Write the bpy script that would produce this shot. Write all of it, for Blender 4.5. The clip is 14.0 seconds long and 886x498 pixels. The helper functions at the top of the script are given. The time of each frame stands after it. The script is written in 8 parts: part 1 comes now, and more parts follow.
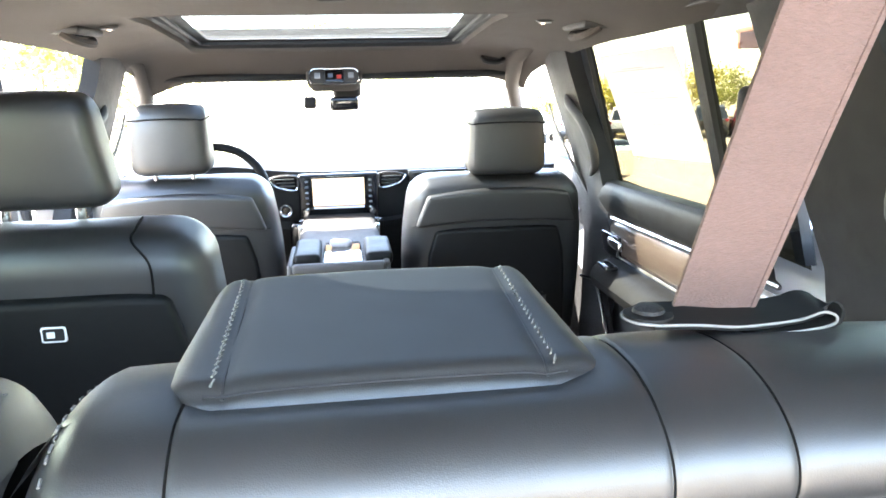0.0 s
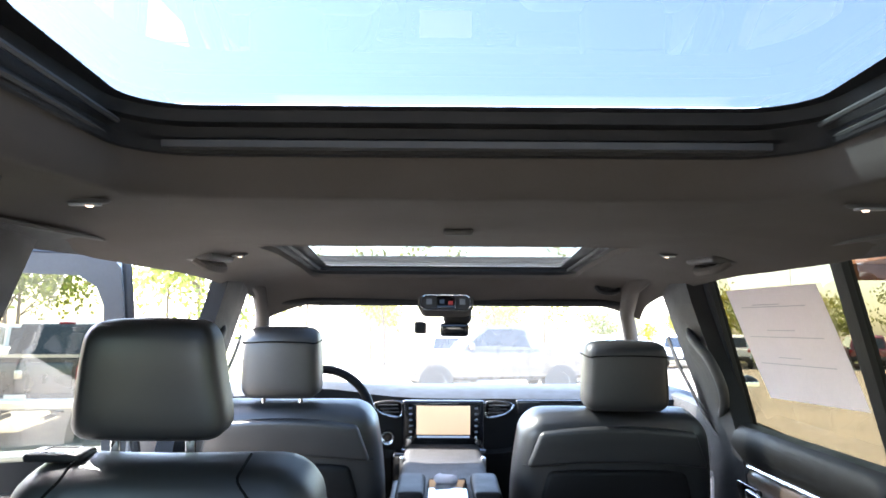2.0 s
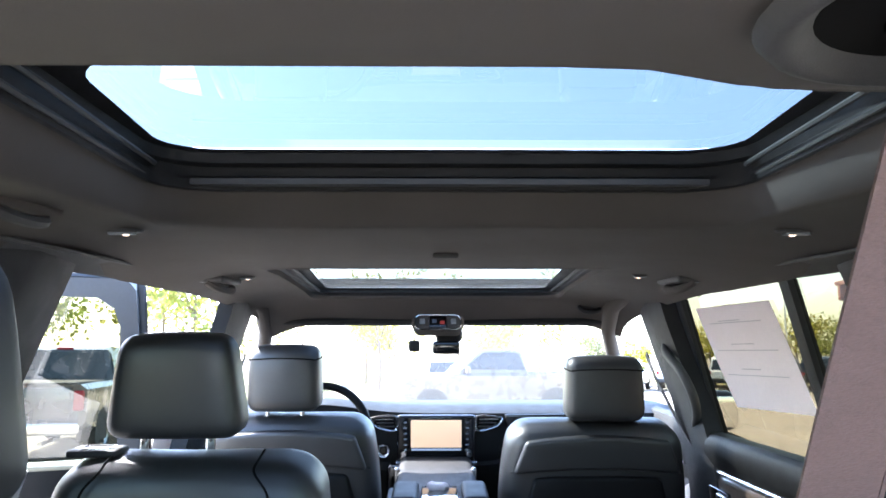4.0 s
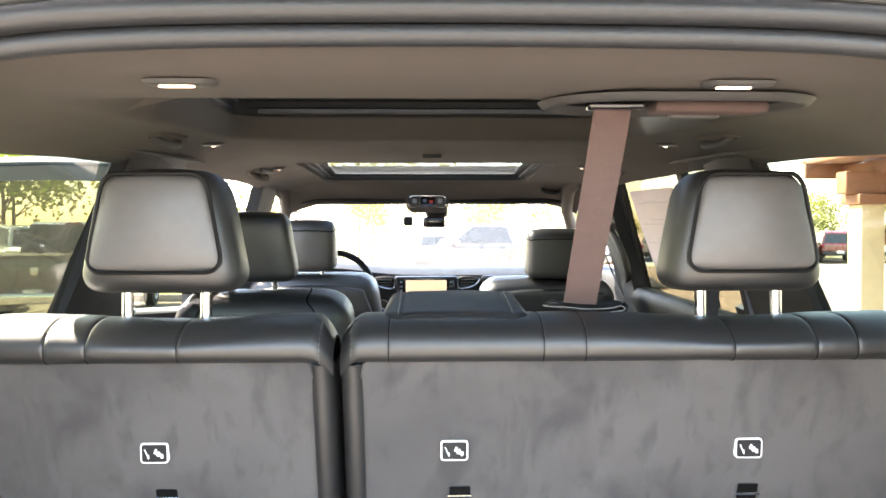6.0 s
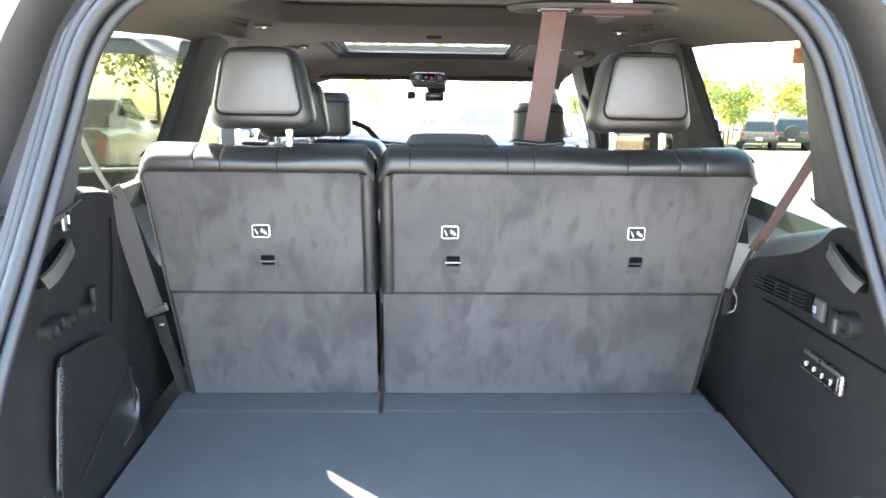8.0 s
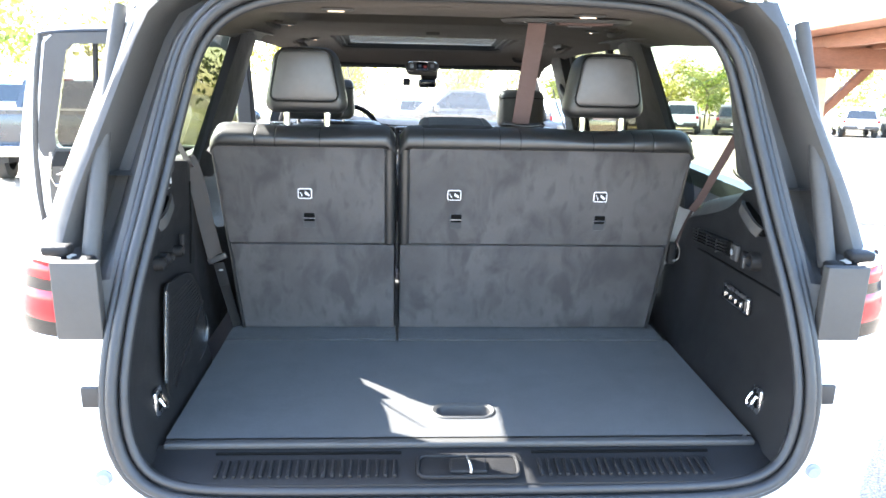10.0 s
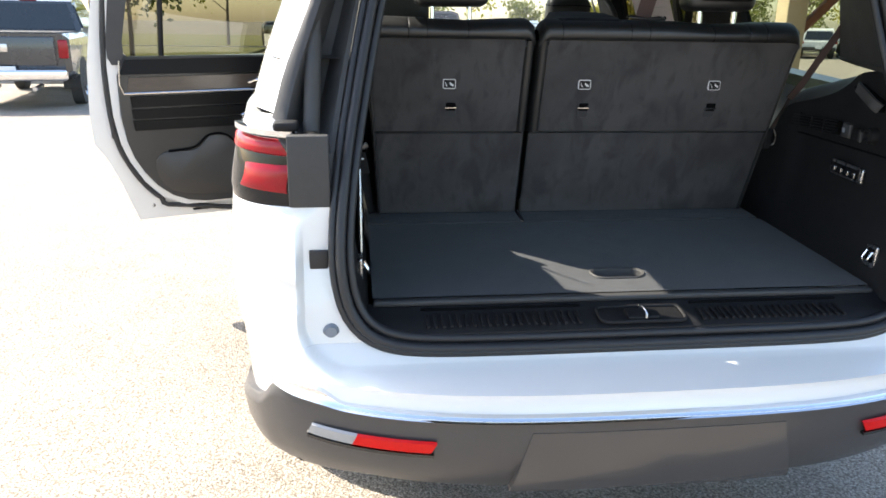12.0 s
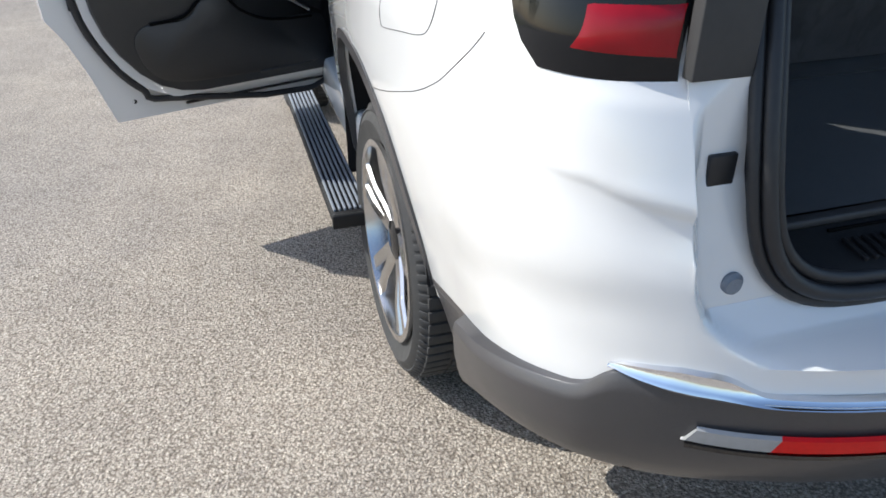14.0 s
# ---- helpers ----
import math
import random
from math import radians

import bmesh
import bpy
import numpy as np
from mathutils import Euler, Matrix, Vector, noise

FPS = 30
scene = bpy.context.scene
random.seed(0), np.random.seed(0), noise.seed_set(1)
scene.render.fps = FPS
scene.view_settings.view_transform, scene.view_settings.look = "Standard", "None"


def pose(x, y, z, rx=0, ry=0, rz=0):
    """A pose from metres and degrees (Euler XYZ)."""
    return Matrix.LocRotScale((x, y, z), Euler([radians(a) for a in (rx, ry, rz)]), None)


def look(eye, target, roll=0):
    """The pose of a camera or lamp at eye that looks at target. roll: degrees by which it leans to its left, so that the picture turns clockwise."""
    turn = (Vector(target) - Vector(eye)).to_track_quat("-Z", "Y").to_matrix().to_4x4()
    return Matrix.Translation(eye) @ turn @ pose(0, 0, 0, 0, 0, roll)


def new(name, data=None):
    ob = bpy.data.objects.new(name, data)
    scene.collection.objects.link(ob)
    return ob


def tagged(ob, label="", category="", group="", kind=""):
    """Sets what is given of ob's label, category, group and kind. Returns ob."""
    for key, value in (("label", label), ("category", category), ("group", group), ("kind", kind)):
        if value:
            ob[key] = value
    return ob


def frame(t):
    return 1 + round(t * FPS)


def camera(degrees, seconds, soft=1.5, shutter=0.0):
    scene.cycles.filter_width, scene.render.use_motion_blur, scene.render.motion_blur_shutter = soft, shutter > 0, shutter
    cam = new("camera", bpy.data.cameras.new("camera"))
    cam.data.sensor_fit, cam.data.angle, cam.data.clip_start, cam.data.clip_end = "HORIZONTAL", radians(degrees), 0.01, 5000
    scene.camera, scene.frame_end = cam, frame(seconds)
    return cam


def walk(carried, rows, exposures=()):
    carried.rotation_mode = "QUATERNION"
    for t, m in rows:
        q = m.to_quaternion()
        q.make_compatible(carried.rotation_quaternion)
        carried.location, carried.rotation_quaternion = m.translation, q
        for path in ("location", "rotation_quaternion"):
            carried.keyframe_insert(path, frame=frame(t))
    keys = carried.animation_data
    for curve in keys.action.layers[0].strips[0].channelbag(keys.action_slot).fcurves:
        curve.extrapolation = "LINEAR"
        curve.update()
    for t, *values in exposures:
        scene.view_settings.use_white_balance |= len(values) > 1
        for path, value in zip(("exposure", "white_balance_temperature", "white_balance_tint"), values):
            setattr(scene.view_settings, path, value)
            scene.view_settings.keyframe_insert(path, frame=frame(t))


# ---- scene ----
cam = camera(62.3, 14.0, soft=1.65)
PATH = [
    (0, (-0.014, 0.253, 1.739), (0.243, 2.203, 1.373), -1.5),
    (0.5, (-0.044, 0.302, 1.755), (0.093, 2.282, 1.51), -0.6),
    (1, (-0.051, 0.335, 1.762), (0.019, 2.332, 1.673), -0.1),
    (1.5, (-0.058, 0.351, 1.764), (-0.024, 2.349, 1.846), 0.0),
    (2, (-0.061, 0.348, 1.769), (-0.049, 2.335, 1.997), 0.3),
    (2.2, (-0.066, 0.349, 1.768), (-0.055, 2.33, 2.043), 0.5),
    (4.3, (-0.047, 0.105, 1.742), (-0.022, 2.083, 2.035), -0.1),
    (4.5, (-0.048, 0.057, 1.745), (-0.019, 2.04, 2.002), 0.3),
    (5, (-0.064, -0.112, 1.737), (-0.013, 1.882, 1.888), 0.2),
    (5.5, (-0.07, -0.296, 1.729), (-0.006, 1.703, 1.774), 0.2),
    (6, (-0.041, -0.475, 1.734), (0.006, 1.524, 1.688), -0.1),
    (6.5, (-0.032, -0.641, 1.724), (-0.02, 1.354, 1.585), -0.2),
    (7, (-0.051, -0.801, 1.707), (-0.039, 1.185, 1.479), -0.1),
    (7.5, (-0.078, -0.963, 1.688), (-0.033, 1.013, 1.383), 0.5),
    (8, (-0.066, -1.082, 1.682), (-0.007, 0.885, 1.322), 0.7),
    (8.2, (-0.056, -1.142, 1.68), (0.001, 0.822, 1.308), 0.9),
    (10.3, (-0.178, -1.579, 1.693), (-0.05, 0.374, 1.284), 0.9),
    (10.5, (-0.196, -1.603, 1.692), (-0.057, 0.349, 1.276), 0.7),
    (11, (-0.302, -1.685, 1.656), (-0.111, 0.257, 1.219), 0.9),
    (11.5, (-0.446, -1.76, 1.625), (-0.24, 0.167, 1.129), 1.5),
    (12, (-0.727, -1.723, 1.595), (-0.495, 0.174, 1.007), 0.9),
    (12.5, (-0.974, -1.585, 1.539), (-0.707, 0.287, 0.887), 0.4),
    (13, (-1.145, -1.349, 1.495), (-0.861, 0.486, 0.75), -1.0),
    (13.5, (-1.296, -1.107, 1.455), (-0.935, 0.669, 0.61), -1.4),
    (14, (-1.478, -0.829, 1.427), (-0.972, 0.876, 0.512), -1.3),
]
EXPOSURES = [(0, 5.45, 6700, 10), (1, 5.25, 6900, 11), (1.6, 4.7, 6500, 12), (2.2, 4.0, 6100, 12), (4.5, 4.05, 5800, 12), (5.5, 4.25, 7300, 13), (6.5, 4.22, 7200, 12), (8.2, 4.62, 6550, 10), (10.3, 3.6, 6300, 9), (11.2, 2.6, 6500, 10), (11.8, 2.2, 6900, 10), (12.4, 1.1, 6150, 9), (13, 0.85, 6000, 9), (14, 0.55, 6050, 9)]
walk(cam, [(t, look(eye, target, roll)) for t, eye, target, roll in PATH], EXPOSURES)

# ---- world, sun ----
SUN_TO = Vector((-0.511, 0.281, 0.551)).normalized()
world = bpy.data.worlds.new("sky")
scene.world = world
world.use_nodes = True
wn = world.node_tree
sky = wn.nodes.new("ShaderNodeTexSky")
sky.sky_type, sky.sun_disc = "NISHITA", False
sky.sun_elevation = math.asin(SUN_TO.z)
sky.sun_rotation = math.atan2(SUN_TO.x, SUN_TO.y)
sky.air_density, sky.dust_density = 1.0, 1.5
wn.links.new(sky.outputs["Color"], wn.nodes["Background"].inputs["Color"])
wn.nodes["Background"].inputs["Strength"].default_value = 0.15
lamp = bpy.data.lights.new("sun", "SUN")
lamp.energy, lamp.angle, lamp.color = 4.0, radians(0.53), (1.0, 0.95, 0.86)
sun = new("sun", lamp)
sun.matrix_world = look(SUN_TO * 50, (0, 0, 0))

# ---- materials ----
def rgb(c):
    return (*c, 1.0) if len(c) == 3 else c


def material(name, base, rough=0.5, metal=0.0, grain=0.0, grain_size=200.0, stain=0.0, stain_size=6.0, bump=0.0,
             bump_size=300.0, coat=0.0, spec=0.5, alt=None, sheen=0.0, voronoi=False, vary=0.0, stretch=(1, 1, 1)):
    """Principled surface: fine grain and broad stains in colour and gloss, and a fine relief."""
    m = bpy.data.materials.new(name)
    m.use_nodes = True
    nt = m.node_tree
    b = nt.nodes["Principled BSDF"]
    b.inputs["Roughness"].default_value = rough
    b.inputs["Metallic"].default_value = metal
    b.inputs["Coat Weight"].default_value = coat
    b.inputs["Coat Roughness"].default_value = 0.03
    b.inputs["Specular IOR Level"].default_value = spec
    b.inputs["Sheen Weight"].default_value = sheen
    co = nt.nodes.new("ShaderNodeTexCoord")
    mp = nt.nodes.new("ShaderNodeMapping")
    mp.inputs["Scale"].default_value = stretch
    nt.links.new(co.outputs["Object"], mp.inputs["Vector"])

    def noise_tex(size, detail=4.0):
        n = nt.nodes.new("ShaderNodeTexNoise")
        n.inputs["Scale"].default_value, n.inputs["Detail"].default_value = size, detail
        nt.links.new(mp.outputs["Vector"], n.inputs["Vector"])
        return n.outputs["Fac"]

    col = nt.nodes.new("ShaderNodeRGB")
    col.outputs[0].default_value = rgb(base)
    out = col.outputs[0]
    other = rgb(alt) if alt else rgb([v * 0.55 for v in base])
    for size, amount in ((stain_size, stain), (grain_size, grain)):
        if amount:
            ramp = nt.nodes.new("ShaderNodeMapRange")
            ramp.inputs["From Min"].default_value, ramp.inputs["From Max"].default_value = 0.35, 0.7
            ramp.inputs["To Max"].default_value = amount
            nt.links.new(noise_tex(size), ramp.inputs["Value"])
            mix = nt.nodes.new("ShaderNodeMix")
            mix.data_type = "RGBA"
            nt.links.new(ramp.outputs["Result"], mix.inputs["Factor"])
            nt.links.new(out, mix.inputs["A"])
            mix.inputs["B"].default_value = other
            out = mix.outputs["Result"]
    if vary:
        info = nt.nodes.new("ShaderNodeObjectInfo")
        hsv = nt.nodes.new("ShaderNodeHueSaturation")
        vr = nt.nodes.new("ShaderNodeMapRange")
        vr.inputs["To Min"].default_value, vr.inputs["To Max"].default_value = 1 - vary, 1 + vary
        nt.links.new(info.outputs["Random"], vr.inputs["Value"])
        nt.links.new(vr.outputs["Result"], hsv.inputs["Value"])
        nt.links.new(out, hsv.inputs["Color"])
        out = hsv.outputs["Color"]
    nt.links.new(out, b.inputs["Base Color"])
    if stain:
        rr = nt.nodes.new("ShaderNodeMapRange")
        rr.inputs["To Min"].default_value, rr.inputs["To Max"].default_value = max(0.02, rough * 0.8), min(1.0, rough * 1.2)
        nt.links.new(noise_tex(stain_size * 2.3), rr.inputs["Value"])
        nt.links.new(rr.outputs["Result"], b.inputs["Roughness"])
    if bump:
        bp = nt.nodes.new("ShaderNodeBump")
        bp.inputs["Strength"].default_value, bp.inputs["Distance"].default_value = min(1.0, bump), 0.002
        if voronoi:
            v = nt.nodes.new("ShaderNodeTexVoronoi")
            v.inputs["Scale"].default_value = bump_size
            nt.links.new(mp.outputs["Vector"], v.inputs["Vector"])
            nt.links.new(v.outputs["Distance"], bp.inputs["Height"])
        else:
            nt.links.new(noise_tex(bump_size, 3.0), bp.inputs["Height"])
        nt.links.new(bp.outputs["Normal"], b.inputs["Normal"])
    return m


def glass(name, tint, gloss=1.0, rough=0.0, film=0.0):
    """Thin pane: tinted see-through, with a mirror share by Fresnel and a pale film for dust and painted-in glare haze.
    """
    m = bpy.data.materials.new(name)
    m.use_nodes = True
    nt = m.node_tree
    nt.nodes.remove(nt.nodes["Principled BSDF"])
    t, g, mix, fr, pw, mr = (nt.nodes.new("ShaderNode" + k) for k in ("BsdfTransparent", "BsdfGlossy", "MixShader", "LayerWeight", "Math", "MapRange"))
    t.inputs["Color"].default_value = rgb(tint)
    g.inputs["Roughness"].default_value = rough
    g.inputs["Color"].default_value = (gloss, gloss, gloss, 1)
    pw.operation = "POWER"
    pw.inputs[1].default_value = 5.0
    mr.inputs["To Min"].default_value, mr.inputs["To Max"].default_value = 0.045, 0.6
    nt.links.new(fr.outputs["Facing"], pw.inputs[0])
    nt.links.new(pw.outputs[0], mr.inputs["Value"])
    nt.links.new(mr.outputs["Result"], mix.inputs["Fac"])
    nt.links.new(t.outputs[0], mix.inputs[1])
    nt.links.new(g.outputs[0], mix.inputs[2])
    out = mix.outputs[0]
    if film:
        tr, mx = nt.nodes.new("ShaderNodeBsdfTranslucent"), nt.nodes.new("ShaderNodeMixShader")
        tr.inputs["Color"].default_value = (0.8, 0.79, 0.76, 1)
        mx.inputs["Fac"].default_value = film
        nt.links.new(out, mx.inputs[1])
        nt.links.new(tr.outputs[0], mx.inputs[2])
        out = mx.outputs[0]
    nt.links.new(out, nt.nodes["Material Output"].inputs["Surface"])
    return m


def glow(name, colour, strength):
    m = bpy.data.materials.new(name)
    m.use_nodes = True
    b = m.node_tree.nodes["Principled BSDF"]
    b.inputs["Base Color"].default_value = rgb(colour)
    b.inputs["Emission Color"].default_value = rgb(colour)
    b.inputs["Emission Strength"].default_value = strength
    return m


LEATHER = material("black_leather", (0.0125, 0.0127, 0.0132), 0.44, spec=0.75, grain=0.3, grain_size=90, stain=0.3, stain_size=7, bump=0.07, bump_size=1300, voronoi=True)
LEATHER_FINE = material("smooth_black_leather", (0.0075, 0.0074, 0.0074), 0.52, spec=0.15, grain=0.25, grain_size=60, stain=0.3, stain_size=9, bump=0.05, bump_size=1500, voronoi=True)
PALE_LEATHER = material("grey_vinyl_back", (0.085, 0.08, 0.078), 0.45, grain=0.2, grain_size=60, stain=0.2, stain_size=8, bump=0.05, bump_size=1500, voronoi=True)
THREAD = material("pale_thread", (0.1, 0.098, 0.095), 0.8, grain=0.3)
CARPET = material("black_cargo_carpet", (0.046, 0.047, 0.049), 0.96, grain=0.6, grain_size=500, stain=0.35, stain_size=8, bump=0.6, bump_size=900, alt=(0.02, 0.021, 0.023), sheen=0.1)
HEADLINER = material("grey_headliner_cloth", (0.067, 0.058, 0.0515), 0.95, grain=0.35, grain_size=600, stain=0.15, stain_size=3, bump=0.25, bump_size=1200)
PLASTIC = material("black_plastic", (0.0095, 0.0093, 0.0102), 0.58, spec=0.3, grain=0.2, grain_size=150, stain=0.3, stain_size=8, bump=0.3, bump_size=800, voronoi=True)
GREYPLASTIC = material("charcoal_trim", (0.043, 0.042, 0.0415), 0.6, grain=0.2, grain_size=120, stain=0.2, stain_size=6, bump=0.25, bump_size=800)
GLOSS = material("piano_black", (0.006, 0.006, 0.007), 0.08, stain=0.2, stain_size=30, coat=0.6)
RUBBER = material("black_rubber", (0.017, 0.0175, 0.0195), 0.48, grain=0.3, grain_size=120, bump=0.2, bump_size=400)
WHITE = material("white_car_paint", (0.74, 0.73, 0.705), 0.22, stain=0.04, stain_size=4, coat=1.0, alt=(0.7, 0.7, 0.69))
CLAD = material("grey_bumper_cladding", (0.055, 0.0525, 0.054), 0.34, grain=0.25, grain_size=300, stain=0.25, stain_size=5, bump=0.15, bump_size=500, coat=0.15)
SATIN = material("satin_grey_panel", (0.055, 0.0525, 0.053), 0.22, grain=0.15, grain_size=300, stain=0.2, stain_size=4, coat=0.5)
CHROME = material("chrome", (0.82, 0.82, 0.83), 0.07, 1.0, stain=0.1, stain_size=20)
STEEL = material("satin_steel", (0.55, 0.55, 0.56), 0.28, 1.0, stain=0.2, stain_size=30)
REDLENS = material("red_lens", (0.3, 0.003, 0.01), 0.12, spec=0.35, stain=0.4, stain_size=22, coat=0.1)
DARKLENS = material("smoked_lens", (0.008, 0.0085, 0.01), 0.1, spec=0.25, stain=0.2, stain_size=20, coat=0.15)
CLEARLENS = material("clear_lens", (0.3, 0.3, 0.295), 0.18, grain=0.25, grain_size=45, coat=0.6)
REFLECTOR = material("red_reflector", (0.62, 0.003, 0.003), 0.3, spec=0.25, grain=0.2, grain_size=120, coat=0.1)
BELT = material("dark_webbing", (0.05, 0.045, 0.043), 0.75, grain=0.5, grain_size=300, bump=0.7, bump_size=500, stretch=(1, 1, 3))
BELTPLUM = material("plum_brown_webbing", (0.085, 0.052, 0.046), 0.7, grain=0.45, grain_size=260, stain=0.25, stain_size=12, bump=0.7, bump_size=420, stretch=(1, 1, 3))
WOOD = material("grey_wood_trim", (0.06, 0.044, 0.033), 0.35, grain=0.6, grain_size=30, stain=0.5, stain_size=10, coat=0.4, alt=(0.035, 0.023, 0.016), stretch=(1, 1, 9))
ALU = material("silver_trim", (0.62, 0.61, 0.6), 0.25, 1.0, stain=0.15, stain_size=20)
PAPER = material("white_paper", (0.62, 0.55, 0.55), 0.9, grain=0.08, grain_size=90, stain=0.08, stain_size=6)
INK = material("grey_ink", (0.4, 0.38, 0.38), 0.9, grain=0.2)
LABEL = material("white_print", (0.75, 0.75, 0.75), 0.6, grain=0.1)
# the film whitens the view: windscreen dust plus a veil of glare put into the glass
PANE = glass("clear_glass", (0.86, 0.89, 0.88), film=0.022)
TINT = glass("privacy_glass", (0.2, 0.2, 0.15))
WARMTINT = glass("bronze_privacy_glass", (0.13, 0.115, 0.075))
QUARTER = glass("tinted_quarter_glass", (0.42, 0.45, 0.35))
GREYPLUG = material("grey_rubber_plug", (0.2, 0.22, 0.25), 0.5, grain=0.3)
SUNROOF = glass("lightly_tinted_roof_glass", (0.21, 0.225, 0.22), 0.6, film=0.008)
# film here paints the pale haze of reflections over the sky
ROOFGLASS = glass("tinted_roof_glass", (0.078, 0.098, 0.105), 0.6, film=0.01)
MIRROR = material("mirror", (0.85, 0.85, 0.85), 0.02, 1.0)
LED = glow("warm_lamp_lens", (1.0, 0.7, 0.48), 0.3)
SCREEN = glow("bright_screen", (1.0, 0.68, 0.42), 0.045)
CUTEDGE = material("grey_cut_edge", (0.16, 0.155, 0.15), 0.8, grain=0.3)
SCREENBAR = glow("screen_bar", (0.35, 0.42, 0.55), 0.05)
def asphalt():
    """Worn asphalt: pale stones of several sizes in a grey binder, broad stains and swept streaks."""
    m = bpy.data.materials.new("worn_asphalt")
    m.use_nodes = True
    nt = m.node_tree
    b = nt.nodes["Principled BSDF"]
    b.inputs["Roughness"].default_value = 0.85
    b.inputs["Specular IOR Level"].default_value = 0.35
    co = nt.nodes.new("ShaderNodeTexCoord")

    def tex(kind, scale, out, **kw):
        n = nt.nodes.new("ShaderNodeTex" + kind)
        n.inputs["Scale"].default_value = scale
        for k, v in kw.items():
            n.inputs[k].default_value = v
        nt.links.new(co.outputs["Object"], n.inputs["Vector"])
        return n.outputs[out]

    def ramp(src, stops):
        r = nt.nodes.new("ShaderNodeValToRGB")
        e = r.color_ramp.elements
        e[0].position, e[0].color = stops[0][0], rgb(stops[0][1])
        e[1].position, e[1].color = stops[-1][0], rgb(stops[-1][1])
        for p, c in stops[1:-1]:
            x = e.new(p)
            x.color = rgb(c)
        nt.links.new(src, r.inputs["Fac"])
        return r.outputs["Color"]

    def mixed(kind, fac, a, c):
        x = nt.nodes.new("ShaderNodeMix")
        x.data_type, x.blend_type = "RGBA", kind
        if isinstance(fac, float):
            x.inputs["Factor"].default_value = fac
        else:
            nt.links.new(fac, x.inputs["Factor"])
        nt.links.new(a, x.inputs["A"])
        nt.links.new(c, x.inputs["B"])
        return x.outputs["Result"]
    grit = ramp(tex("Noise", 90.0, "Fac", Detail=4.0, Roughness=0.72), [(0.32, (0.21, 0.188, 0.157)), (0.45, (0.4, 0.363, 0.31)), (0.56, (0.54, 0.496, 0.428)), (0.68, (0.78, 0.725, 0.63))])
    cell = nt.nodes.new("ShaderNodeTexVoronoi")
    cell.inputs["Scale"].default_value, cell.inputs["Randomness"].default_value = 118.0, 1.0
    nt.links.new(co.outputs["Object"], cell.inputs["Vector"])
    edge = ramp(cell.outputs["Distance"], [(0.12, (1.0, 1.0, 1.0)), (0.48, (0.9, 0.885, 0.87)), (0.72, (0.5, 0.47, 0.45))])
    bw = nt.nodes.new("ShaderNodeRGBToBW")
    nt.links.new(cell.outputs["Color"], bw.inputs["Color"])
    tone = ramp(bw.outputs["Val"], [(0.2, (0.84, 0.825, 0.81)), (0.55, (1.0, 0.99, 0.97)), (0.8, (1.12, 1.1, 1.07))])
    stones = mixed("MULTIPLY", 1.0, mixed("MULTIPLY", 1.0, grit, edge), tone)
    broad = ramp(tex("Noise", 0.45, "Fac", Detail=4.0), [(0.3, (0.78, 0.78, 0.8)), (0.7, (1.0, 0.98, 0.95))])
    patch = ramp(tex("Noise", 3.0, "Fac", Detail=6.0), [(0.35, (0.86, 0.86, 0.87)), (0.65, (1.0, 1.0, 1.0))])
    clump = ramp(tex("Noise", 27.0, "Fac", Detail=3.0), [(0.34, (0.88, 0.87, 0.86)), (0.5, (0.98, 0.975, 0.97)), (0.68, (1.0, 1.0, 1.0))])
    col = mixed("MULTIPLY", 1.0, mixed("MULTIPLY", 1.0, mixed("MULTIPLY", 1.0, stones, broad), patch), clump)
    nt.links.new(col, b.inputs["Base Color"])
    add = nt.nodes.new("ShaderNodeMath")
    inv = nt.nodes.new("ShaderNodeMath")
    inv.operation = "SUBTRACT"
    inv.inputs[0].default_value = 1.0
    nt.links.new(cell.outputs["Distance"], inv.inputs[1])
    nt.links.new(inv.outputs[0], add.inputs[0])
    nt.links.new(tex("Noise", 150.0, "Fac", Detail=2.0), add.inputs[1])
    bp = nt.nodes.new("ShaderNodeBump")
    bp.inputs["Strength"].default_value, bp.inputs["Distance"].default_value = 0.85, 0.005
    nt.links.new(add.outputs[0], bp.inputs["Height"])
    nt.links.new(bp.outputs["Normal"], b.inputs["Normal"])
    return m


ASPHALT = asphalt()


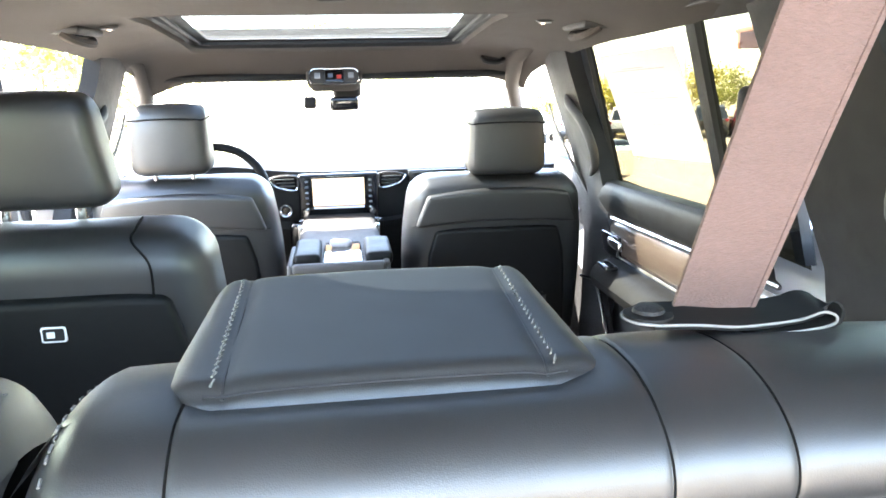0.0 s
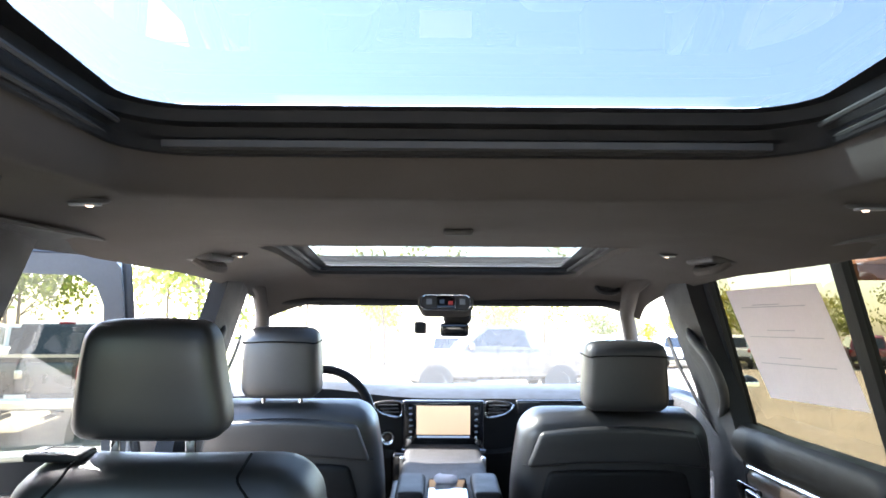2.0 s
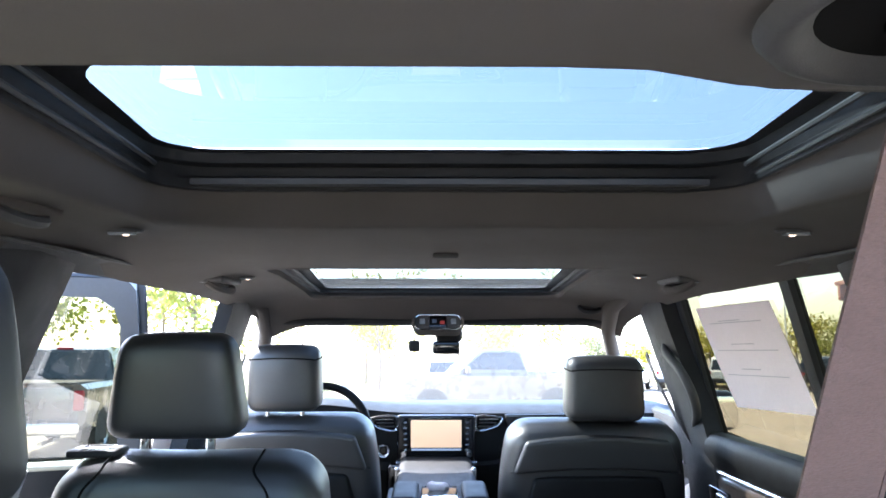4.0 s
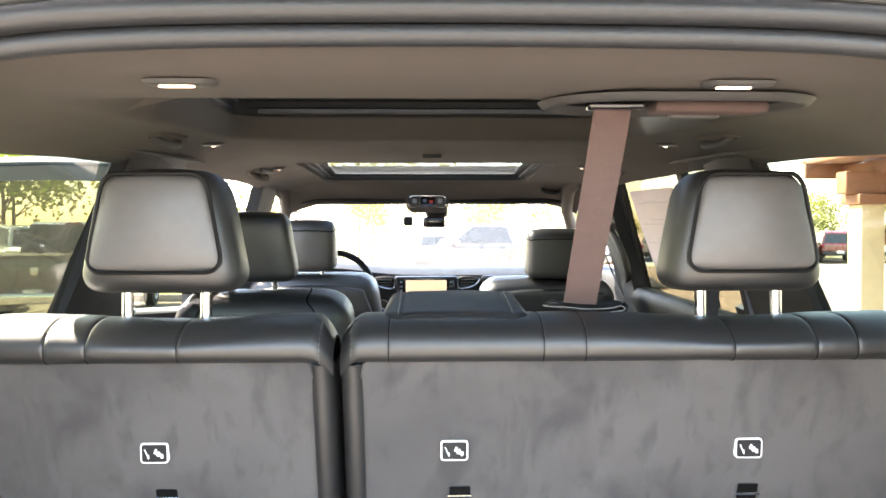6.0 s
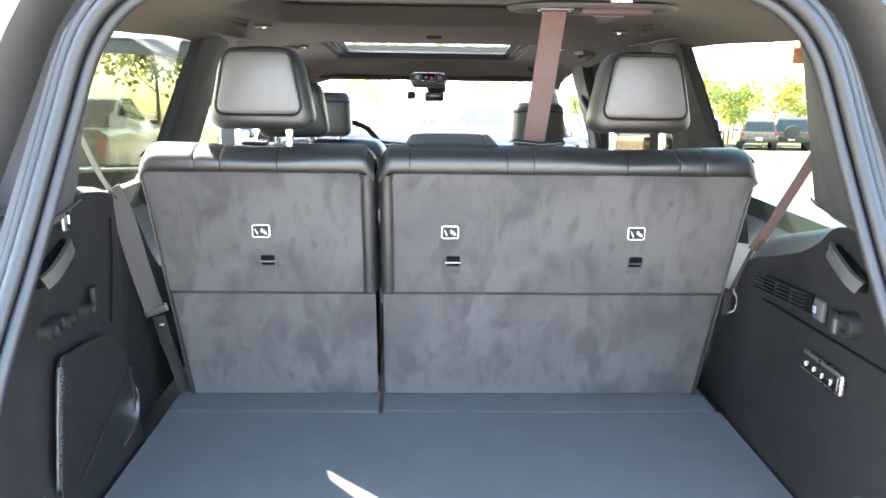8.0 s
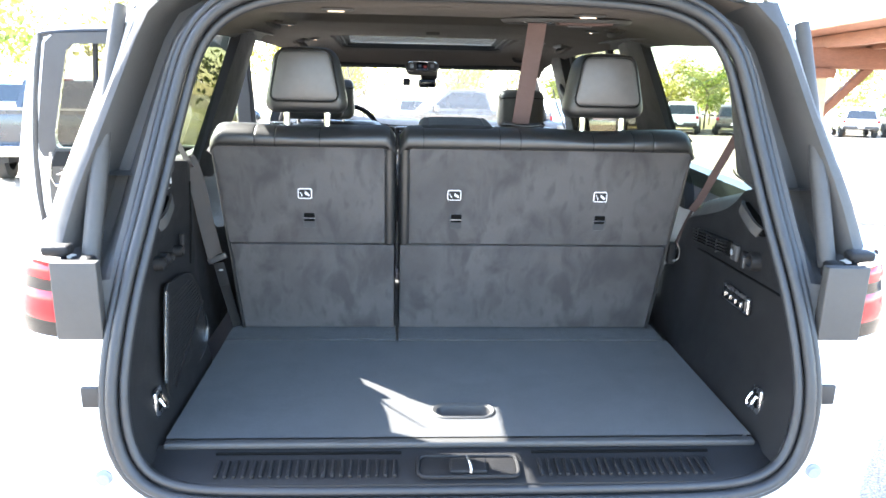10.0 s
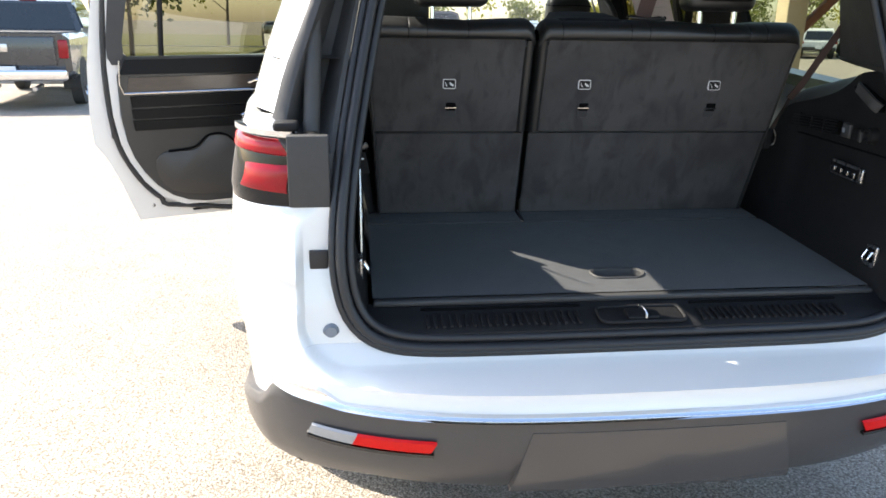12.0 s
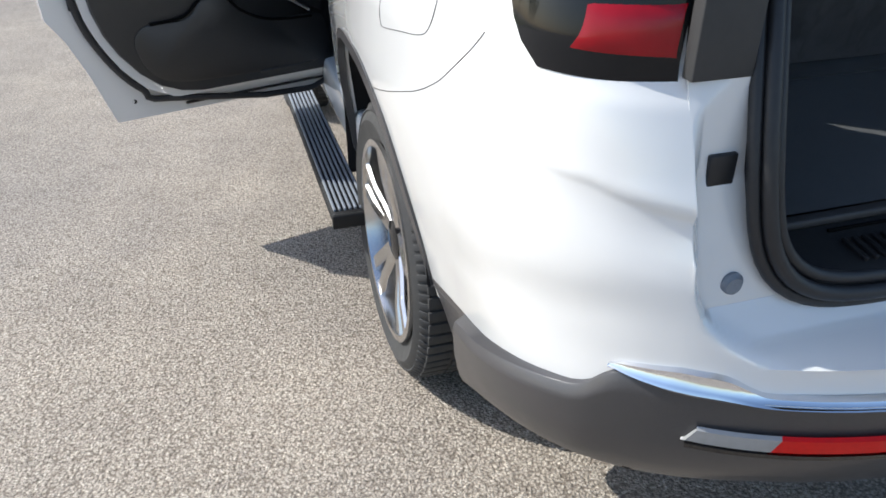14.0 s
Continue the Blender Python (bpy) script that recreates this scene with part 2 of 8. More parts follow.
def suede():
    """Napped carpet, brushed darker in blotches and finger streaks."""
    m = material("grey_carpet_back", (0.068, 0.0645, 0.0635), 0.96, grain=0.35, grain_size=420, bump=0.5, bump_size=900, alt=(0.05, 0.048, 0.049), sheen=0.1)
    nt = m.node_tree
    b = nt.nodes["Principled BSDF"]
    src = b.inputs["Base Color"].links[0].from_socket
    co = nt.nodes.new("ShaderNodeTexCoord")
    for size, stretch, lo, hi, amount, warp in ((3.4, (1, 1, 1.2), 0.44, 0.62, 0.55, 0.3), (9.0, (1.3, 1, 0.7), 0.5, 0.66, 0.75, 0.6), (24.0, (1.5, 1, 0.6), 0.55, 0.7, 0.5, 0.3)):
        mp, n, r, x = (nt.nodes.new("ShaderNode" + k) for k in ("Mapping", "TexNoise", "MapRange", "Mix"))
        mp.inputs["Scale"].default_value = stretch
        mp.inputs["Rotation"].default_value = (0, 0.5, 0)
        n.inputs["Scale"].default_value, n.inputs["Detail"].default_value, n.inputs["Distortion"].default_value = size, 5.0, warp
        r.inputs["From Min"].default_value, r.inputs["From Max"].default_value, r.inputs["To Max"].default_value = lo, hi, amount
        x.data_type = "RGBA"
        nt.links.new(co.outputs["Object"], mp.inputs["Vector"])
        nt.links.new(mp.outputs["Vector"], n.inputs["Vector"])
        nt.links.new(n.outputs["Fac"], r.inputs["Value"])
        nt.links.new(r.outputs["Result"], x.inputs["Factor"])
        nt.links.new(src, x.inputs["A"])
        x.inputs["B"].default_value = (0.028, 0.0265, 0.0275, 1)
        src = x.outputs["Result"]
    nt.links.new(src, b.inputs["Base Color"])
    return m


def leafy(name, c, alt):
    """Thin leaf: as much light through it as off it."""
    m = material(name, c, 0.55, grain=0.5, grain_size=3, stain=0.4, stain_size=1.2, alt=alt)
    nt = m.node_tree
    b = nt.nodes["Principled BSDF"]
    tr, mix = nt.nodes.new("ShaderNodeBsdfTranslucent"), nt.nodes.new("ShaderNodeMixShader")
    nt.links.new(b.inputs["Base Color"].links[0].from_socket, tr.inputs["Color"])
    mix.inputs["Fac"].default_value = 0.5
    nt.links.new(b.outputs[0], mix.inputs[1])
    nt.links.new(tr.outputs[0], mix.inputs[2])
    nt.links.new(mix.outputs[0], nt.nodes["Material Output"].inputs["Surface"])
    return m


SUEDE = suede()
# near-black that paints the shade of hollows on solid pieces; also for seams
SHADE_SEAM_BLACK = material("shade_and_seam_black", (0.003, 0.003, 0.003), 0.9, grain=0.2, spec=0.1)
TYRE = material("tyre_rubber", (0.034, 0.034, 0.034), 0.8, grain=0.4, grain_size=60, stain=0.4, stain_size=8, bump=0.3, bump_size=200, alt=(0.05, 0.047, 0.042))

# ---- geometry kit ----
CAR = Matrix.Translation((0, 1.03, 0)) @ Matrix.Rotation(radians(3.6), 4, "X") @ Matrix.Translation((0, -1.03, 0))
BASE = [CAR]
HOME = {}


class Geo:
    def __init__(self):
        self.v, self.f = [], []

    def add(self, verts, faces, m=None):
        o = len(self.v)
        self.v += [Vector(p) if m is None else m @ Vector(p) for p in verts]
        self.f += [[i + o for i in q] for q in faces]
        return self

    def box(self, c, s, m=None):
        x, y, z = (k / 2 for k in s)
        vs = [(c[0] + a * x, c[1] + b * y, c[2] + d * z) for a in (-1, 1) for b in (-1, 1) for d in (-1, 1)]
        return self.add(vs, [(0, 1, 3, 2), (4, 6, 7, 5), (0, 4, 5, 1), (2, 3, 7, 6), (0, 2, 6, 4), (1, 5, 7, 3)], m)

    def rbox(self, c, s, r, seg=3, cuts=(1, 1, 1), shape=None, m=None):
        """Box with rounded edges of radius r; shape bends each point of the unit box (x, y, z in -1..1, place)."""
        h = [k / 2 for k in s]
        r = min(r, *h)
        axes = []
        for k, n in zip(h, cuts):
            e = [-k + r * (1 - math.cos(math.pi / 2 * i / seg)) for i in range(seg)]
            mid = [-k + r + (2 * k - 2 * r) * i / n for i in range(n + 1)]
            axes.append(e + mid + [-a for a in reversed(e)])
        ids, vs, fs = {}, [], []

        def vert(p):
            key = tuple(round(a, 6) for a in p)
            if key not in ids:
                inner = [max(-k + r, min(k - r, a)) for a, k in zip(p, h)]
                d = Vector([a - b for a, b in zip(p, inner)])
                q = Vector(inner) + (d.normalized() * r if d.length > 1e-9 else d)
                if shape:
                    q = Vector(shape(q.x / h[0], q.y / h[1], q.z / h[2], q))
                ids[key] = len(vs)
                vs.append(Vector(c) + q)
            return ids[key]

        for ax in range(3):
            u, w = axes[(ax + 1) % 3], axes[(ax + 2) % 3]
            for side in (-1, 1):
                for i in range(len(u) - 1):
                    for j in range(len(w) - 1):
                        q = []
                        for a, b in ((i, j), (i + 1, j), (i + 1, j + 1), (i, j + 1)):
                            p = [0, 0, 0]
                            p[ax], p[(ax + 1) % 3], p[(ax + 2) % 3] = side * h[ax], u[a], w[b]
                            q.append(vert(p))
                        q = q if side > 0 else q[::-1]
                        if len(set(q)) == 4:
                            fs.append(q)
        return self.add(vs, fs, m)

    def grid(self, rows, flip=False):
        n = len(rows[0])
        fs = []
        for i in range(len(rows) - 1):
            for j in range(n - 1):
                q = (i * n + j, i * n + j + 1, (i + 1) * n + j + 1, (i + 1) * n + j)
                fs.append(q[::-1] if flip else q)
        return self.add([p for r in rows for p in r], fs)

    def loft(self, rings, caps=True, loop=False):
        n = len(rings[0])
        fs = []
        k = len(rings)
        for i in range(k if loop else k - 1):
            a, b = i * n, ((i + 1) % k) * n
            for j in range(n):
                fs.append((a + j, a + (j + 1) % n, b + (j + 1) % n, b + j))
        if caps and not loop:
            fs += [tuple(range(n))[::-1], tuple((k - 1) * n + j for j in range(n))]
        return self.add([p for r in rings for p in r], fs)

    def tube(self, pts, r, n=8, loop=False, squash=1.0, up=None):
        prof = [(math.cos(2 * math.pi * j / n), squash * math.sin(2 * math.pi * j / n)) for j in range(n)]
        rs = r if isinstance(r, (list, tuple)) else [r] * len(pts)
        return self.sweep(pts, prof, loop, up, rs)

    def sweep(self, pts, prof, loop=False, up=None, scale=None):
        pts = [Vector(p) for p in pts]
        k = len(pts)
        rings, side = [], None
        for i, p in enumerate(pts):
            a = pts[(i - 1) % k] if (loop or i) else p
            b = pts[(i + 1) % k] if (loop or i < k - 1) else p
            d = (b - a).normalized()
            ref = Vector(up) if up else (side.cross(d) if side else Vector((0.13, 0.21, 1)))
            if abs(ref.normalized().dot(d)) > 0.98:
                ref = Vector((0, 1, 0.1))
            side = d.cross(ref).normalized()
            top = side.cross(d).normalized()
            s = scale[i] if scale else 1.0
            rings.append([p + side * (x * s) + top * (y * s) for x, y in prof])
        return self.loft(rings, True, loop)

    def prism(self, poly, a, b, axis=0, chamfer=0.0, m=None):
        """Polygon (in the two other axes) drawn out from a to b along an axis, with chamfered rims."""
        n = len(poly)
        P = [Vector(p) for p in poly]
        area = sum(P[i].x * P[(i + 1) % n].y - P[(i + 1) % n].x * P[i].y for i in range(n))
        P = P if area > 0 else P[::-1]
        ins = []
        for i in range(n):
            d1, d2 = (P[i] - P[i - 1]).normalized(), (P[(i + 1) % n] - P[i]).normalized()
            n1, n2 = Vector((-d1.y, d1.x)), Vector((-d2.y, d2.x))
            nn = (n1 + n2)
            nn = nn.normalized() if nn.length > 1e-6 else n1
            ins.append(P[i] + nn * chamfer / max(0.5, nn.dot(n1)))

        def lay(q, t):
            return {0: (t, q.x, q.y), 1: (q.x, t, q.y), 2: (q.x, q.y, t)}[axis]
        c = math.copysign(chamfer, b - a)
        lev = [(ins, a), (P, a + c), (P, b - c), (ins, b)] if chamfer else [(P, a), (P, b)]
        rings = [[lay(q, t) for q in L] for L, t in lev]
        if m is not None:
            rings = [[m @ Vector(p) for p in r] for r in rings]
        return self.loft(rings)

    def lathe(self, prof, n=48, axis=0, c=(0, 0, 0), loop=False):
        """Profile of (radius, along) turned about an axis."""
        rings = []
        for j in range(n):
            a = 2 * math.pi * j / n
            ring = []
            for r, t in prof:
                p = {0: (t, r * math.cos(a), r * math.sin(a)), 1: (r * math.cos(a), t, r * math.sin(a)), 2: (r * math.cos(a), r * math.sin(a), t)}[axis]
                ring.append(Vector(c) + Vector(p))
            rings.append(ring)
        k = len(prof)
        fs = []
        for j in range(n):
            for i in range(k if loop else k - 1):
                a, b = j * k + i, j * k + (i + 1) % k
                a2, b2 = ((j + 1) % n) * k + i, ((j + 1) % n) * k + (i + 1) % k
                fs.append((a, b, b2, a2))
        return self.add([p for r in rings for p in r], fs)

    def weld(self):
        """Joins points that lie on one another."""
        ids, vs, to = {}, [], []
        for p in self.v:
            k = (round(p.x, 5), round(p.y, 5), round(p.z, 5))
            if k not in ids:
                ids[k] = len(vs)
                vs.append(p)
            to.append(ids[k])
        fs, seen = [], set()
        for q in self.f:
            r = [to[i] for i in q]
            r = [a for k, a in enumerate(r) if a != r[k - 1]]
            key = tuple(sorted(r))
            if len(set(r)) == len(r) > 2 and key not in seen:
                seen.add(key)
                fs.append(r)
        self.v, self.f = vs, fs
        return self

    def flipped(self):
        g = Geo()
        g.v = [Vector((-p.x, p.y, p.z)) for p in self.v]
        g.f = [list(reversed(q)) for q in self.f]
        return g

    def turned(self, m):
        self.v = [m @ p for p in self.v]
        return self

    def mesh(self, name, mat, sharp=38, move=(0, 0, 0), fix=True):
        me = bpy.data.meshes.new(name)
        d = Vector(move)
        if fix:
            self.weld()
        me.from_pydata([tuple(p - d) for p in self.v], [], self.f)
        if fix:
            bm = bmesh.new()
            bm.from_mesh(me)
            bmesh.ops.recalc_face_normals(bm, faces=bm.faces)
            bm.to_mesh(me)
            bm.free()
        me.shade_smooth()
        me.set_sharp_from_angle(angle=radians(sharp))
        me.materials.append(mat)
        return me


def thing(name, at, label, category, group="", kind=""):
    """An Empty at the base of a thing; its parts are given in the same frame as at."""
    ob = new(name)
    ob.empty_display_size = 0.1
    ob.matrix_world = BASE[0] @ Matrix.Translation(at)
    HOME[ob.name] = Vector(at)
    return tagged(ob, label, category, group, kind)


def part(name, g, mat, parent, label="", sharp=38, kind="", fix=True):
    top = parent
    while top.parent:
        top = top.parent
    ob = new(name, g.mesh(name, mat, sharp, HOME.get(top.name, (0, 0, 0)), fix))
    ob.parent = parent
    return tagged(ob, label, kind=kind)


def solid(name, g, mat, label, category, group="", kind="", sharp=38, at=None, fix=True):
    """A thing that is one mesh."""
    c = Vector(at) if at else sum(g.v, Vector()) / len(g.v)
    ob = new(name, g.mesh(name, mat, sharp, c, fix))
    ob.matrix_world = BASE[0] @ Matrix.Translation(c)
    HOME[ob.name] = c
    return tagged(ob, label, category, group, kind)


def lerp(a, b, t):
    return a + (b - a) * t


def smooth01(t):
    t = max(0.0, min(1.0, t))
    return t * t * (3 - 2 * t)


def curve_at(table, t):
    """Smooth value from a table of (t, value)."""
    if t <= table[0][0]:
        return table[0][1]
    for (a, p), (b, q) in zip(table, table[1:]):
        if t <= b:
            return lerp(p, q, (t - a) / (b - a))
    return table[-1][1]


def smooth_path(pts, n=4, loop=False):
    """Catmull-Rom through the points."""
    P = [Vector(p) for p in pts]
    k = len(P)
    out = []
    for i in range(k if loop else k - 1):
        g = (lambda j: P[j % k]) if loop else (lambda j: P[max(0, min(k - 1, j))])
        a, b, c, d = g(i - 1), g(i), g(i + 1), g(i + 2)
        for j in range(n):
            t = j / n
            out.append(0.5 * (2 * b + (c - a) * t + (2 * a - 5 * b + 4 * c - d) * t * t + (3 * b - a - 3 * c + d) * t ** 3))
    if not loop:
        out.append(P[-1])
    return out


def rrect(cx, cy, w, h, r, seg=5):
    """Rounded rectangle outline in two axes, from the middle of the right side round."""
    out = []
    for sx, sy, a0 in ((1, 1, 0), (-1, 1, 90), (-1, -1, 180), (1, -1, 270)):
        for i in range(seg + 1):
            a = radians(a0 + 90 * i / seg)
            out.append((cx + sx * (w / 2 - r) + r * math.cos(a), cy + sy * (h / 2 - r) + r * math.sin(a)))
    return out


def ring_plate(g, outer, inner):
    n = len(outer)
    return g.add(list(outer) + list(inner), [(i, (i + 1) % n, n + (i + 1) % n, n + i) for i in range(n)])

# ---- the car's shell ----
OPEN = [(0.0, 0.895), (0.4, 0.896), (0.6, 0.903), (0.69, 0.925), (0.738, 0.972), (0.758, 1.04), (0.766, 1.14), (0.749, 1.315), (0.716, 1.5),
        (0.672, 1.71), (0.63, 1.85), (0.57, 1.925), (0.47, 1.968), (0.3, 1.984), (0.0, 1.988)]
YO = [(0.86, -0.03), (0.95, 0.0), (1.1, 0.025), (1.2, 0.055), (1.315, 0.106), (1.5, 0.2), (1.73, 0.29), (1.99, 0.34)]
XS = [(0.3, 0.96), (0.45, 1.02), (0.7, 1.045), (1.0, 1.05), (1.25, 1.035), (1.38, 1.015), (1.45, 1.0), (1.6, 0.955), (1.9, 0.845), (2.0, 0.78)]
YR = [(0.5, -0.16), (0.6, -0.19), (0.78, -0.19), (0.825, -0.188), (0.845, -0.17), (0.858, -0.115), (0.868, -0.06), (0.885, -0.035), (1.0, 0.0), (1.12, 0.035), (1.25, 0.06), (1.4, 0.08)]
NR = [(0.78, 3.0), (0.84, 3.1), (0.87, 3.8), (0.9, 5.0), (1.4, 5.0)]
WHEEL_Y, WHEEL_Z, WHEEL_R = 1.18, 0.413, 0.42
YS = 0.5


def open_hw(z):
    return curve_at([(b, a) for a, b in OPEN[2:-1]], z)


def haunch(y, z):
    """Swell of the flank over the rear wheel."""
    g = curve_at([(0.45, 0.3), (0.65, 0.5), (0.8, 0.8), (0.95, 1.0), (1.15, 1.0), (1.28, 0.72), (1.37, 0.5), (1.45, 0.0)], z)
    return 0.06 * math.exp(-((y - 1.15) / 0.8) ** 2) * g


def side_step(y, z):
    """Soft step of the flank under the line that rises from the arch to the rear corner."""
    k = max(0.0, min(1.0, (0.945 - 0.3 * y - z) / 0.03))
    return 0.009 * k * k * (3 - 2 * k) * max(0.0, min(1.0, (y + 0.05) / 0.2, (0.75 - y) / 0.15))


def skin(u, z):
    """Outer skin of the right flank: u 0..1 from the rear's middle round the corner, beyond 1 forward along the side (metres)."""
    X = curve_at(XS, z)
    n, yr = curve_at(NR, z), curve_at(YR, z)
    if u <= 1:
        a = u * math.pi / 2
        x = X * max(0.0, math.sin(a)) ** (2 / n)
        y = YS - (YS - yr) * max(0.0, math.cos(a)) ** (2 / n)
    else:
        x, y = X, YS + u - 1
        x -= side_step(y, z)
    x += haunch(y, z)
    return Vector((x, y, z))


YC = [(0.4, -0.17), (0.6, -0.185), (0.78, -0.18), (0.9, -0.135), (0.985, -0.09), (1.0, -0.07), (1.1, -0.015), (1.2, 0.03), (1.25, 0.05), (1.4, 0.075)]
NC = [(0.78, 3.0), (0.9, 3.4), (1.0, 4.0), (1.2, 5.0), (1.4, 5.0)]


def crease_lift(y):
    """Rise of the bumper's crease as it runs forward round the corner."""
    return 0.008 + 0.35 * max(0.0, min(0.12, y))


def corner(u, z):
    """Skin of the rear corner, smooth from the bumper up to the lamp, with the bumper's crease."""
    if u > 1:
        return skin(u, z)
    X, n, yr = curve_at(XS, z), curve_at(NC, z), curve_at(YC, z)
    a = u * math.pi / 2
    x = X * math.sin(a) ** (2 / n)
    y = YS - (YS - yr) * max(0.0, math.cos(a)) ** (2 / n)
    x += haunch(y, z)
    flare = curve_at([(0.98, 0.0), (1.026, 0.0), (1.043, 1.0), (1.08, 0.7), (1.13, 0.35), (1.17, 0.0)], z - crease_lift(y)) * max(0.0, min(1.0, (0.42 - y) / 0.35)) ** 1.5
    return Vector((x - side_step(y, z), y - 0.013 * flare, z))


def uc_at(x, z):
    lo, hi = 0.0, 1.0
    for _ in range(30):
        mid = (lo + hi) / 2
        if corner(mid, z).x < x:
            lo = mid
        else:
            hi = mid
    return (lo + hi) / 2


def u_at(x, z):
    lo, hi = 0.0, 1.0
    for _ in range(30):
        mid = (lo + hi) / 2
        if skin(mid, z).x < x:
            lo = mid
        else:
            hi = mid
    return (lo + hi) / 2


def clad_line(y):
    return curve_at([(0.04, 0.785), (0.06, 0.772), (0.085, 0.735), (0.11, 0.714), (0.15, 0.7), (0.4, 0.61), (0.62, 0.562), (0.78, 0.535), (1.0, 0.5)], y)


ARCH_Y, ARCH_Z, ARCH_R = 1.31, 0.42, 0.55


def arch(y, r=ARCH_R):
    d = abs(y - ARCH_Y) / r
    n = 2.0 if y < ARCH_Y else 3.6
    return ARCH_Z + r * (1 - d ** n) ** (1 / n) if d < 1 else 0.0


def thick(rows, d):
    """The rows and a second skin d further in, closed round the rim."""
    g = Geo()
    k, n = len(rows), len(rows[0])
    inner = []
    for i in range(k):
        line = []
        for j in range(n):
            a = rows[min(k - 1, i + 1)][j] - rows[max(0, i - 1)][j]
            b = rows[i][min(n - 1, j + 1)] - rows[i][max(0, j - 1)]
            nn = a.cross(b)
            nn = nn.normalized() if nn.length > 1e-9 else Vector((0, 0, 1))
            line.append(rows[i][j] + nn * d)
        inner.append(line)
    g.grid(rows).grid(inner, True)
    for a, b in ((rows[0], inner[0]), (rows[-1], inner[-1])):
        g.grid([a, b])
    g.grid([[r[0] for r in rows], [r[0] for r in inner]])
    g.grid([[r[-1] for r in rows], [r[-1] for r in inner]])
    return g


def both(name, g, mat, parent, label=""):
    """The part on both flanks of the car, each a mesh of its own."""
    part(name, g, mat, parent, label)
    return part(name, g.flipped(), mat, parent, label)


suv = thing("white_suv_body", (0, 1.0, 0), "white family car with its tailgate raised and one door open", "car")

# quarter panel: corner and flank as far as the wheel arch and door edge, up to the windows
us = [0] + [i / 20 for i in range(1, 21)] + [1 + 0.06 * i for i in range(1, 26)]


def flank_point(u, z):
    k = max(0.0, min(1.0, (z - 1.2) / 0.04))
    return corner(u, z).lerp(skin(u, z), k)


rows = []
for i in range(41):
    line = []
    for u in us:
        if u <= 1:
            zb = clad_line(corner(lerp(uc_at(0.876, 1.0), 1, u), 0.8).y) - 0.05
            top = 1.44 - 0.036 * max(0.0, 1 - u / 0.3)
        else:
            y0 = YS + u - 1
            zb, top = 0.47 if y0 > ARCH_Y + ARCH_R else max(clad_line(y0) - 0.05, arch(y0)), 1.44
        lift = crease_lift(corner(lerp(uc_at(0.876, 1.04), 1, min(u, 1)), 1.04).y)
        z = curve_at([(0, zb), (12, 1.026 + lift), (15, 1.043 + lift), (32, 1.235), (40, top)], i)
        a = u if u > 1 else lerp(uc_at(0.876, z) if z < 1.236 else u_at(0.876, min(z, 1.4)), 1, u)
        line.append(flank_point(a, z))
    rows.append(line)
both("quarter_panel", thick(rows, 0.03), WHITE, suv)
# white jamb beside the opening, set in from the corner
JAMB = [(0.84, -0.05), (0.86, -0.03), (0.9, 0.005), (1.0, 0.03), (1.1, 0.06), (1.25, 0.075)]


def fascia_point(a, z):
    return corner(a, z)


def rear_y(x, z):
    """Rear face: the bumper's skin, set in behind a rounded edge round the tailgate."""
    outer = corner(uc_at(x, z), z).y
    dx, dz, R = 0.875 - x, z - 0.832, 0.13
    d = R - math.hypot(R - dx, R - dz) if dx < R and dz < R else min(dx, dz)
    k = max(0.0, min(1.0, d / (0.016 + 0.008 * max(0.0, min(1.0, dx / 0.08)))))
    return lerp(outer, max(outer, curve_at(JAMB, z)), k)


rows = []
for i in range(61):
    z = 0.9042 + 0.3308 * (i / 60) ** 1.4
    x0 = open_hw(z) + 0.016
    line = []
    for j in range(41):
        x = lerp(x0, 0.878, 1 - (1 - j / 40) ** 1.5)
        line.append(Vector((x, rear_y(x, z), z)))
    rows.append(line)
both("tailgate_jamb", thick(rows, 0.012), WHITE, suv)
# corner pillar beside the tailgate
XE = [(1.4, 0.932), (1.54, 0.892), (1.67, 0.837), (1.8, 0.787), (2.02, 0.71)]
YE = [(1.4, 0.16), (1.6, 0.215), (1.9, 0.31), (2.02, 0.36)]
rows = []
for i in range(11):
    z = lerp(1.442, 2.0, i / 10)
    a = Vector((curve_at(XE, z), curve_at(YE, z), z))
    b = Vector((curve_at(XS, z) - 0.012, lerp(0.45, 0.475, i / 10), z))
    line = []
    for j in range(9):
        t = j / 8
        p = a.lerp(b, t)
        p.x += 0.03 * math.sin(math.pi * t) * (1 - 0.5 * i / 10)
        line.append(p)
    rows.append(line)
both("corner_pillar", thick(rows, 0.02), WHITE, suv)
# black fairing and gutter between the pillar and the opening
rows = []
for i in range(14):
    z = lerp(1.24, 1.975, i / 13)
    hw, y0 = open_hw(z) + 0.035, curve_at(YO, z)
    xe = curve_at(XE, z) if z > 1.4 else 0.868
    ye = curve_at(YE, z) if z > 1.4 else 0.072
    s = min(1.0, max(0.0, (z - 1.36) / 0.06))
    line = []
    for t, dy in ((0, 0.0), (0.08, 0.0), (0.2, 0.035 * s), (0.32, 0.075 * s), (0.5, 0.08 * s), (0.6, 0.045 * s), (0.68, 0.0), (0.78, -0.018 * s), (0.92, -0.012 * s), (1.0, 0.0)):
        line.append(Vector((lerp(hw, xe, t), lerp(y0 + 0.005, ye, t) + dy, z)))
    rows.append(line)
both("pillar_fairing", thick(rows, 0.012), GREYPLASTIC, suv, "charcoal plastic fairing beside the tailgate opening")
g = Geo().rbox((0.837, 0.084, 1.32), (0.096, 0.026, 0.172), 0.003)
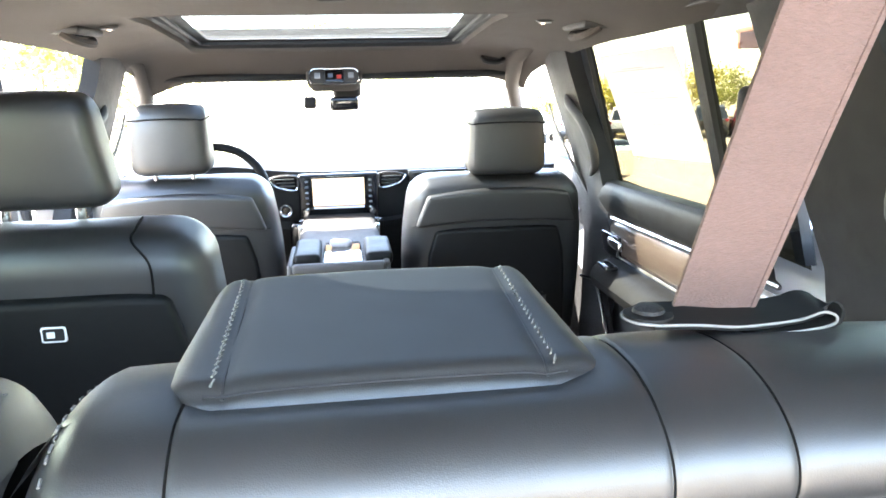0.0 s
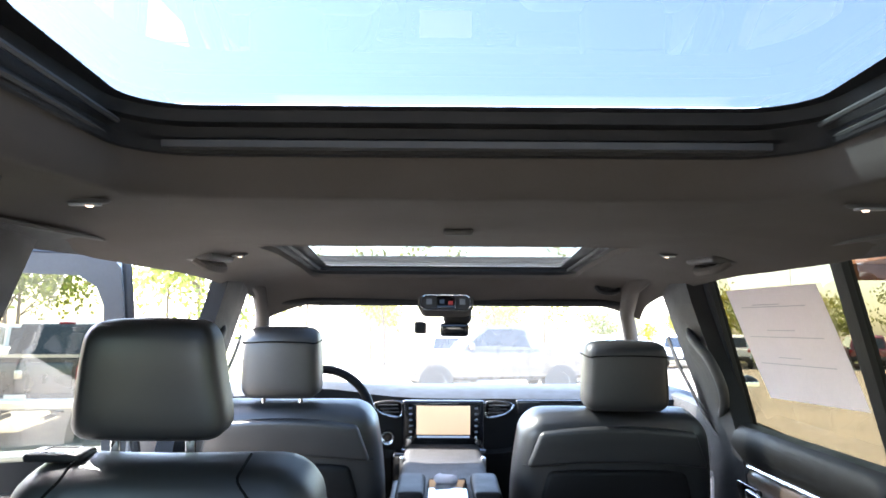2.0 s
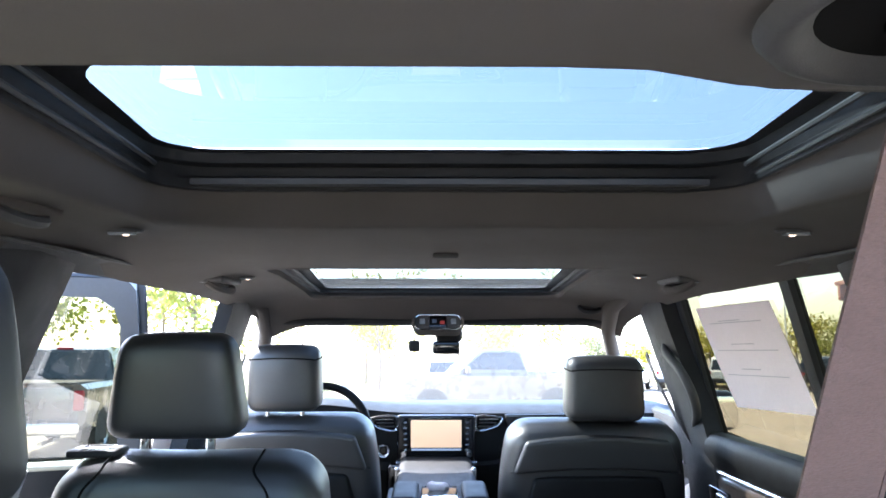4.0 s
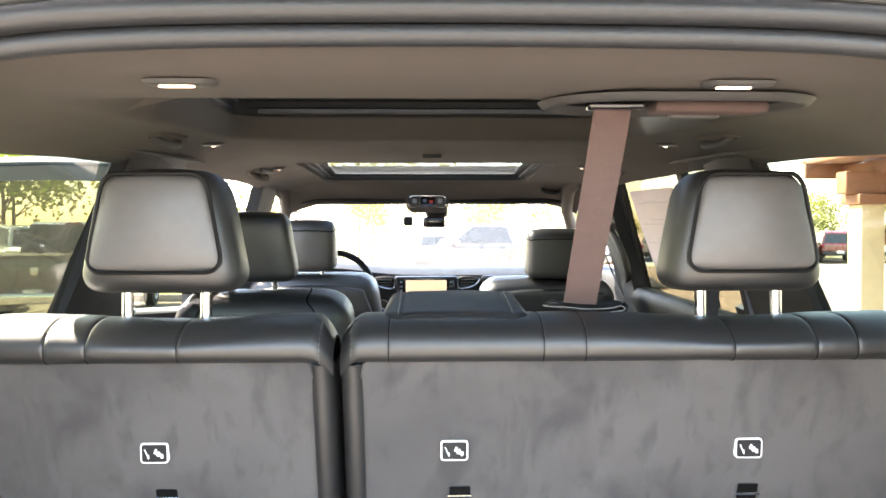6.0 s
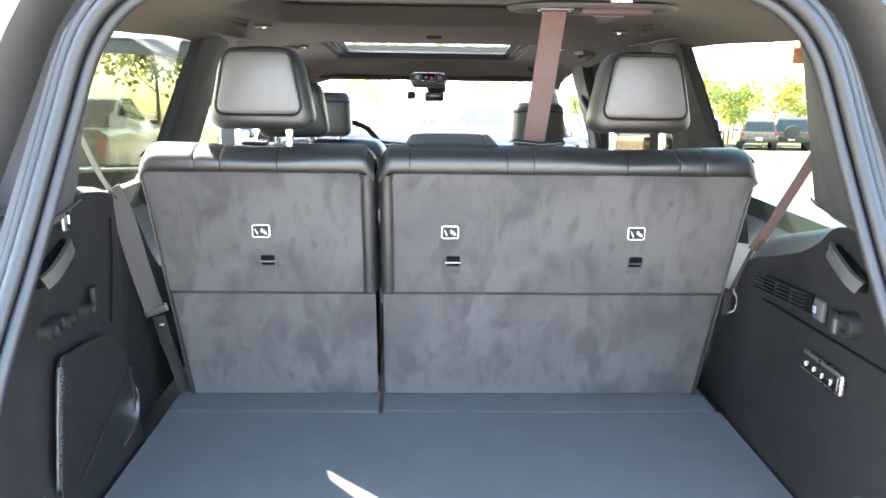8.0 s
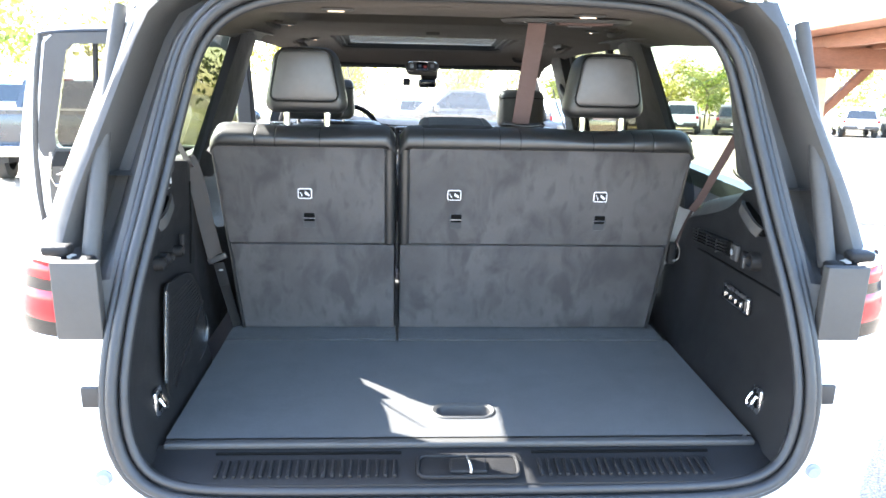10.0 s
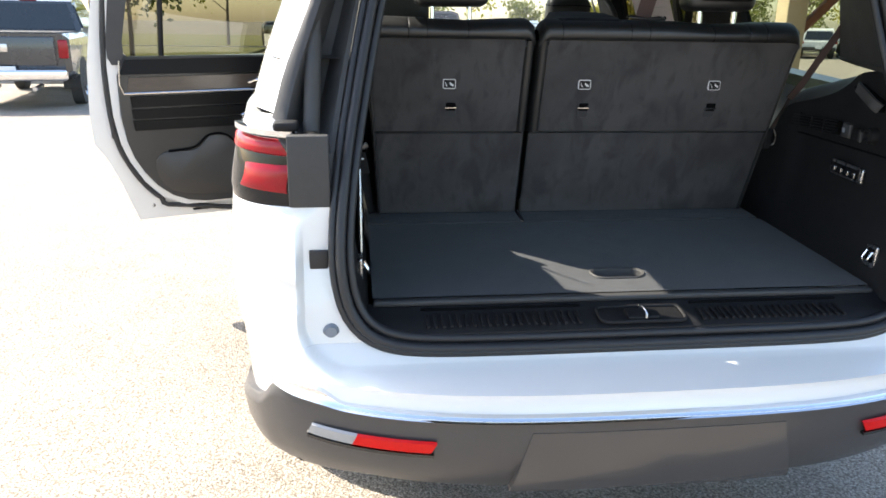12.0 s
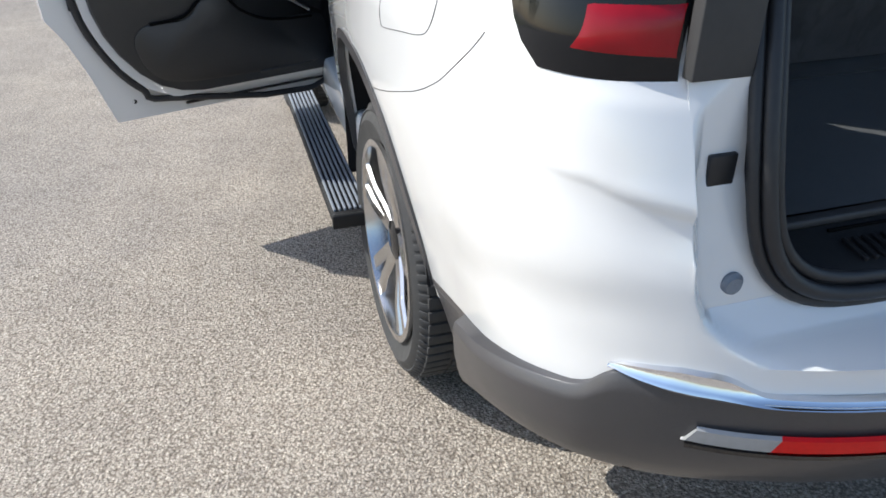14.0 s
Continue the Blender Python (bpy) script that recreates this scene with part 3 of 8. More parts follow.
both("lamp_trim", g, GREYPLASTIC, suv, "charcoal plastic trim plate beside the tail lamp")
g = Geo().rbox((0.888, 0.125, 1.42), (0.06, 0.04, 0.024), 0.01)
both("fairing_foot", g, PLASTIC, suv)
# fascia under the opening, white, round both corners
xf = [0.024 * i for i in range(31)] + [0.74, 0.76, 0.775, 0.79, 0.80, 0.81, 0.82, 0.83, 0.838, 0.846, 0.852, 0.858, 0.864, 0.869, 0.873, 0.878]
xf = [-x for x in reversed(xf[1:])] + xf
rows = []
for z in (0.785, 0.8, 0.815, 0.825, 0.832, 0.842, 0.847, 0.852, 0.857, 0.862, 0.867, 0.872, 0.878, 0.884, 0.894, 0.904):
    rows.append([Vector((x, rear_y(abs(x), z) + 0.005 * smooth01((0.8 - abs(x)) / 0.14) * smooth01((0.832 - z) / 0.012), z)) for x in xf])
part("rear_fascia", thick(rows, 0.015), WHITE, suv)
# cladding of the bumper
rows = []
uc = [-1 - 0.027 * i for i in range(10, 0, -1)] + [-1 + i / 52 for i in range(105)] + [1 + 0.027 * i for i in range(1, 11)]
for v, out in ((0, -0.06), (0.002, 0.0), (0.012, 0.004), (0.09, 0.019), (0.115, 0.022), (0.15, 0.022), (0.5, 0.013), (0.75, -0.004), (0.9, -0.02), (1.0, -0.04)):
    line = []
    for u in uc:
        top = skin(abs(u), 0.78)
        zt = clad_line(top.y) - 0.003
        zl = lerp(0.56, 0.37, max(0.0, min(1.0, (top.y + 0.1) / 0.75)))
        rise = max(0.0, min(1.0, (top.y - 0.58) / 0.19)) ** 1.8
        zl = lerp(zl, zt - 0.012, rise)
        z = lerp(zt, zl, v)
        p = skin(abs(u), max(0.45, z)) if abs(u) > 1 else skin(abs(u), 0.78)
        tuck = -0.006 - 0.05 * max(0.0, v - 0.55) ** 1.5 * 3
        k = smooth01((top.y + 0.1) / 0.2)
        d = Vector((p.x, p.y - 0.9, 0)).normalized() if abs(u) < 1 else Vector((1, 0, 0))
        e = lerp(tuck if v > 0 else out, out - 0.009 * min(1.0, v / 0.09), k)
        e = e * lerp(1.0, 0.12, smooth01((top.y - 0.2) / 0.5)) if v > 0 else e
        line.append(Vector((math.copysign(p.x + d.x * e, u), p.y + d.y * e, z)))
    rows.append(line)
bumper = part("bumper", thick(rows, -0.02), CLAD, suv, "grey plastic bumper cladding")
# lower skid plate panel with its seams
g = Geo()
rows = []
for z, dy in ((0.745, 0.014), (0.742, 0.008), (0.61, 0.006), (0.565, 0.022)):
    w = lerp(0.32, 0.375, (0.745 - z) / 0.21)
    rows.append([Vector((x * w, skin(u_at(abs(x * w), 0.78), 0.78).y - 0.004 + dy, z)) for x in (-1, -0.98, -0.6, -0.2, 0.2, 0.6, 0.98, 1)])
part("hitch_cover", thick(rows, -0.02), SATIN, bumper, "satin grey tow-hitch cover")
# chrome strip along the top of the cladding
rows = []
for v, out in ((0, -0.004), (0.06, 0.018), (0.2, 0.022), (0.34, 0.019), (0.42, 0.016), (0.9, 0.011), (1.0, -0.003)):
    line = []
    for i in range(81):
        u = -0.66 + 1.32 * i / 80
        a = abs(u)
        k = min(1.0, (0.662 - a) / 0.12)
        p = fascia_point(a, 0.79)
        z = 0.774 + 0.006 * (1 - k) ** 2 + v * lerp(0.015, 0.042, smooth01((p.x - 0.76) / 0.07)) * max(0.02, k) ** 0.6
        d = Vector((p.x * 0.25 if a < 0.5 else p.x, p.y - 0.75, 0)).normalized()
        q = p + d * (0.004 + (out - 0.004) * max(0.1, k) ** 0.5)
        line.append(Vector((math.copysign(q.x, u), q.y, z)))
    rows.append(line)
part("chrome_strip", thick(rows, 0.006), CHROME, suv, "bright chrome bumper strip")
# reflectors low in the bumper
for s in (-1, 1):
    for name, mat, u0, u1 in (("reverse_lens", CLEARLENS, 0.816, 0.71), ("reflector", REFLECTOR, 0.71, 0.53)):
        rows = []
        for k, z in enumerate((0.672, 0.677, 0.702, 0.707)):
            line = []
            for j in range(7):
                x = lerp(u0, u1, (0, 0.02, 0.25, 0.5, 0.75, 0.98, 1)[j]) * 1.05 + 0.006 - 0.016 * (z - 0.672) / 0.035
                p = skin(u_at(x, 0.78), 0.78)
                out = 0.006 if k in (1, 2) else 0.0
                end = 0.85 if (name == "reflector" and j == 6) else 1.0
                zz = 0.6895 + (z - 0.6895) * end
                line.append(Vector((s * p.x, p.y - 0.001 - out * end, zz + 0.018 * (0.8 - x) - 0.012 + 0.018)))
            rows.append(line)
        part(name, thick(rows, -0.01 * s), mat, bumper, "clear reversing lamp lens" if name == "reverse_lens" else "red reflector")
    pts = []
    for j in range(13):
        x = lerp(0.858, 0.555, j / 12)
        p = skin(u_at(x, 0.78), 0.78)
        pts.append(Vector((s * p.x, p.y - 0.002, 0.6745 + 0.018 * (0.8 - x))))
    part("lens_lip", Geo().sweep(pts, [(-0.006, -0.004), (0.006, -0.004), (0.006, 0.004), (-0.006, 0.004)], up=(0, 0, 1)), GLOSS, bumper, "dark lower lip of the lens")
# tail lamps, wrapped round the corner
def lamp_part(z0, z1, a, b, out, bulge=0.004, cut=0.0):
    rows = []
    for i in range(7):
        v = i / 6
        z = lerp(z0, z1, v)
        line = []
        for j in range(15):
            t = j / 14
            u0 = u_at(a, 1.3)
            u = lerp(u0, b - cut * max(0.0, 1 - v / 0.6) ** 2, t)
            p = skin(u, z)
            d = Vector((p.x * 0.8, (p.y - 0.7), 0)).normalized()
            e = out + bulge * math.sin(math.pi * v) * math.sin(math.pi * min(1, t * 1.0)) ** 0.5
            e *= min(1.0, 8 * min(v, 1 - v) + 0.5)
            line.append(p + d * e)
        rows.append(line)
    return thick(rows, 0.012)


for s in (-1, 1):
    def put(name, g, mat, parent, label=""):
        return part(name, g if s > 0 else g.flipped(), mat, parent, label)
    tail = put("tail_lamp", lamp_part(1.225, 1.40, 0.874, 0.94, 0.008, cut=0.12), DARKLENS, suv, "smoked tail lamp with red lenses")
    put("upper_red_lens", lamp_part(1.346, 1.386, 0.879, 0.865, 0.014), REDLENS, tail, "bright red light bar")
    put("lower_red_lens", lamp_part(1.256, 1.332, 0.879, 0.69, 0.013, cut=-0.04), REDLENS, tail, "red lamp lens")
    pts = [skin(lerp(u_at(0.876, 1.3), 0.85, j / 14), 1.402) + Vector((0.012, -0.016, 0)) for j in range(15)]
    put("lamp_chrome", Geo().sweep(pts, [(-0.008, -0.007), (0.008, -0.007), (0.008, 0.007), (-0.008, 0.007)], up=(0, 0, 1)), CHROME, tail, "chrome lamp cap")
    g = Geo().rbox((0.82, 0.067, 1.105), (0.046, 0.024, 0.05), 0.003)
    put("buffer_block", g, RUBBER, suv, "black rubber buffer block")
    g = Geo().lathe([(0.0, -0.012), (0.014, -0.012), (0.016, -0.008), (0.02, -0.006), (0.02, 0.01), (0, 0.01)], 20, 1, (0.795, 0.019, 0.934))
    put("jamb_plug", g, GREYPLUG, suv, "grey rubber plug")
# gas struts
for s in (-1, 1):
    strut = part("gas_strut", Geo().tube([(s * 0.832, 0.15, 1.385), (s * 0.822, 0.24, 1.62)], 0.02, 16), GREYPLASTIC, suv, "grey tailgate strut")
    part("strut_rod", Geo().tube([(s * 0.822, 0.24, 1.62), (s * 0.79, 0.34, 1.93)], 0.017, 16), GREYPLASTIC, strut)
    part("strut_foot", Geo().rbox((s * 0.832, 0.13, 1.38), (0.034, 0.05, 0.05), 0.01), PLASTIC, strut)
# fuel door and panel seams
def flank(y, z, out=0.0002):
    if y >= YS:
        p = skin(1 + y - YS, z)
    else:
        f = corner if z < 1.236 else skin
        lo, hi = 0.4, 1.0
        for _ in range(30):
            mid = (lo + hi) / 2
            lo, hi = (mid, hi) if f(mid, z).y < y else (lo, mid)
        p = f(lo, z)
    return Vector((-p.x - out, p.y, z))


flap = [(1.0, 1.3), (1.0, 1.165), (0.985, 1.118), (0.95, 1.116), (0.843, 1.134), (0.714, 1.156), (0.66, 1.18), (0.632, 1.237), (0.63, 1.305), (0.665, 1.335), (0.96, 1.335)]
part("fuel_door", Geo().tube(smooth_path([flank(y, z) for y, z in flap], 4, True), 0.001, 6, True), GREYPLASTIC, suv, "fine seam of the fuel flap")
line = [(1.25, 0.97), (1.106, 0.93), (0.763, 1.023), (0.61, 1.086), (0.53, 1.135), (0.447, 1.195), (0.4, 1.235)]
part("panel_seam", Geo().tube([flank(p.x, p.y) for p in smooth_path([(a, b, 0) for a, b in line], 6)], 0.001, 6), GREYPLASTIC, suv)
# wheel-arch lips and liners
def arch_line(r, n=48):
    """Outline of the wheel arch, squarer towards the front."""
    out = []
    for i in range(n + 1):
        a = radians(9 + 179 * i / n)
        c, v = math.cos(a), math.sin(a)
        k = 1.0 if c > 0 or v < 0 else (abs(c) ** 3.6 + abs(v) ** 3.6) ** (-1 / 3.6)
        out.append((ARCH_Y - r * c * k, ARCH_Z + r * v * k))
    return out


for s in (-1, 1):
    pts = []
    for y, z in arch_line(ARCH_R + 0.001):
        x = skin(1 + max(0.001, y - YS), max(0.35, z)).x
        pts.append((s * (x + 0.001), y, z))
    part("arch_lip", Geo().sweep(pts, [(-0.022, -0.018), (0.006, -0.018), (0.008, 0.006), (-0.022, 0.008)], up=(s, 0, 0)), CLAD, suv, "dark grey wheel-arch lip")
    rows = [[Vector((s * x, y, z)) for y, z in arch_line(ARCH_R + 0.008)] for x in (0.7, 0.85, 1.0, 1.06)]
    part("arch_liner", Geo().grid(rows), PLASTIC, suv, "black wheel-arch liner")


def wheel(parent, c, s, r=WHEEL_R, w=0.285, rim=0.305, mat=ALU):
    prof = [(rim, w / 2 - 0.02), (rim + 0.02, w / 2), (r - 0.05, w / 2 + 0.006), (r - 0.015, w / 2 - 0.01), (r, w / 2 - 0.035), (r, -w / 2 + 0.035),
            (r - 0.015, -w / 2 + 0.01), (r - 0.05, -w / 2 - 0.006), (rim, -w / 2 + 0.02)]
    wh = part("wheel", Geo().lathe(prof, 64, 0, c, True), TYRE, parent, "black road tyre on a silver alloy wheel")
    g = Geo()
    for j in range(64):
        for k in (-1, 0, 1):
            a = 2 * math.pi * (j + 0.5 * (k == 0)) / 64
            m = Matrix.Translation(c) @ Matrix.Rotation(a, 4, "X")
            g.rbox((k * w * 0.29, 0, r + 0.001), (w * 0.26, r * 0.075, 0.012), 0.003, 1, m=m)
    for j in range(96):
        for k in (-1, 1):
            m = Matrix.Translation(c) @ Matrix.Rotation(2 * math.pi * j / 96, 4, "X") @ Matrix.Translation((k * (w / 2 - 0.02), 0, r - 0.014)) @ Matrix.Rotation(k * 0.75, 4, "Y")
            g.rbox((0, 0, 0), (0.036, r * 0.046, 0.016), 0.003, 1, m=m)
    part("tread", g, TYRE, wh, "worn tread blocks")
    fx = s * (w / 2 - 0.012)
    g = Geo().lathe([(rim + 0.008, fx), (rim + 0.008, fx + s * 0.012), (rim - 0.012, fx + s * 0.012), (rim - 0.02, fx - s * 0.02), (rim - 0.03, fx - s * 0.16), (rim + 0.0, fx - s * 0.16)], 64, 0, c)
    part("rim", g, mat, wh, "silver alloy rim")
    for j in range(10):
        a = 2 * math.pi * (j // 2) / 5 + (0.17 if j % 2 else -0.17)
        m = Matrix.Translation(c) @ Matrix.Rotation(a, 4, "X")
        rings = []
        for rr, ww, xx in ((0.045, 0.026, -0.03), (0.12, 0.024, -0.02), (0.2, 0.022, -0.006), (rim - 0.01, 0.03, 0.0)):
            rings.append([m @ Vector((fx + s * (xx + dx), dy * ww, rr)) for dx, dy in ((0.006, -0.7), (0.006, 0.7), (-0.004, 1), (-0.035, 0.8), (-0.035, -0.8), (-0.004, -1))])
        part("spoke", Geo().loft(rings), mat, wh)
    part("hub_cap", Geo().lathe([(0, fx - s * 0.012), (0.04, fx - s * 0.012), (0.062, fx - s * 0.02), (0.065, fx - s * 0.06)], 24, 0, c), DARKLENS, wh)
    part("brake_disc", Geo().lathe([(0.05, fx - s * 0.12), (0.18, fx - s * 0.12), (0.18, fx - s * 0.145), (0.05, fx - s * 0.145)], 40, 0, c), STEEL, wh)
    return wh


for s in (-1, 1):
    for y in (WHEEL_Y, WHEEL_Y + 3.1):
        z = WHEEL_Z + (0.0 if y < 2 else -0.195)
        wheel(suv, (s * 0.938, y, z), s)
# sills and floor pan
for s in (-1, 1):
    g = Geo().rbox((s * 0.955, 2.75, 0.49), (0.14, 2.2, 0.2), 0.03)
    part("door_sill", g, WHITE, suv)
part("floor_pan", Geo().rbox((0, 2.0, 0.56), (1.8, 3.9, 0.08), 0.02), PLASTIC, suv, "dark underside pan")
# running board, lowered
board = part("running_board", Geo().rbox((-1.117, 2.52, 0.33), (0.14, 2.05, 0.05), 0.02, cuts=(1, 4, 1)), PLASTIC, suv, "lowered black running board with ribs")
for i in range(7):
    part("rib", Geo().rbox((-1.173 + 0.0185 * i, 2.52, 0.358), (0.009, 1.98, 0.012), 0.003, 2), GREYPLUG, board)
part("board_cap", Geo().rbox((-1.117, 1.5, 0.33), (0.144, 0.02, 0.054), 0.008), PLASTIC, board)
# front end, never near: bonnet and nose that close the car
g = Geo()
rings = []
for y, w, z0, z1 in ((3.55, 1.0, 0.45, 1.28), (4.2, 1.03, 0.45, 1.22), (4.9, 1.0, 0.4, 1.12), (5.1, 0.85, 0.45, 0.95)):
    rings.append([(-w, y, z0), (w, y, z0), (w, y, z1 - 0.15), (w - 0.12, y, z1), (-w + 0.12, y, z1), (-w, y, z1 - 0.15)])
part("bonnet", Geo().loft(rings), WHITE, suv)
# raised tailgate above the opening
GATE = Matrix.Translation((0, 0.3, 2.05)) @ Matrix.Rotation(radians(-22), 4, "X")
outer = [GATE @ Vector((a, b, 0.05)) for a, b in rrect(0, -0.62, 1.5, 1.24, 0.16, 6)]
hole = [(a, b) for a, b in rrect(0, -0.36, 1.24, 0.5, 0.1, 6)]
rim_in = [GATE @ Vector((a, b, 0.05)) for a, b in hole]
low_in = [GATE @ Vector((a, b, -0.02)) for a, b in hole]
low_out = [GATE @ Vector((a * 0.97, -0.62 + (b + 0.62) * 0.97, -0.02)) for a, b in rrect(0, -0.62, 1.5, 1.24, 0.16, 6)]
g = Geo()
for r0, r1 in ((low_out, outer), (outer, rim_in), (rim_in, low_in)):
    ring_plate(g, r0, r1)
gate = part("tailgate", g, WHITE, suv, "raised white tailgate")
part("tailgate_lining", ring_plate(ring_plate(Geo(), low_out, [p + GATE.to_3x3() @ Vector((0, 0, -0.03)) for p in low_out]), [p + GATE.to_3x3() @ Vector((0, 0, -0.03)) for p in low_out], low_in), PLASTIC, gate)
part("rear_window", Geo().add([GATE @ Vector((a * 1.03, -0.36 + (b + 0.36) * 1.06, 0.03)) for a, b in hole], [tuple(range(len(hole)))]), TINT, gate, "tinted rear window")

# ---- opening seal, sill, cargo floor ----
loop = [(a, curve_at(YO, b), b) for a, b in OPEN]
half = smooth_path(loop, 12)
ring = half + [Vector((-p.x, p.y, p.z)) for p in reversed(half[1:-1])]


def even(pts, n, rounds=4):
    """The closed line again with n even steps, slightly smoothed."""
    k = len(pts)
    run = [0.0]
    for i in range(k):
        run.append(run[-1] + (pts[(i + 1) % k] - pts[i]).length)
    out, j = [], 0
    for i in range(n):
        d = run[-1] * i / n
        while run[j + 1] < d:
            j += 1
        out.append(pts[j].lerp(pts[(j + 1) % k], (d - run[j]) / max(1e-9, run[j + 1] - run[j])))
    for _ in range(rounds):
        out = [(out[i - 1] + out[i] * 2 + out[(i + 1) % n]) / 4 for i in range(n)]
    return out


ring = even(ring, 180)
cen = Vector((0, 0.1, 1.4))


def grown(pts, d, dy=0.0):
    out = []
    n = len(pts)
    for i, p in enumerate(pts):
        t = pts[(i + 1) % n] - pts[i - 1]
        nn = Vector((t.z, 0, -t.x)).normalized()
        out.append(p + nn * d + Vector((0, dy, 0)))
    return out


test = grown(ring, 0.02)
SGN = 1 if sum((a - cen).length - (b - cen).length for a, b in zip(test, ring)) > 0 else -1
seal = thing("tailgate_seal", (0, 0, 0.87), "double black rubber seal round the tailgate opening", "door seal")
part("inner_bead", Geo().tube(grown(ring, 0.002 * SGN, -0.006), 0.013, 10, True), RUBBER, seal)
part("outer_bead", Geo().tube(grown(ring, 0.022 * SGN, 0.003), 0.010, 10, True), RUBBER, seal)
part("inner_lip", Geo().tube(grown(ring, -0.02 * SGN, 0.006), 0.011, 10, True), RUBBER, seal)
part("flange", ring_plate(Geo(), grown(ring, 0.027 * SGN, 0.010), grown(ring, -0.006 * SGN, 0.012)), PLASTIC, seal)

# scuff plate at the sill
sill = thing("sill_plate", (0, 0.0, 0.9), "black ribbed plastic scuff plate at the cargo sill", "sill plate")
rows = []
for y, z in ((0.118, 0.952), (0.105, 0.962), (0.09, 0.957), (0.06, 0.945), (0.0, 0.937), (-0.012, 0.93), (-0.018, 0.9), (-0.02, 0.88)):
    hw = curve_at([(0.88, 0.58), (0.9, 0.66), (0.93, 0.71), (0.937, 0.725), (0.95, 0.735)], z)
    rows.append([Vector((hw * (-1 + i / 10), y, z)) for i in range(21)])
part("plate", thick(rows, -0.012), PLASTIC, sill)
part("sill_lip", Geo().rbox((0, 0.1, 0.966), (1.38, 0.024, 0.016), 0.006), GREYPLASTIC, sill)
for side in (-1, 1):
    for i in range(21):
        part("rib", Geo().rbox((0, 0, 0), (0.0085, 0.056, 0.009), 0.003, 2, m=Matrix.Translation((side * (0.165 + 0.0195 * i), 0.031, 0.9435)) @ Matrix.Rotation(radians(7.6), 4, "X")), PLASTIC, sill)
    # raised near-black bar drawn for the shade in a groove
    part("sill_groove", Geo().rbox((side * 0.36, 0.078, 0.9545), (0.42, 0.006, 0.006), 0.002, 2), SHADE_SEAM_BLACK, sill)
TIP = Matrix.Translation((0, 0.03, 0.9445)) @ Matrix.Rotation(radians(8), 4, "X")
well = part("latch_well", Geo().rbox((0, 0, 0), (0.215, 0.062, 0.006), 0.002, 2, m=TIP), PLASTIC, sill, "sunken latch recess")
part("latch_rim", Geo().tube([TIP @ Vector((a, b, 0.004)) for a, b in rrect(0, 0, 0.225, 0.07, 0.018, 5)], 0.005, 8, True), PLASTIC, well)
part("latch_cover", Geo().rbox((0, -0.004, 0.006), (0.085, 0.045, 0.012), 0.005, m=TIP), PLASTIC, well)
part("striker", Geo().tube(smooth_path([(-0.004, 0.045, 0.95), (-0.004, 0.04, 0.966), (0.0, 0.02, 0.97), (0.004, 0.004, 0.962), (0.004, 0.0, 0.95)], 4), 0.003, 8), STEEL, well, "steel latch striker")

# load floor with the finger well
cargo = thing("floor", (0, 0.4, 0.975), "black carpeted cargo load floor with a recessed pull", "floor", kind="structure")
g = Geo()
out2, in2 = rrect(0.005, 0.237, 0.17, 0.088, 0.002, 5), rrect(0.005, 0.237, 0.158, 0.074, 0.036, 5)
g.add([(-0.69, 0.112, 0.975), (0.69, 0.112, 0.975), (0.69, 0.193, 0.975), (-0.69, 0.193, 0.975)], [(0, 1, 2, 3)])
g.add([(-0.69, 0.193, 0.975), (-0.08, 0.193, 0.975), (-0.08, 0.281, 0.975), (-0.69, 0.281, 0.975)], [(0, 1, 2, 3)])
g.add([(0.09, 0.193, 0.975), (0.69, 0.193, 0.975), (0.69, 0.281, 0.975), (0.09, 0.281, 0.975)], [(0, 1, 2, 3)])
g.add([(-0.69, 0.281, 0.975), (0.69, 0.281, 0.975), (0.69, 0.70, 0.975), (-0.69, 0.70, 0.975)], [(0, 1, 2, 3)])
ring_plate(g, [(a, b, 0.975) for a, b in out2], [(a, b, 0.975) for a, b in in2])
part("carpet_board", g, CARPET, cargo)
g = Geo()
for (k0, z0), (k1, z1) in (((0, 0.977), (0.004, 0.98)), ((0.004, 0.98), (0.012, 0.976)), ((0.012, 0.976), (0.016, 0.95)), ((0.016, 0.95), (0.03, 0.945))):
    a = [(x, y, z0) for x, y in rrect(0.005, 0.237, 0.162 - 2 * k0, 0.078 - 2 * k0, 0.038 - k0, 5)]
    b = [(x, y, z1) for x, y in rrect(0.005, 0.237, 0.162 - 2 * k1, 0.078 - 2 * k1, max(0.004, 0.038 - k1), 5)]
    ring_plate(g, a, b)
g.add([(x, y, 0.945) for x, y in rrect(0.005, 0.237, 0.102, 0.018, 0.008, 5)], [tuple(range(24))])
part("pull_well", g, GREYPLASTIC, cargo, "recessed plastic pull")
part("hinge_flap", Geo().rbox((-0.43, 0.767, 0.974), (0.52, 0.13, 0.012), 0.004), CARPET, cargo)
part("hinge_flap", Geo().rbox((0.26, 0.767, 0.974), (0.84, 0.13, 0.012), 0.004), CARPET, cargo)

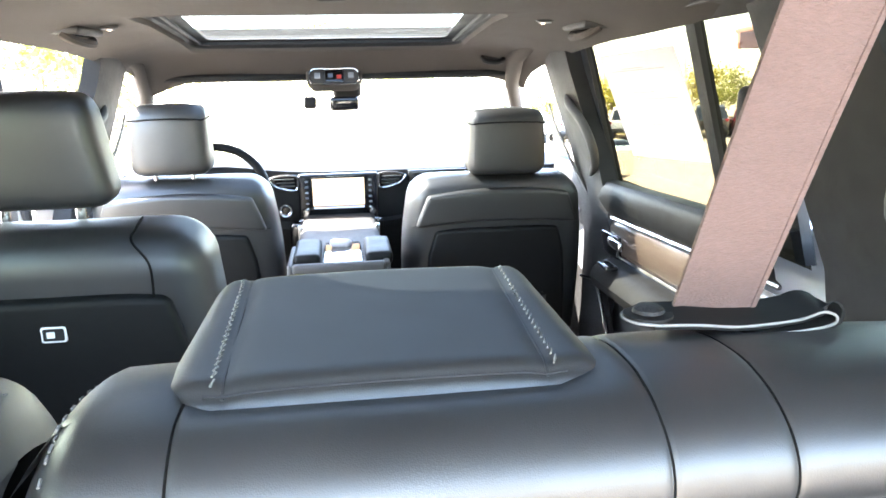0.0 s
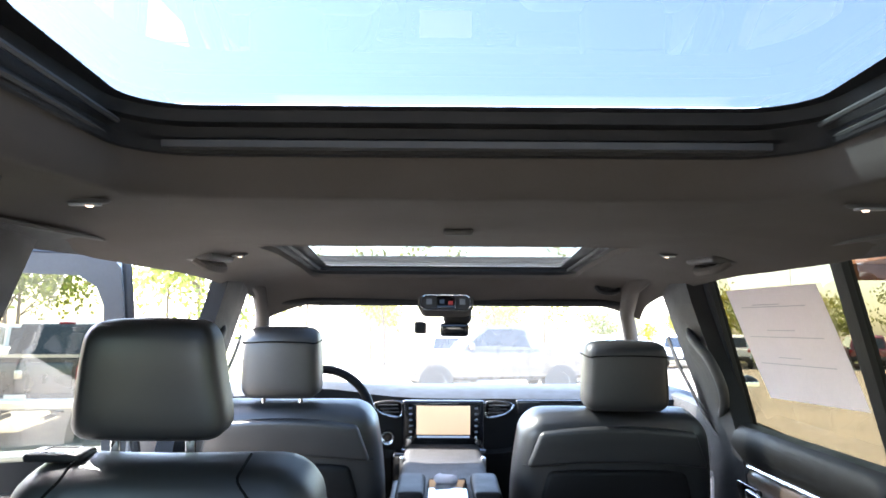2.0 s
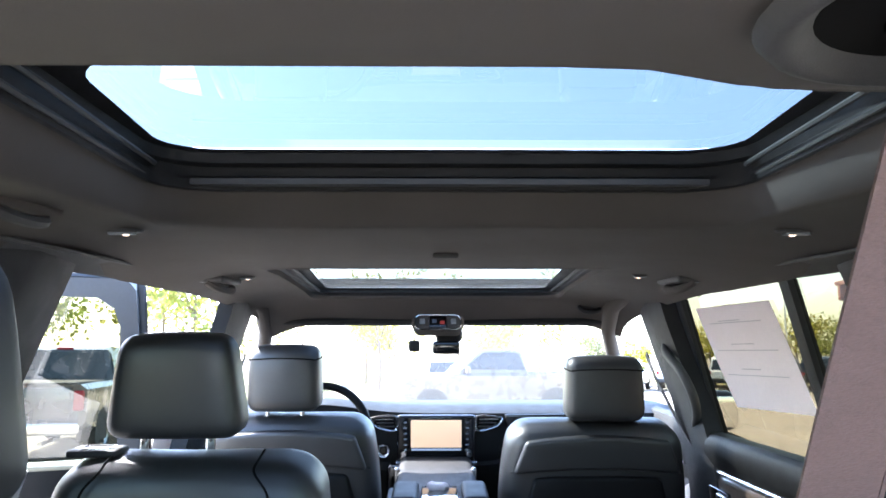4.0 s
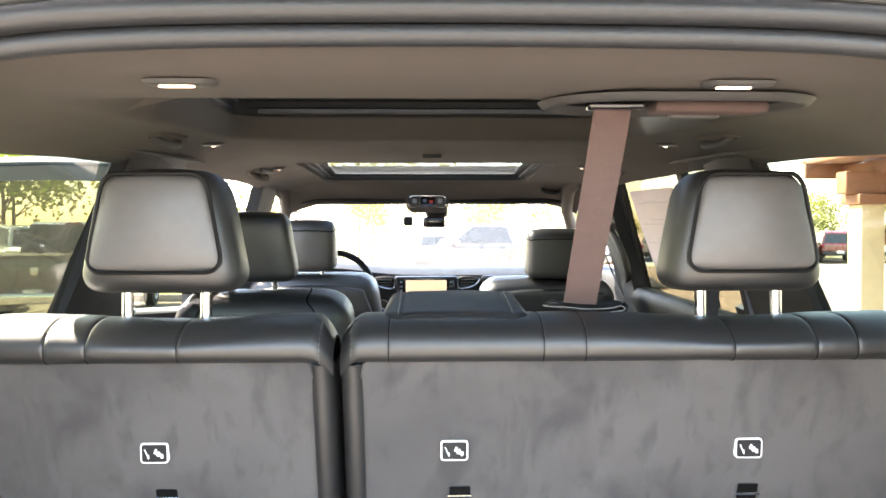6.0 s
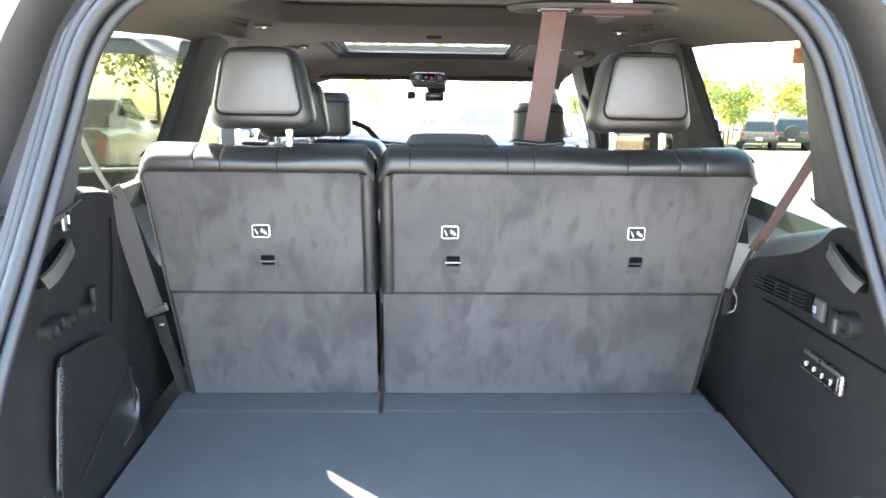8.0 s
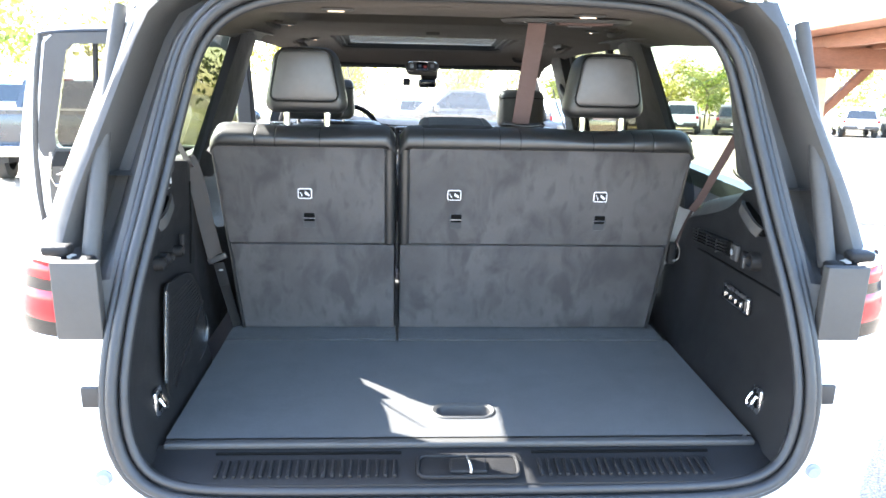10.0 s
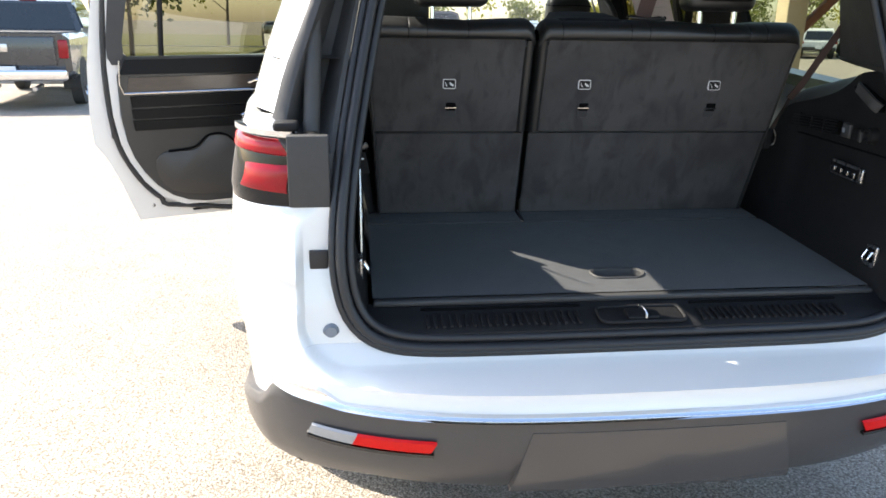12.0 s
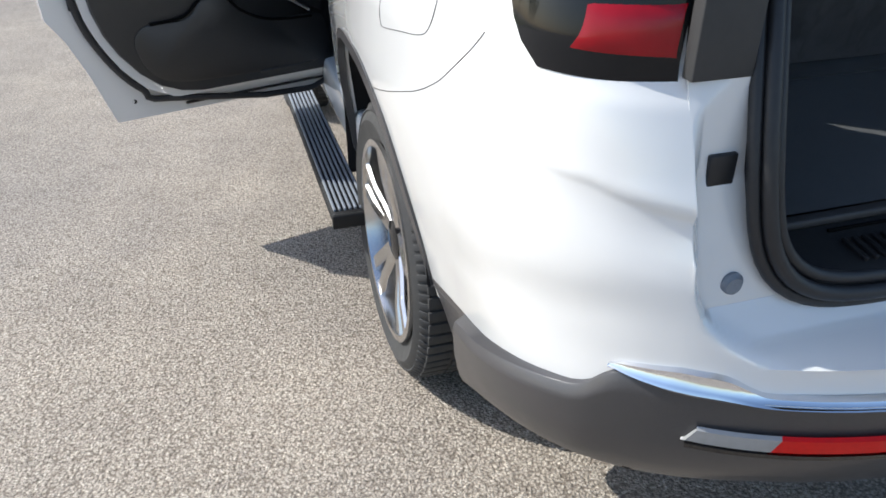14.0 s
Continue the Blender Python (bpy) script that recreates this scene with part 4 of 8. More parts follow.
# ---- inner side walls ----
for s, nm in ((-1, "wall_left"), (1, "wall_right")):
    wall = thing(nm, (s * 0.74, 0.4, 0.97), "black moulded cargo side trim with ledge, vents and hooks" if s > 0 else "black moulded cargo side trim with speaker and hooks", "wall", kind="structure")

    def put(name, g, mat, parent, label=""):
        return part(name, g if s > 0 else g.flipped(), mat, parent, label)
    # lower panel
    ZT = [(0.02, 1.55), (0.3, 1.556), (0.45, 1.56), (0.55, 1.55), (0.63, 1.53), (0.705, 1.503), (0.765, 1.472), (0.815, 1.41), (0.88, 1.325), (1.0, 1.26), (1.5, 1.2)]
    if s > 0:
        ZT = [(0.02, 1.55), (0.3, 1.522), (0.397, 1.483), (0.493, 1.447), (0.6, 1.41), (0.686, 1.381), (0.72, 1.35), (0.755, 1.275), (0.8, 1.21), (0.95, 1.16), (1.5, 1.1)]
    ZT = [(p.x, p.y) for p in smooth_path([(a, b, 0) for a, b in ZT], 6)]
    ys = [0.03, 0.06, 0.12, 0.2, 0.3] + [0.34 + 0.03 * i for i in range(20)] + [0.95, 1.0, 1.15, 1.4, 1.65]
    rows = []
    for v in [0, 0.02, 0.1, 0.25, 0.4, 0.55, 0.7, 0.85, 0.94, 1]:
        line = []
        for y in ys:
            z = lerp(0.95, curve_at(ZT, y), v)
            y2 = y + max(0.0, curve_at(YO, z)) * max(0.0, 1 - y / 0.5)
            edge = open_hw(max(0.95, z)) - 0.012
            x = lerp(edge, 0.735 - 0.035 * max(0, (1.1 - z) / 0.15), min(1.0, y / 0.12))
            x = lerp(x, 0.715 if s > 0 else 0.757, smooth01((y - 0.58) / 0.12))
            line.append(Vector((x, y2, z)))
        rows.append(line)
    put("lower_trim", Geo().grid(rows), PLASTIC, wall)
    # rounded ledge below the window
    g = Geo()
    edge = rows[-1]
    led = []
    for t in (0, 0.06, 0.13, 0.2, 0.3, 0.45, 0.6, 0.8, 1):
        if s > 0:
            crest = [(0.0, 1.56), (0.3, 1.545), (0.4, 1.525), (0.51, 1.495), (0.64, 1.455), (0.75, 1.422), (0.8, 1.395), (0.84, 1.34), (0.87, 1.25), (0.92, 1.15), (1.7, 1.1)]
            led.append([Vector((lerp(0.8, 0.925, (t - 0.45) / 0.55) if t > 0.45 else lerp(p.x, 0.8, t / 0.45), p.y, lerp(p.z, curve_at(crest, p.y), math.sin(min(1.0, t / 0.45) * math.pi / 2)))) for p in edge])
        else:
            led.append([Vector((lerp(p.x, 0.925, t), p.y, lerp(p.z + 0.012 * min(1, 8 * t), 1.46, t * t * min(1.0, max(0.0, p.y - 0.3) / 0.15)))) for p in edge])
    put("window_ledge", g.grid(led), GREYPLASTIC, wall, "charcoal ledge")
    # corner pillar lining
    rows = []
    for i in range(12):
        z = lerp(1.535, 1.955, i / 11)
        a = Vector((open_hw(z) - 0.01, curve_at(YO, z) + 0.01, z))
        b = Vector((lerp(0.80, 0.73, i / 11), lerp(0.60, 0.63, i / 11), z)) if s > 0 else Vector((lerp(0.757, 0.69, i / 11), lerp(0.49, 0.505, i / 11), z))
        b.z -= 0.03 * (i / 11)
        line = []
        for j in range(9):
            t = j / 8
            p = a.lerp(b, t)
            p.x -= 0.012 * math.sin(math.pi * t) * (1 - 0.4 * i / 11)
            line.append(p)
        rows.append(line)
    put("pillar_lining", Geo().grid(rows), GREYPLASTIC, wall, "charcoal pillar lining")
    pts = [Vector((open_hw(1.552) - 0.014, curve_at(YO, 1.552) + 0.012, 1.552)).lerp(Vector((0.80, 0.58, 1.545)), j / 6) + Vector((-0.028 * math.sin(math.pi * j / 8), 0, 0)) for j in range(7)]
    put("trim_joint", Geo().tube(pts, 0.0025, 6), RUBBER, wall)
    # pillar between quarter window and rear door
    rows = []
    for i in range(8):
        z = lerp(1.3, 1.92, i / 7)
        x = lerp(0.92, 0.755, max(0, (z - 1.38) / 0.54))
        rows.append([Vector((x + dx, y, z)) for y, dx in ((lerp(1.17, 1.40, i / 7), 0.01), (lerp(1.19, 1.42, i / 7), -0.02), (lerp(1.4, 1.55, i / 7), -0.035), (lerp(1.6, 1.72, i / 7), -0.02), (lerp(1.63, 1.75, i / 7), 0.01))])
    put("door_pillar_lining", Geo().grid(rows), PLASTIC, wall, "black pillar lining")
    # quarter glass
    g = Geo().add([(0.9, 0.43, 1.4), (0.9, 1.3, 1.4), (0.775, 1.45, 1.9), (0.765, 0.46, 1.93)], [(0, 1, 2, 3)])
    pane = put("quarter_glass", g, QUARTER, wall, "tinted quarter window")
    pane.visible_shadow = False
    # flank below the window line, outside skin of the cabin, forward part
    if s > 0:
        put("outer_flank", Geo().grid([[Vector((curve_at(XS, z) - 0.005, y, z)) for y in (1.8, 2.4, 3.0, 3.6)] for z in (0.5, 0.8, 1.1, 1.36)]), WHITE, wall)
    # rail over the windows
    rows = []
    for x, z in ((0.70, 1.918), (0.735, 1.905), (0.765, 1.885), (0.785, 1.89), (0.80, 1.93), (0.75, 2.0)):
        rows.append([Vector((x * (1 - 0.04 * max(0, (y - 2.2))), y, z - 0.02 * max(0, (y - 1.0)) - 0.06 * max(0, y - 2.5))) for y in [0.6 + 0.12 * i for i in range(21)]])
    put("roof_rail_lining", Geo().grid(rows), GREYPLASTIC, wall, "charcoal roof-rail lining")
    put("rail_edge", Geo().tube([(0.706 * (1 - 0.04 * max(0, y - 2.2)), y, 1.914 - 0.02 * max(0, y - 1.0) - 0.06 * max(0, y - 2.5)) for y in [0.5 + 0.12 * i for i in range(16)]], 0.005, 6), GREYPLASTIC, wall)
    # front door pillar with its handle
    rows = []
    for i in range(10):
        z = lerp(0.6, 1.90, i / 9)
        x = curve_at([(0.6, 0.87), (1.25, 0.88), (1.4, 0.885), (1.9, 0.745)], z)
        back = 0.13 * max(0.0, min(1.0, (1.42 - z) / 0.2))
        back -= 0.07 * smooth01((z - 1.45) / 0.3)
        rows.append([Vector((x + dx, y - back, z)) for y, dx in ((2.74, 0.02), (2.75, -0.03), (2.86, -0.05), (3.0, -0.04), (3.02, 0.03))])
    put("middle_pillar_lining", Geo().grid(rows), PLASTIC, wall, "black pillar lining")
    put("grab_handle", Geo().tube(smooth_path([(0.79, 2.9, 1.69), (0.765, 2.862, 1.652), (0.77, 2.72, 1.592), (0.795, 2.688, 1.519), (0.825, 2.74, 1.452), (0.85, 2.83, 1.39), (0.87, 2.85, 1.37)], 5), 0.015, 10), GREYPLASTIC, wall, "pillar grab handle")
    part("belt_strip", Geo().sweep(smooth_path([(s * 0.765, 3.1, 1.63), (s * 0.785, 3.05, 1.54), (s * 0.815, 2.92, 1.412), (s * 0.845, 2.81, 1.287), (s * 0.85, 2.76, 1.1)], 5), [(-0.002, -0.022), (0.002, -0.022), (0.002, 0.022), (-0.002, 0.022)], up=(0, 1, 0.3)), GREYPLASTIC, wall, "pale grey belt at the pillar")
    # windscreen pillar
    put("windscreen_pillar", Geo().tube([(0.7 - 0.035 * s, 2.98, 1.87), (0.675 - 0.035 * s, 3.12, 1.81), (0.69 - 0.035 * s, 3.25, 1.71), (0.845 - 0.02 * s, 3.75, 1.44), (0.92, 4.1, 1.25)], [0.04, 0.033, 0.028, 0.032, 0.04], 10), HEADLINER, wall, "slanted windscreen pillar")
    # window-frame bars of the front door opening
    put("front_sill_trim", Geo().rbox((0.92, 3.35, 1.3), (0.1, 0.85, 0.1), 0.03), PLASTIC, wall)

# details on the right cargo wall
wall = bpy.data.objects["wall_right"]
# solid near-black backing paints the darkness between the slats
vent = part("air_vent", Geo().prism([(0.43, 1.33), (0.43, 1.372), (0.69, 1.352), (0.7, 1.312)], 0.7275, 0.7395, 0, 0.003), SHADE_SEAM_BLACK, wall, "slatted air vent")
for i in range(5):
    part("slat", Geo().rbox((0, 0, 0), (0.012, 0.24, 0.0035), 0.0015, 1, m=Matrix.Translation((0.7245, 0.565, 1.326 + 0.0085 * i)) @ Matrix.Rotation(radians(-4.5), 4, "X")), PLASTIC, vent)
for y in (0.5, 0.565, 0.63):
    part("vent_rib", Geo().rbox((0.7235, y, 1.343), (0.01, 0.004, 0.04), 0.0015, 1), PLASTIC, vent)
part("outlet_cover", Geo().rbox((0.7275, 0.392, 1.352), (0.014, 0.036, 0.044), 0.006), GREYPLASTIC, wall, "charcoal outlet cover")
part("outlet_mark", Geo().rbox((0.7195, 0.399, 1.352), (0.003, 0.01, 0.015), 0.001, 1), GREYPLUG, wall)
part("socket_lid", Geo().rbox((0.7265, 0.337, 1.352), (0.014, 0.028, 0.036), 0.01), PLASTIC, wall)
sk = part("power_socket", Geo().lathe([(0.0, 0.724), (0.012, 0.722), (0.014, 0.712), (0.021, 0.712), (0.024, 0.72), (0.025, 0.738)], 24, 0, (0, 0.285, 1.358)), PLASTIC, wall, "round power socket")
part("socket_tab", Geo().rbox((0.709, 0.305, 1.35), (0.008, 0.012, 0.03), 0.003, 2), GREYPLASTIC, sk)
# proud black line painted for the shaded groove of the ledge
part("ledge_groove", Geo().tube([(0.7275, 0.70, 1.296), (0.7315, 0.5, 1.302), (0.7315, 0.3, 1.309), (0.735, 0.16, 1.312)], 0.003, 6), SHADE_SEAM_BLACK, wall)
sw = part("seat_switch_panel", Geo().rbox((0.7265, 0.352, 1.238), (0.012, 0.148, 0.044), 0.006), STEEL, wall, "framed panel of four seat-fold switches")
part("switch_face", Geo().rbox((0.7215, 0.352, 1.238), (0.008, 0.132, 0.031), 0.004), GLOSS, sw)
for i in range(4):
    part("switch", Geo().rbox((0.7165, 0.306 + 0.031 * i, 1.236), (0.006, 0.008, 0.013), 0.002, 2), ALU, sw)
for s in (-1, 1):
    h = part("tie_down", Geo().rbox((s * 0.7195, 0.163, 1.04), (0.012, 0.044, 0.066), 0.006), STEEL, bpy.data.objects["wall_right" if s > 0 else "wall_left"], "steel tie-down plate")
    # flat black block, painted shade behind the hook instead of a hollow
    part("hook_well", Geo().rbox((s * 0.7145, 0.163, 1.044), (0.006, 0.028, 0.042), 0.003), SHADE_SEAM_BLACK, h)
    part("hook", Geo().tube(smooth_path([(s * 0.711, 0.152, 1.055), (s * 0.7, 0.152, 1.035), (s * 0.699, 0.163, 1.026), (s * 0.7, 0.174, 1.035), (s * 0.711, 0.174, 1.055)], 4), 0.0035, 6), CHROME, h)
for s in (-1, 1):
    w2 = bpy.data.objects["wall_right" if s > 0 else "wall_left"]
    # black plate on the trim stands for the shade behind the loop
    well = part("handle_well", Geo().prism([(0.4, 1.478), (0.37, 1.492), (0.268, 1.458), (0.262, 1.428), (0.29, 1.425)], s * 0.7215, s * 0.7375, 0, 0.003), SHADE_SEAM_BLACK, w2)
    part("bag_handle", Geo().sweep(smooth_path([(s * 0.722, 0.378, 1.482), (s * 0.712, 0.355, 1.478), (s * 0.708, 0.315, 1.464), (s * 0.711, 0.285, 1.448), (s * 0.722, 0.268, 1.436)], 4), [(-0.004, -0.014), (0.004, -0.014), (0.004, 0.014), (-0.004, 0.014)], up=(0, -0.35, 1)), GREYPLASTIC, well, "moulded grab loop")
# details on the left cargo wall
wall = bpy.data.objects["wall_left"]
sp = [(0.235, 1.03), (0.275, 1.265), (0.33, 1.283), (0.47, 1.262), (0.545, 1.2), (0.585, 1.09), (0.575, 1.02), (0.5, 0.998), (0.32, 0.995)]
sp = [(p.x, p.y) for p in smooth_path([(a, b, 0) for a, b in sp], 4, True)]
spk = part("speaker_pocket", Geo().prism(sp, -0.7245, -0.7185, 0, 0.002), PLASTIC, wall, "black storage pocket with speaker mesh")
part("pocket_rim", Geo().tube([(-0.7175, a, b) for a, b in sp], 0.003, 6, True), PLASTIC, spk)
part("bright_edge", Geo().sweep(smooth_path([(-0.716, 0.225, 1.06), (-0.716, 0.25, 1.17), (-0.716, 0.278, 1.275)], 6), [(-0.002, -0.006), (0.002, -0.006), (0.002, 0.006), (-0.002, 0.006)], up=(0, 1, 0)), ALU, spk, "bright knurled edge strip")
g = Geo()
for i in range(26):
    t = i / 25
    g.rbox((-0.7135, lerp(0.228, 0.276, t), lerp(1.07, 1.265, t)), (0.004, 0.011, 0.003), 0.001, 1)
part("knurling", g, GREYPLASTIC, spk, kind="stuff")
part("bright_edge", Geo().sweep(smooth_path([(-0.716, 0.583, 1.1), (-0.714, 0.592, 1.06), (-0.714, 0.565, 1.015), (-0.716, 0.49, 1.0)], 6), [(-0.002, -0.005), (0.002, -0.005), (0.002, 0.005), (-0.002, 0.005)], up=(-1, 0, 0)), CHROME, spk, "bright lower edge")
g = Geo()
for i in range(24):
    for j in range(20):
        y, z = 0.29 + 0.0112 * i, 1.03 + 0.0112 * j
        if z < 1.25 - 0.5 * max(0.0, y - 0.46) and z > 1.03 + 0.45 * max(0.0, y - 0.3) - 0.0:
            g.rbox((-0.7175, y, z), (0.0015, 0.005, 0.005), 0.0005, 1)
part("mesh_dots", g, PLASTIC, spk, kind="stuff")
part("pocket_lip", Geo().tube([(-0.716, 0.29, 1.02), (-0.716, 0.45, 1.09), (-0.716, 0.58, 1.145)], 0.004, 6), PLASTIC, spk)
for y, z, w in ((0.272, 1.346, 0.034), (0.3, 1.35, 0.03), (0.338, 1.343, 0.026), (0.42, 1.336, 0.03)):
    part("socket", Geo().lathe([(0, -0.722), (w * 0.36, -0.721), (w * 0.42, -0.713), (w * 0.5, -0.713), (w * 0.54, -0.735)], 18, 0, (0, y, z)), PLASTIC, wall, "round socket cap")
part("socket_lid", Geo().rbox((-0.7205, 0.447, 1.352), (0.012, 0.02, 0.05), 0.004), PLASTIC, wall)
# near-black line, the groove's shade put on as colour
part("panel_groove", Geo().tube([(-0.7305, 0.58, 1.49), (-0.7305, 0.57, 1.4), (-0.7305, 0.535, 1.27)], 0.0025, 6), SHADE_SEAM_BLACK, wall)
lb = part("badge_frame", Geo().rbox((-0.7215, 0.365, 1.533), (0.008, 0.024, 0.05), 0.004), STEEL, wall, "small framed switch")
part("badge_face", Geo().rbox((-0.7175, 0.365, 1.533), (0.006, 0.016, 0.04), 0.003), GLOSS, lb)
part("badge_mark", Geo().rbox((-0.714, 0.365, 1.53), (0.003, 0.005, 0.016), 0.001, 1), LABEL, lb)

# ---- ceiling ----
CEILZ = [(0.33, 1.985), (0.4, 1.968), (0.44, 1.948), (0.5, 1.938), (0.56, 1.935), (0.7, 1.936), (0.9, 1.938), (1.3, 1.943), (1.64, 1.947), (1.8, 1.937), (1.95, 1.921), (2.3, 1.906), (2.5, 1.9), (2.9, 1.866), (3.1, 1.838), (3.18, 1.8), (3.26, 1.745)]
REAR_AP, FRONT_AP = (-0.535, 0.495, 0.8, 1.64), (-0.515, 0.43, 2.25, 3.1)


def ceil_z(x, y):
    """Underside of the headliner; behind the roof window it slopes up to the glass, but for the bulge round the belt bezel."""
    side = smooth01((0.5 - abs(x + 0.02)) / 0.07)
    bulge = smooth01((x - 0.08) / 0.14) * smooth01((0.5 - x) / 0.03)
    start = 0.575 + 0.15 * bulge
    rise = 0.035 * (1 - 0.5 * bulge) * max(0.0, min(1.0, (y - start) / (0.8 - start))) * side * smooth01((1.3 - y) / 0.3)
    return curve_at(CEILZ, y) - 0.05 * max(0.0, (abs(x) - 0.5) / 0.24) ** 2 + rise


xs = [-0.76, -0.7, -0.65, -0.6, -0.56, -0.535, -0.515, -0.49, -0.46, -0.4, -0.3, -0.2, -0.1, 0, 0.05, 0.09, 0.11, 0.13, 0.15, 0.2, 0.3, 0.4, 0.43, 0.46, 0.495, 0.53, 0.56, 0.6, 0.65, 0.7, 0.76]
ys = [0.33, 0.36, 0.4, 0.42, 0.44, 0.47, 0.5, 0.53, 0.575, 0.61, 0.65, 0.69, 0.725, 0.75, 0.775, 0.8, 0.85, 1.0, 1.15, 1.3, 1.45, 1.64, 1.72, 1.8, 1.88, 1.95, 2.1, 2.25, 2.44, 2.6, 2.75, 2.9, 3.0, 3.1, 3.14, 3.18, 3.22, 3.26]
g = Geo()
for i in range(len(xs) - 1):
    for j in range(len(ys) - 1):
        cx, cy = (xs[i] + xs[i + 1]) / 2, (ys[j] + ys[j + 1]) / 2
        if any(a[0] < cx < a[1] and a[2] < cy < a[3] for a in (REAR_AP, FRONT_AP)):
            continue
        q = [(xs[i], ys[j]), (xs[i + 1], ys[j]), (xs[i + 1], ys[j + 1]), (xs[i], ys[j + 1])]
        g.add([(a * (1 - 0.07 * smooth01((b - 3.05) / 0.15)), b, ceil_z(a, b)) for a, b in q], [(0, 1, 2, 3)])
cl = solid("ceiling", g.weld(), HEADLINER, "dark grey cloth headliner", "ceiling", kind="structure")
# roof panel above
g = Geo()
for i in range(len(xs) - 1):
    for j in range(len(ys) - 1):
        cx, cy = (xs[i] + xs[i + 1]) / 2, (ys[j] + ys[j + 1]) / 2
        if any(a[0] - 0.01 < cx < a[1] + 0.01 and a[2] - 0.1 < cy < a[3] for a in (REAR_AP, FRONT_AP)):
            continue
        q = [(xs[i], ys[j]), (xs[i + 1], ys[j]), (xs[i + 1], ys[j + 1]), (xs[i], ys[j + 1])]
        g.add([(a * 1.06, b, curve_at(CEILZ, b) - 0.05 * max(0.0, (abs(a) - 0.5) / 0.24) ** 2 + (0.135 if b < 2.3 else 0.08)) for a, b in q], [(0, 1, 2, 3)])
part("roof_panel", g.weld(), WHITE, suv)


def roof_ring(cx, y0, y1, hw0, hw1, r, z, seg=7):
    """Rounded outline of a roof opening, half-width hw0 at its rear and hw1 at its front; z is a number or a function."""
    out = []
    base = [Vector(p) for p in rrect(cx, (y0 + y1) / 2, 2.0, y1 - y0, r, seg)]
    fine = []
    for i, p in enumerate(base):
        q = base[(i + 1) % len(base)]
        n = 1 if (i + 1) % (seg + 1) else 16
        fine += [p.lerp(q, k / n) for k in range(n)]
    for a, b in fine:
        hw = lerp(hw0, hw1, (b - y0) / (y1 - y0))
        k = a - cx
        x = cx + (math.copysign(hw - (1.0 - abs(k)), k) if abs(k) > 1.0 - r else k / (1.0 - r) * (hw - r))
        out.append((x, b, z(x, b) if callable(z) else z))
    return out


# rear roof window in its deep stepped frame
win = thing("window_1", (-0.02, 1.2, 1.94), "fixed rear roof window in a stepped black frame", "roof window", kind="structure")
lip = lambda dz: (lambda x, y: ceil_z(x, y) + dz)
rings = [roof_ring(-0.02, 0.785, 1.655, 0.53, 0.53, 0.003, lip(0.006)), roof_ring(-0.02, 0.798, 1.642, 0.517, 0.517, 0.003, lip(-0.001)), roof_ring(-0.02, 0.804, 1.625, 0.495, 0.513, 0.15, lip(0.004)), roof_ring(-0.02, 0.812, 1.595, 0.475, 0.508, 0.14, lambda x, y: max(1.975, ceil_z(x, y) + 0.004)),
         roof_ring(-0.02, 0.83, 1.552, 0.452, 0.5, 0.12, 2.006)]
g = Geo()
for a, b in zip(rings, rings[1:]):
    ring_plate(g, a, b)
part("reveal", g, HEADLINER, win, "headliner reveal", sharp=75)
rings = [rings[-1], roof_ring(-0.02, 0.864, 1.545, 0.448, 0.497, 0.115, 2.0), roof_ring(-0.02, 0.866, 1.537, 0.444, 0.494, 0.11, 2.003), roof_ring(-0.02, 0.868, 1.53, 0.442, 0.491, 0.105, 2.017), roof_ring(-0.02, 0.86, 1.515, 0.446, 0.492, 0.1, 2.022),
         roof_ring(-0.02, 0.86, 1.508, 0.444, 0.488, 0.1, 2.036), roof_ring(-0.02, 0.85, 1.49, 0.446, 0.484, 0.1, 2.04), roof_ring(-0.02, 0.85, 1.485, 0.442, 0.48, 0.1, 2.056), roof_ring(-0.02, 1.03, 1.472, 0.42, 0.468, 0.09, 2.06)]
g = Geo()
for a, b in zip(rings, rings[1:]):
    ring_plate(g, a, b)
fr = part("window_frame", g, PLASTIC, win, "black stepped frame", sharp=30)
for sgn in (-1, 1):
    for k, (dx, z) in enumerate(((0.002, 2.012), (-0.012, 2.03))):
        part("track", Geo().tube([(-0.02 + sgn * (lerp(0.448, 0.495, i / 8) - 0.008 + dx), lerp(0.95, 1.44, i / 8), z) for i in range(9)], 0.004, 6), GREYPLASTIC, fr)
part("cross_bar", Geo().sweep([(lerp(-0.46, 0.42, i / 10), 1.516, 2.014) for i in range(11)], [(-0.012, -0.007), (0.012, -0.007), (0.012, 0.003), (-0.012, 0.007)], up=(0, 0, 1)), GREYPLASTIC, fr, "grey guide bar")
part("pane", Geo().add(roof_ring(-0.02, 0.78, 1.5, 0.47, 0.5, 0.1, 2.068), [tuple(range(92))]), ROOFGLASS, win, "tinted roof glass")
# front sunroof
win = thing("window_2", (-0.04, 2.77, 1.9), "front sunroof with black tracks", "roof window", kind="structure")
tilt = lambda dz: (lambda x, y: lerp(1.925, 1.872, (y - 2.46) / 0.64) + dz)
rings = [roof_ring(-0.0425, 2.235, 3.11, 0.487, 0.487, 0.003, lip(0.006)), roof_ring(-0.0425, 2.248, 3.102, 0.4745, 0.4745, 0.003, lip(-0.001)), roof_ring(-0.0425, 2.252, 3.096, 0.47, 0.47, 0.07, lip(-0.002)), roof_ring(-0.0425, 2.258, 3.088, 0.465, 0.465, 0.07, lip(0.012))]
g = Geo()
for a, b in zip(rings, rings[1:]):
    ring_plate(g, a, b)
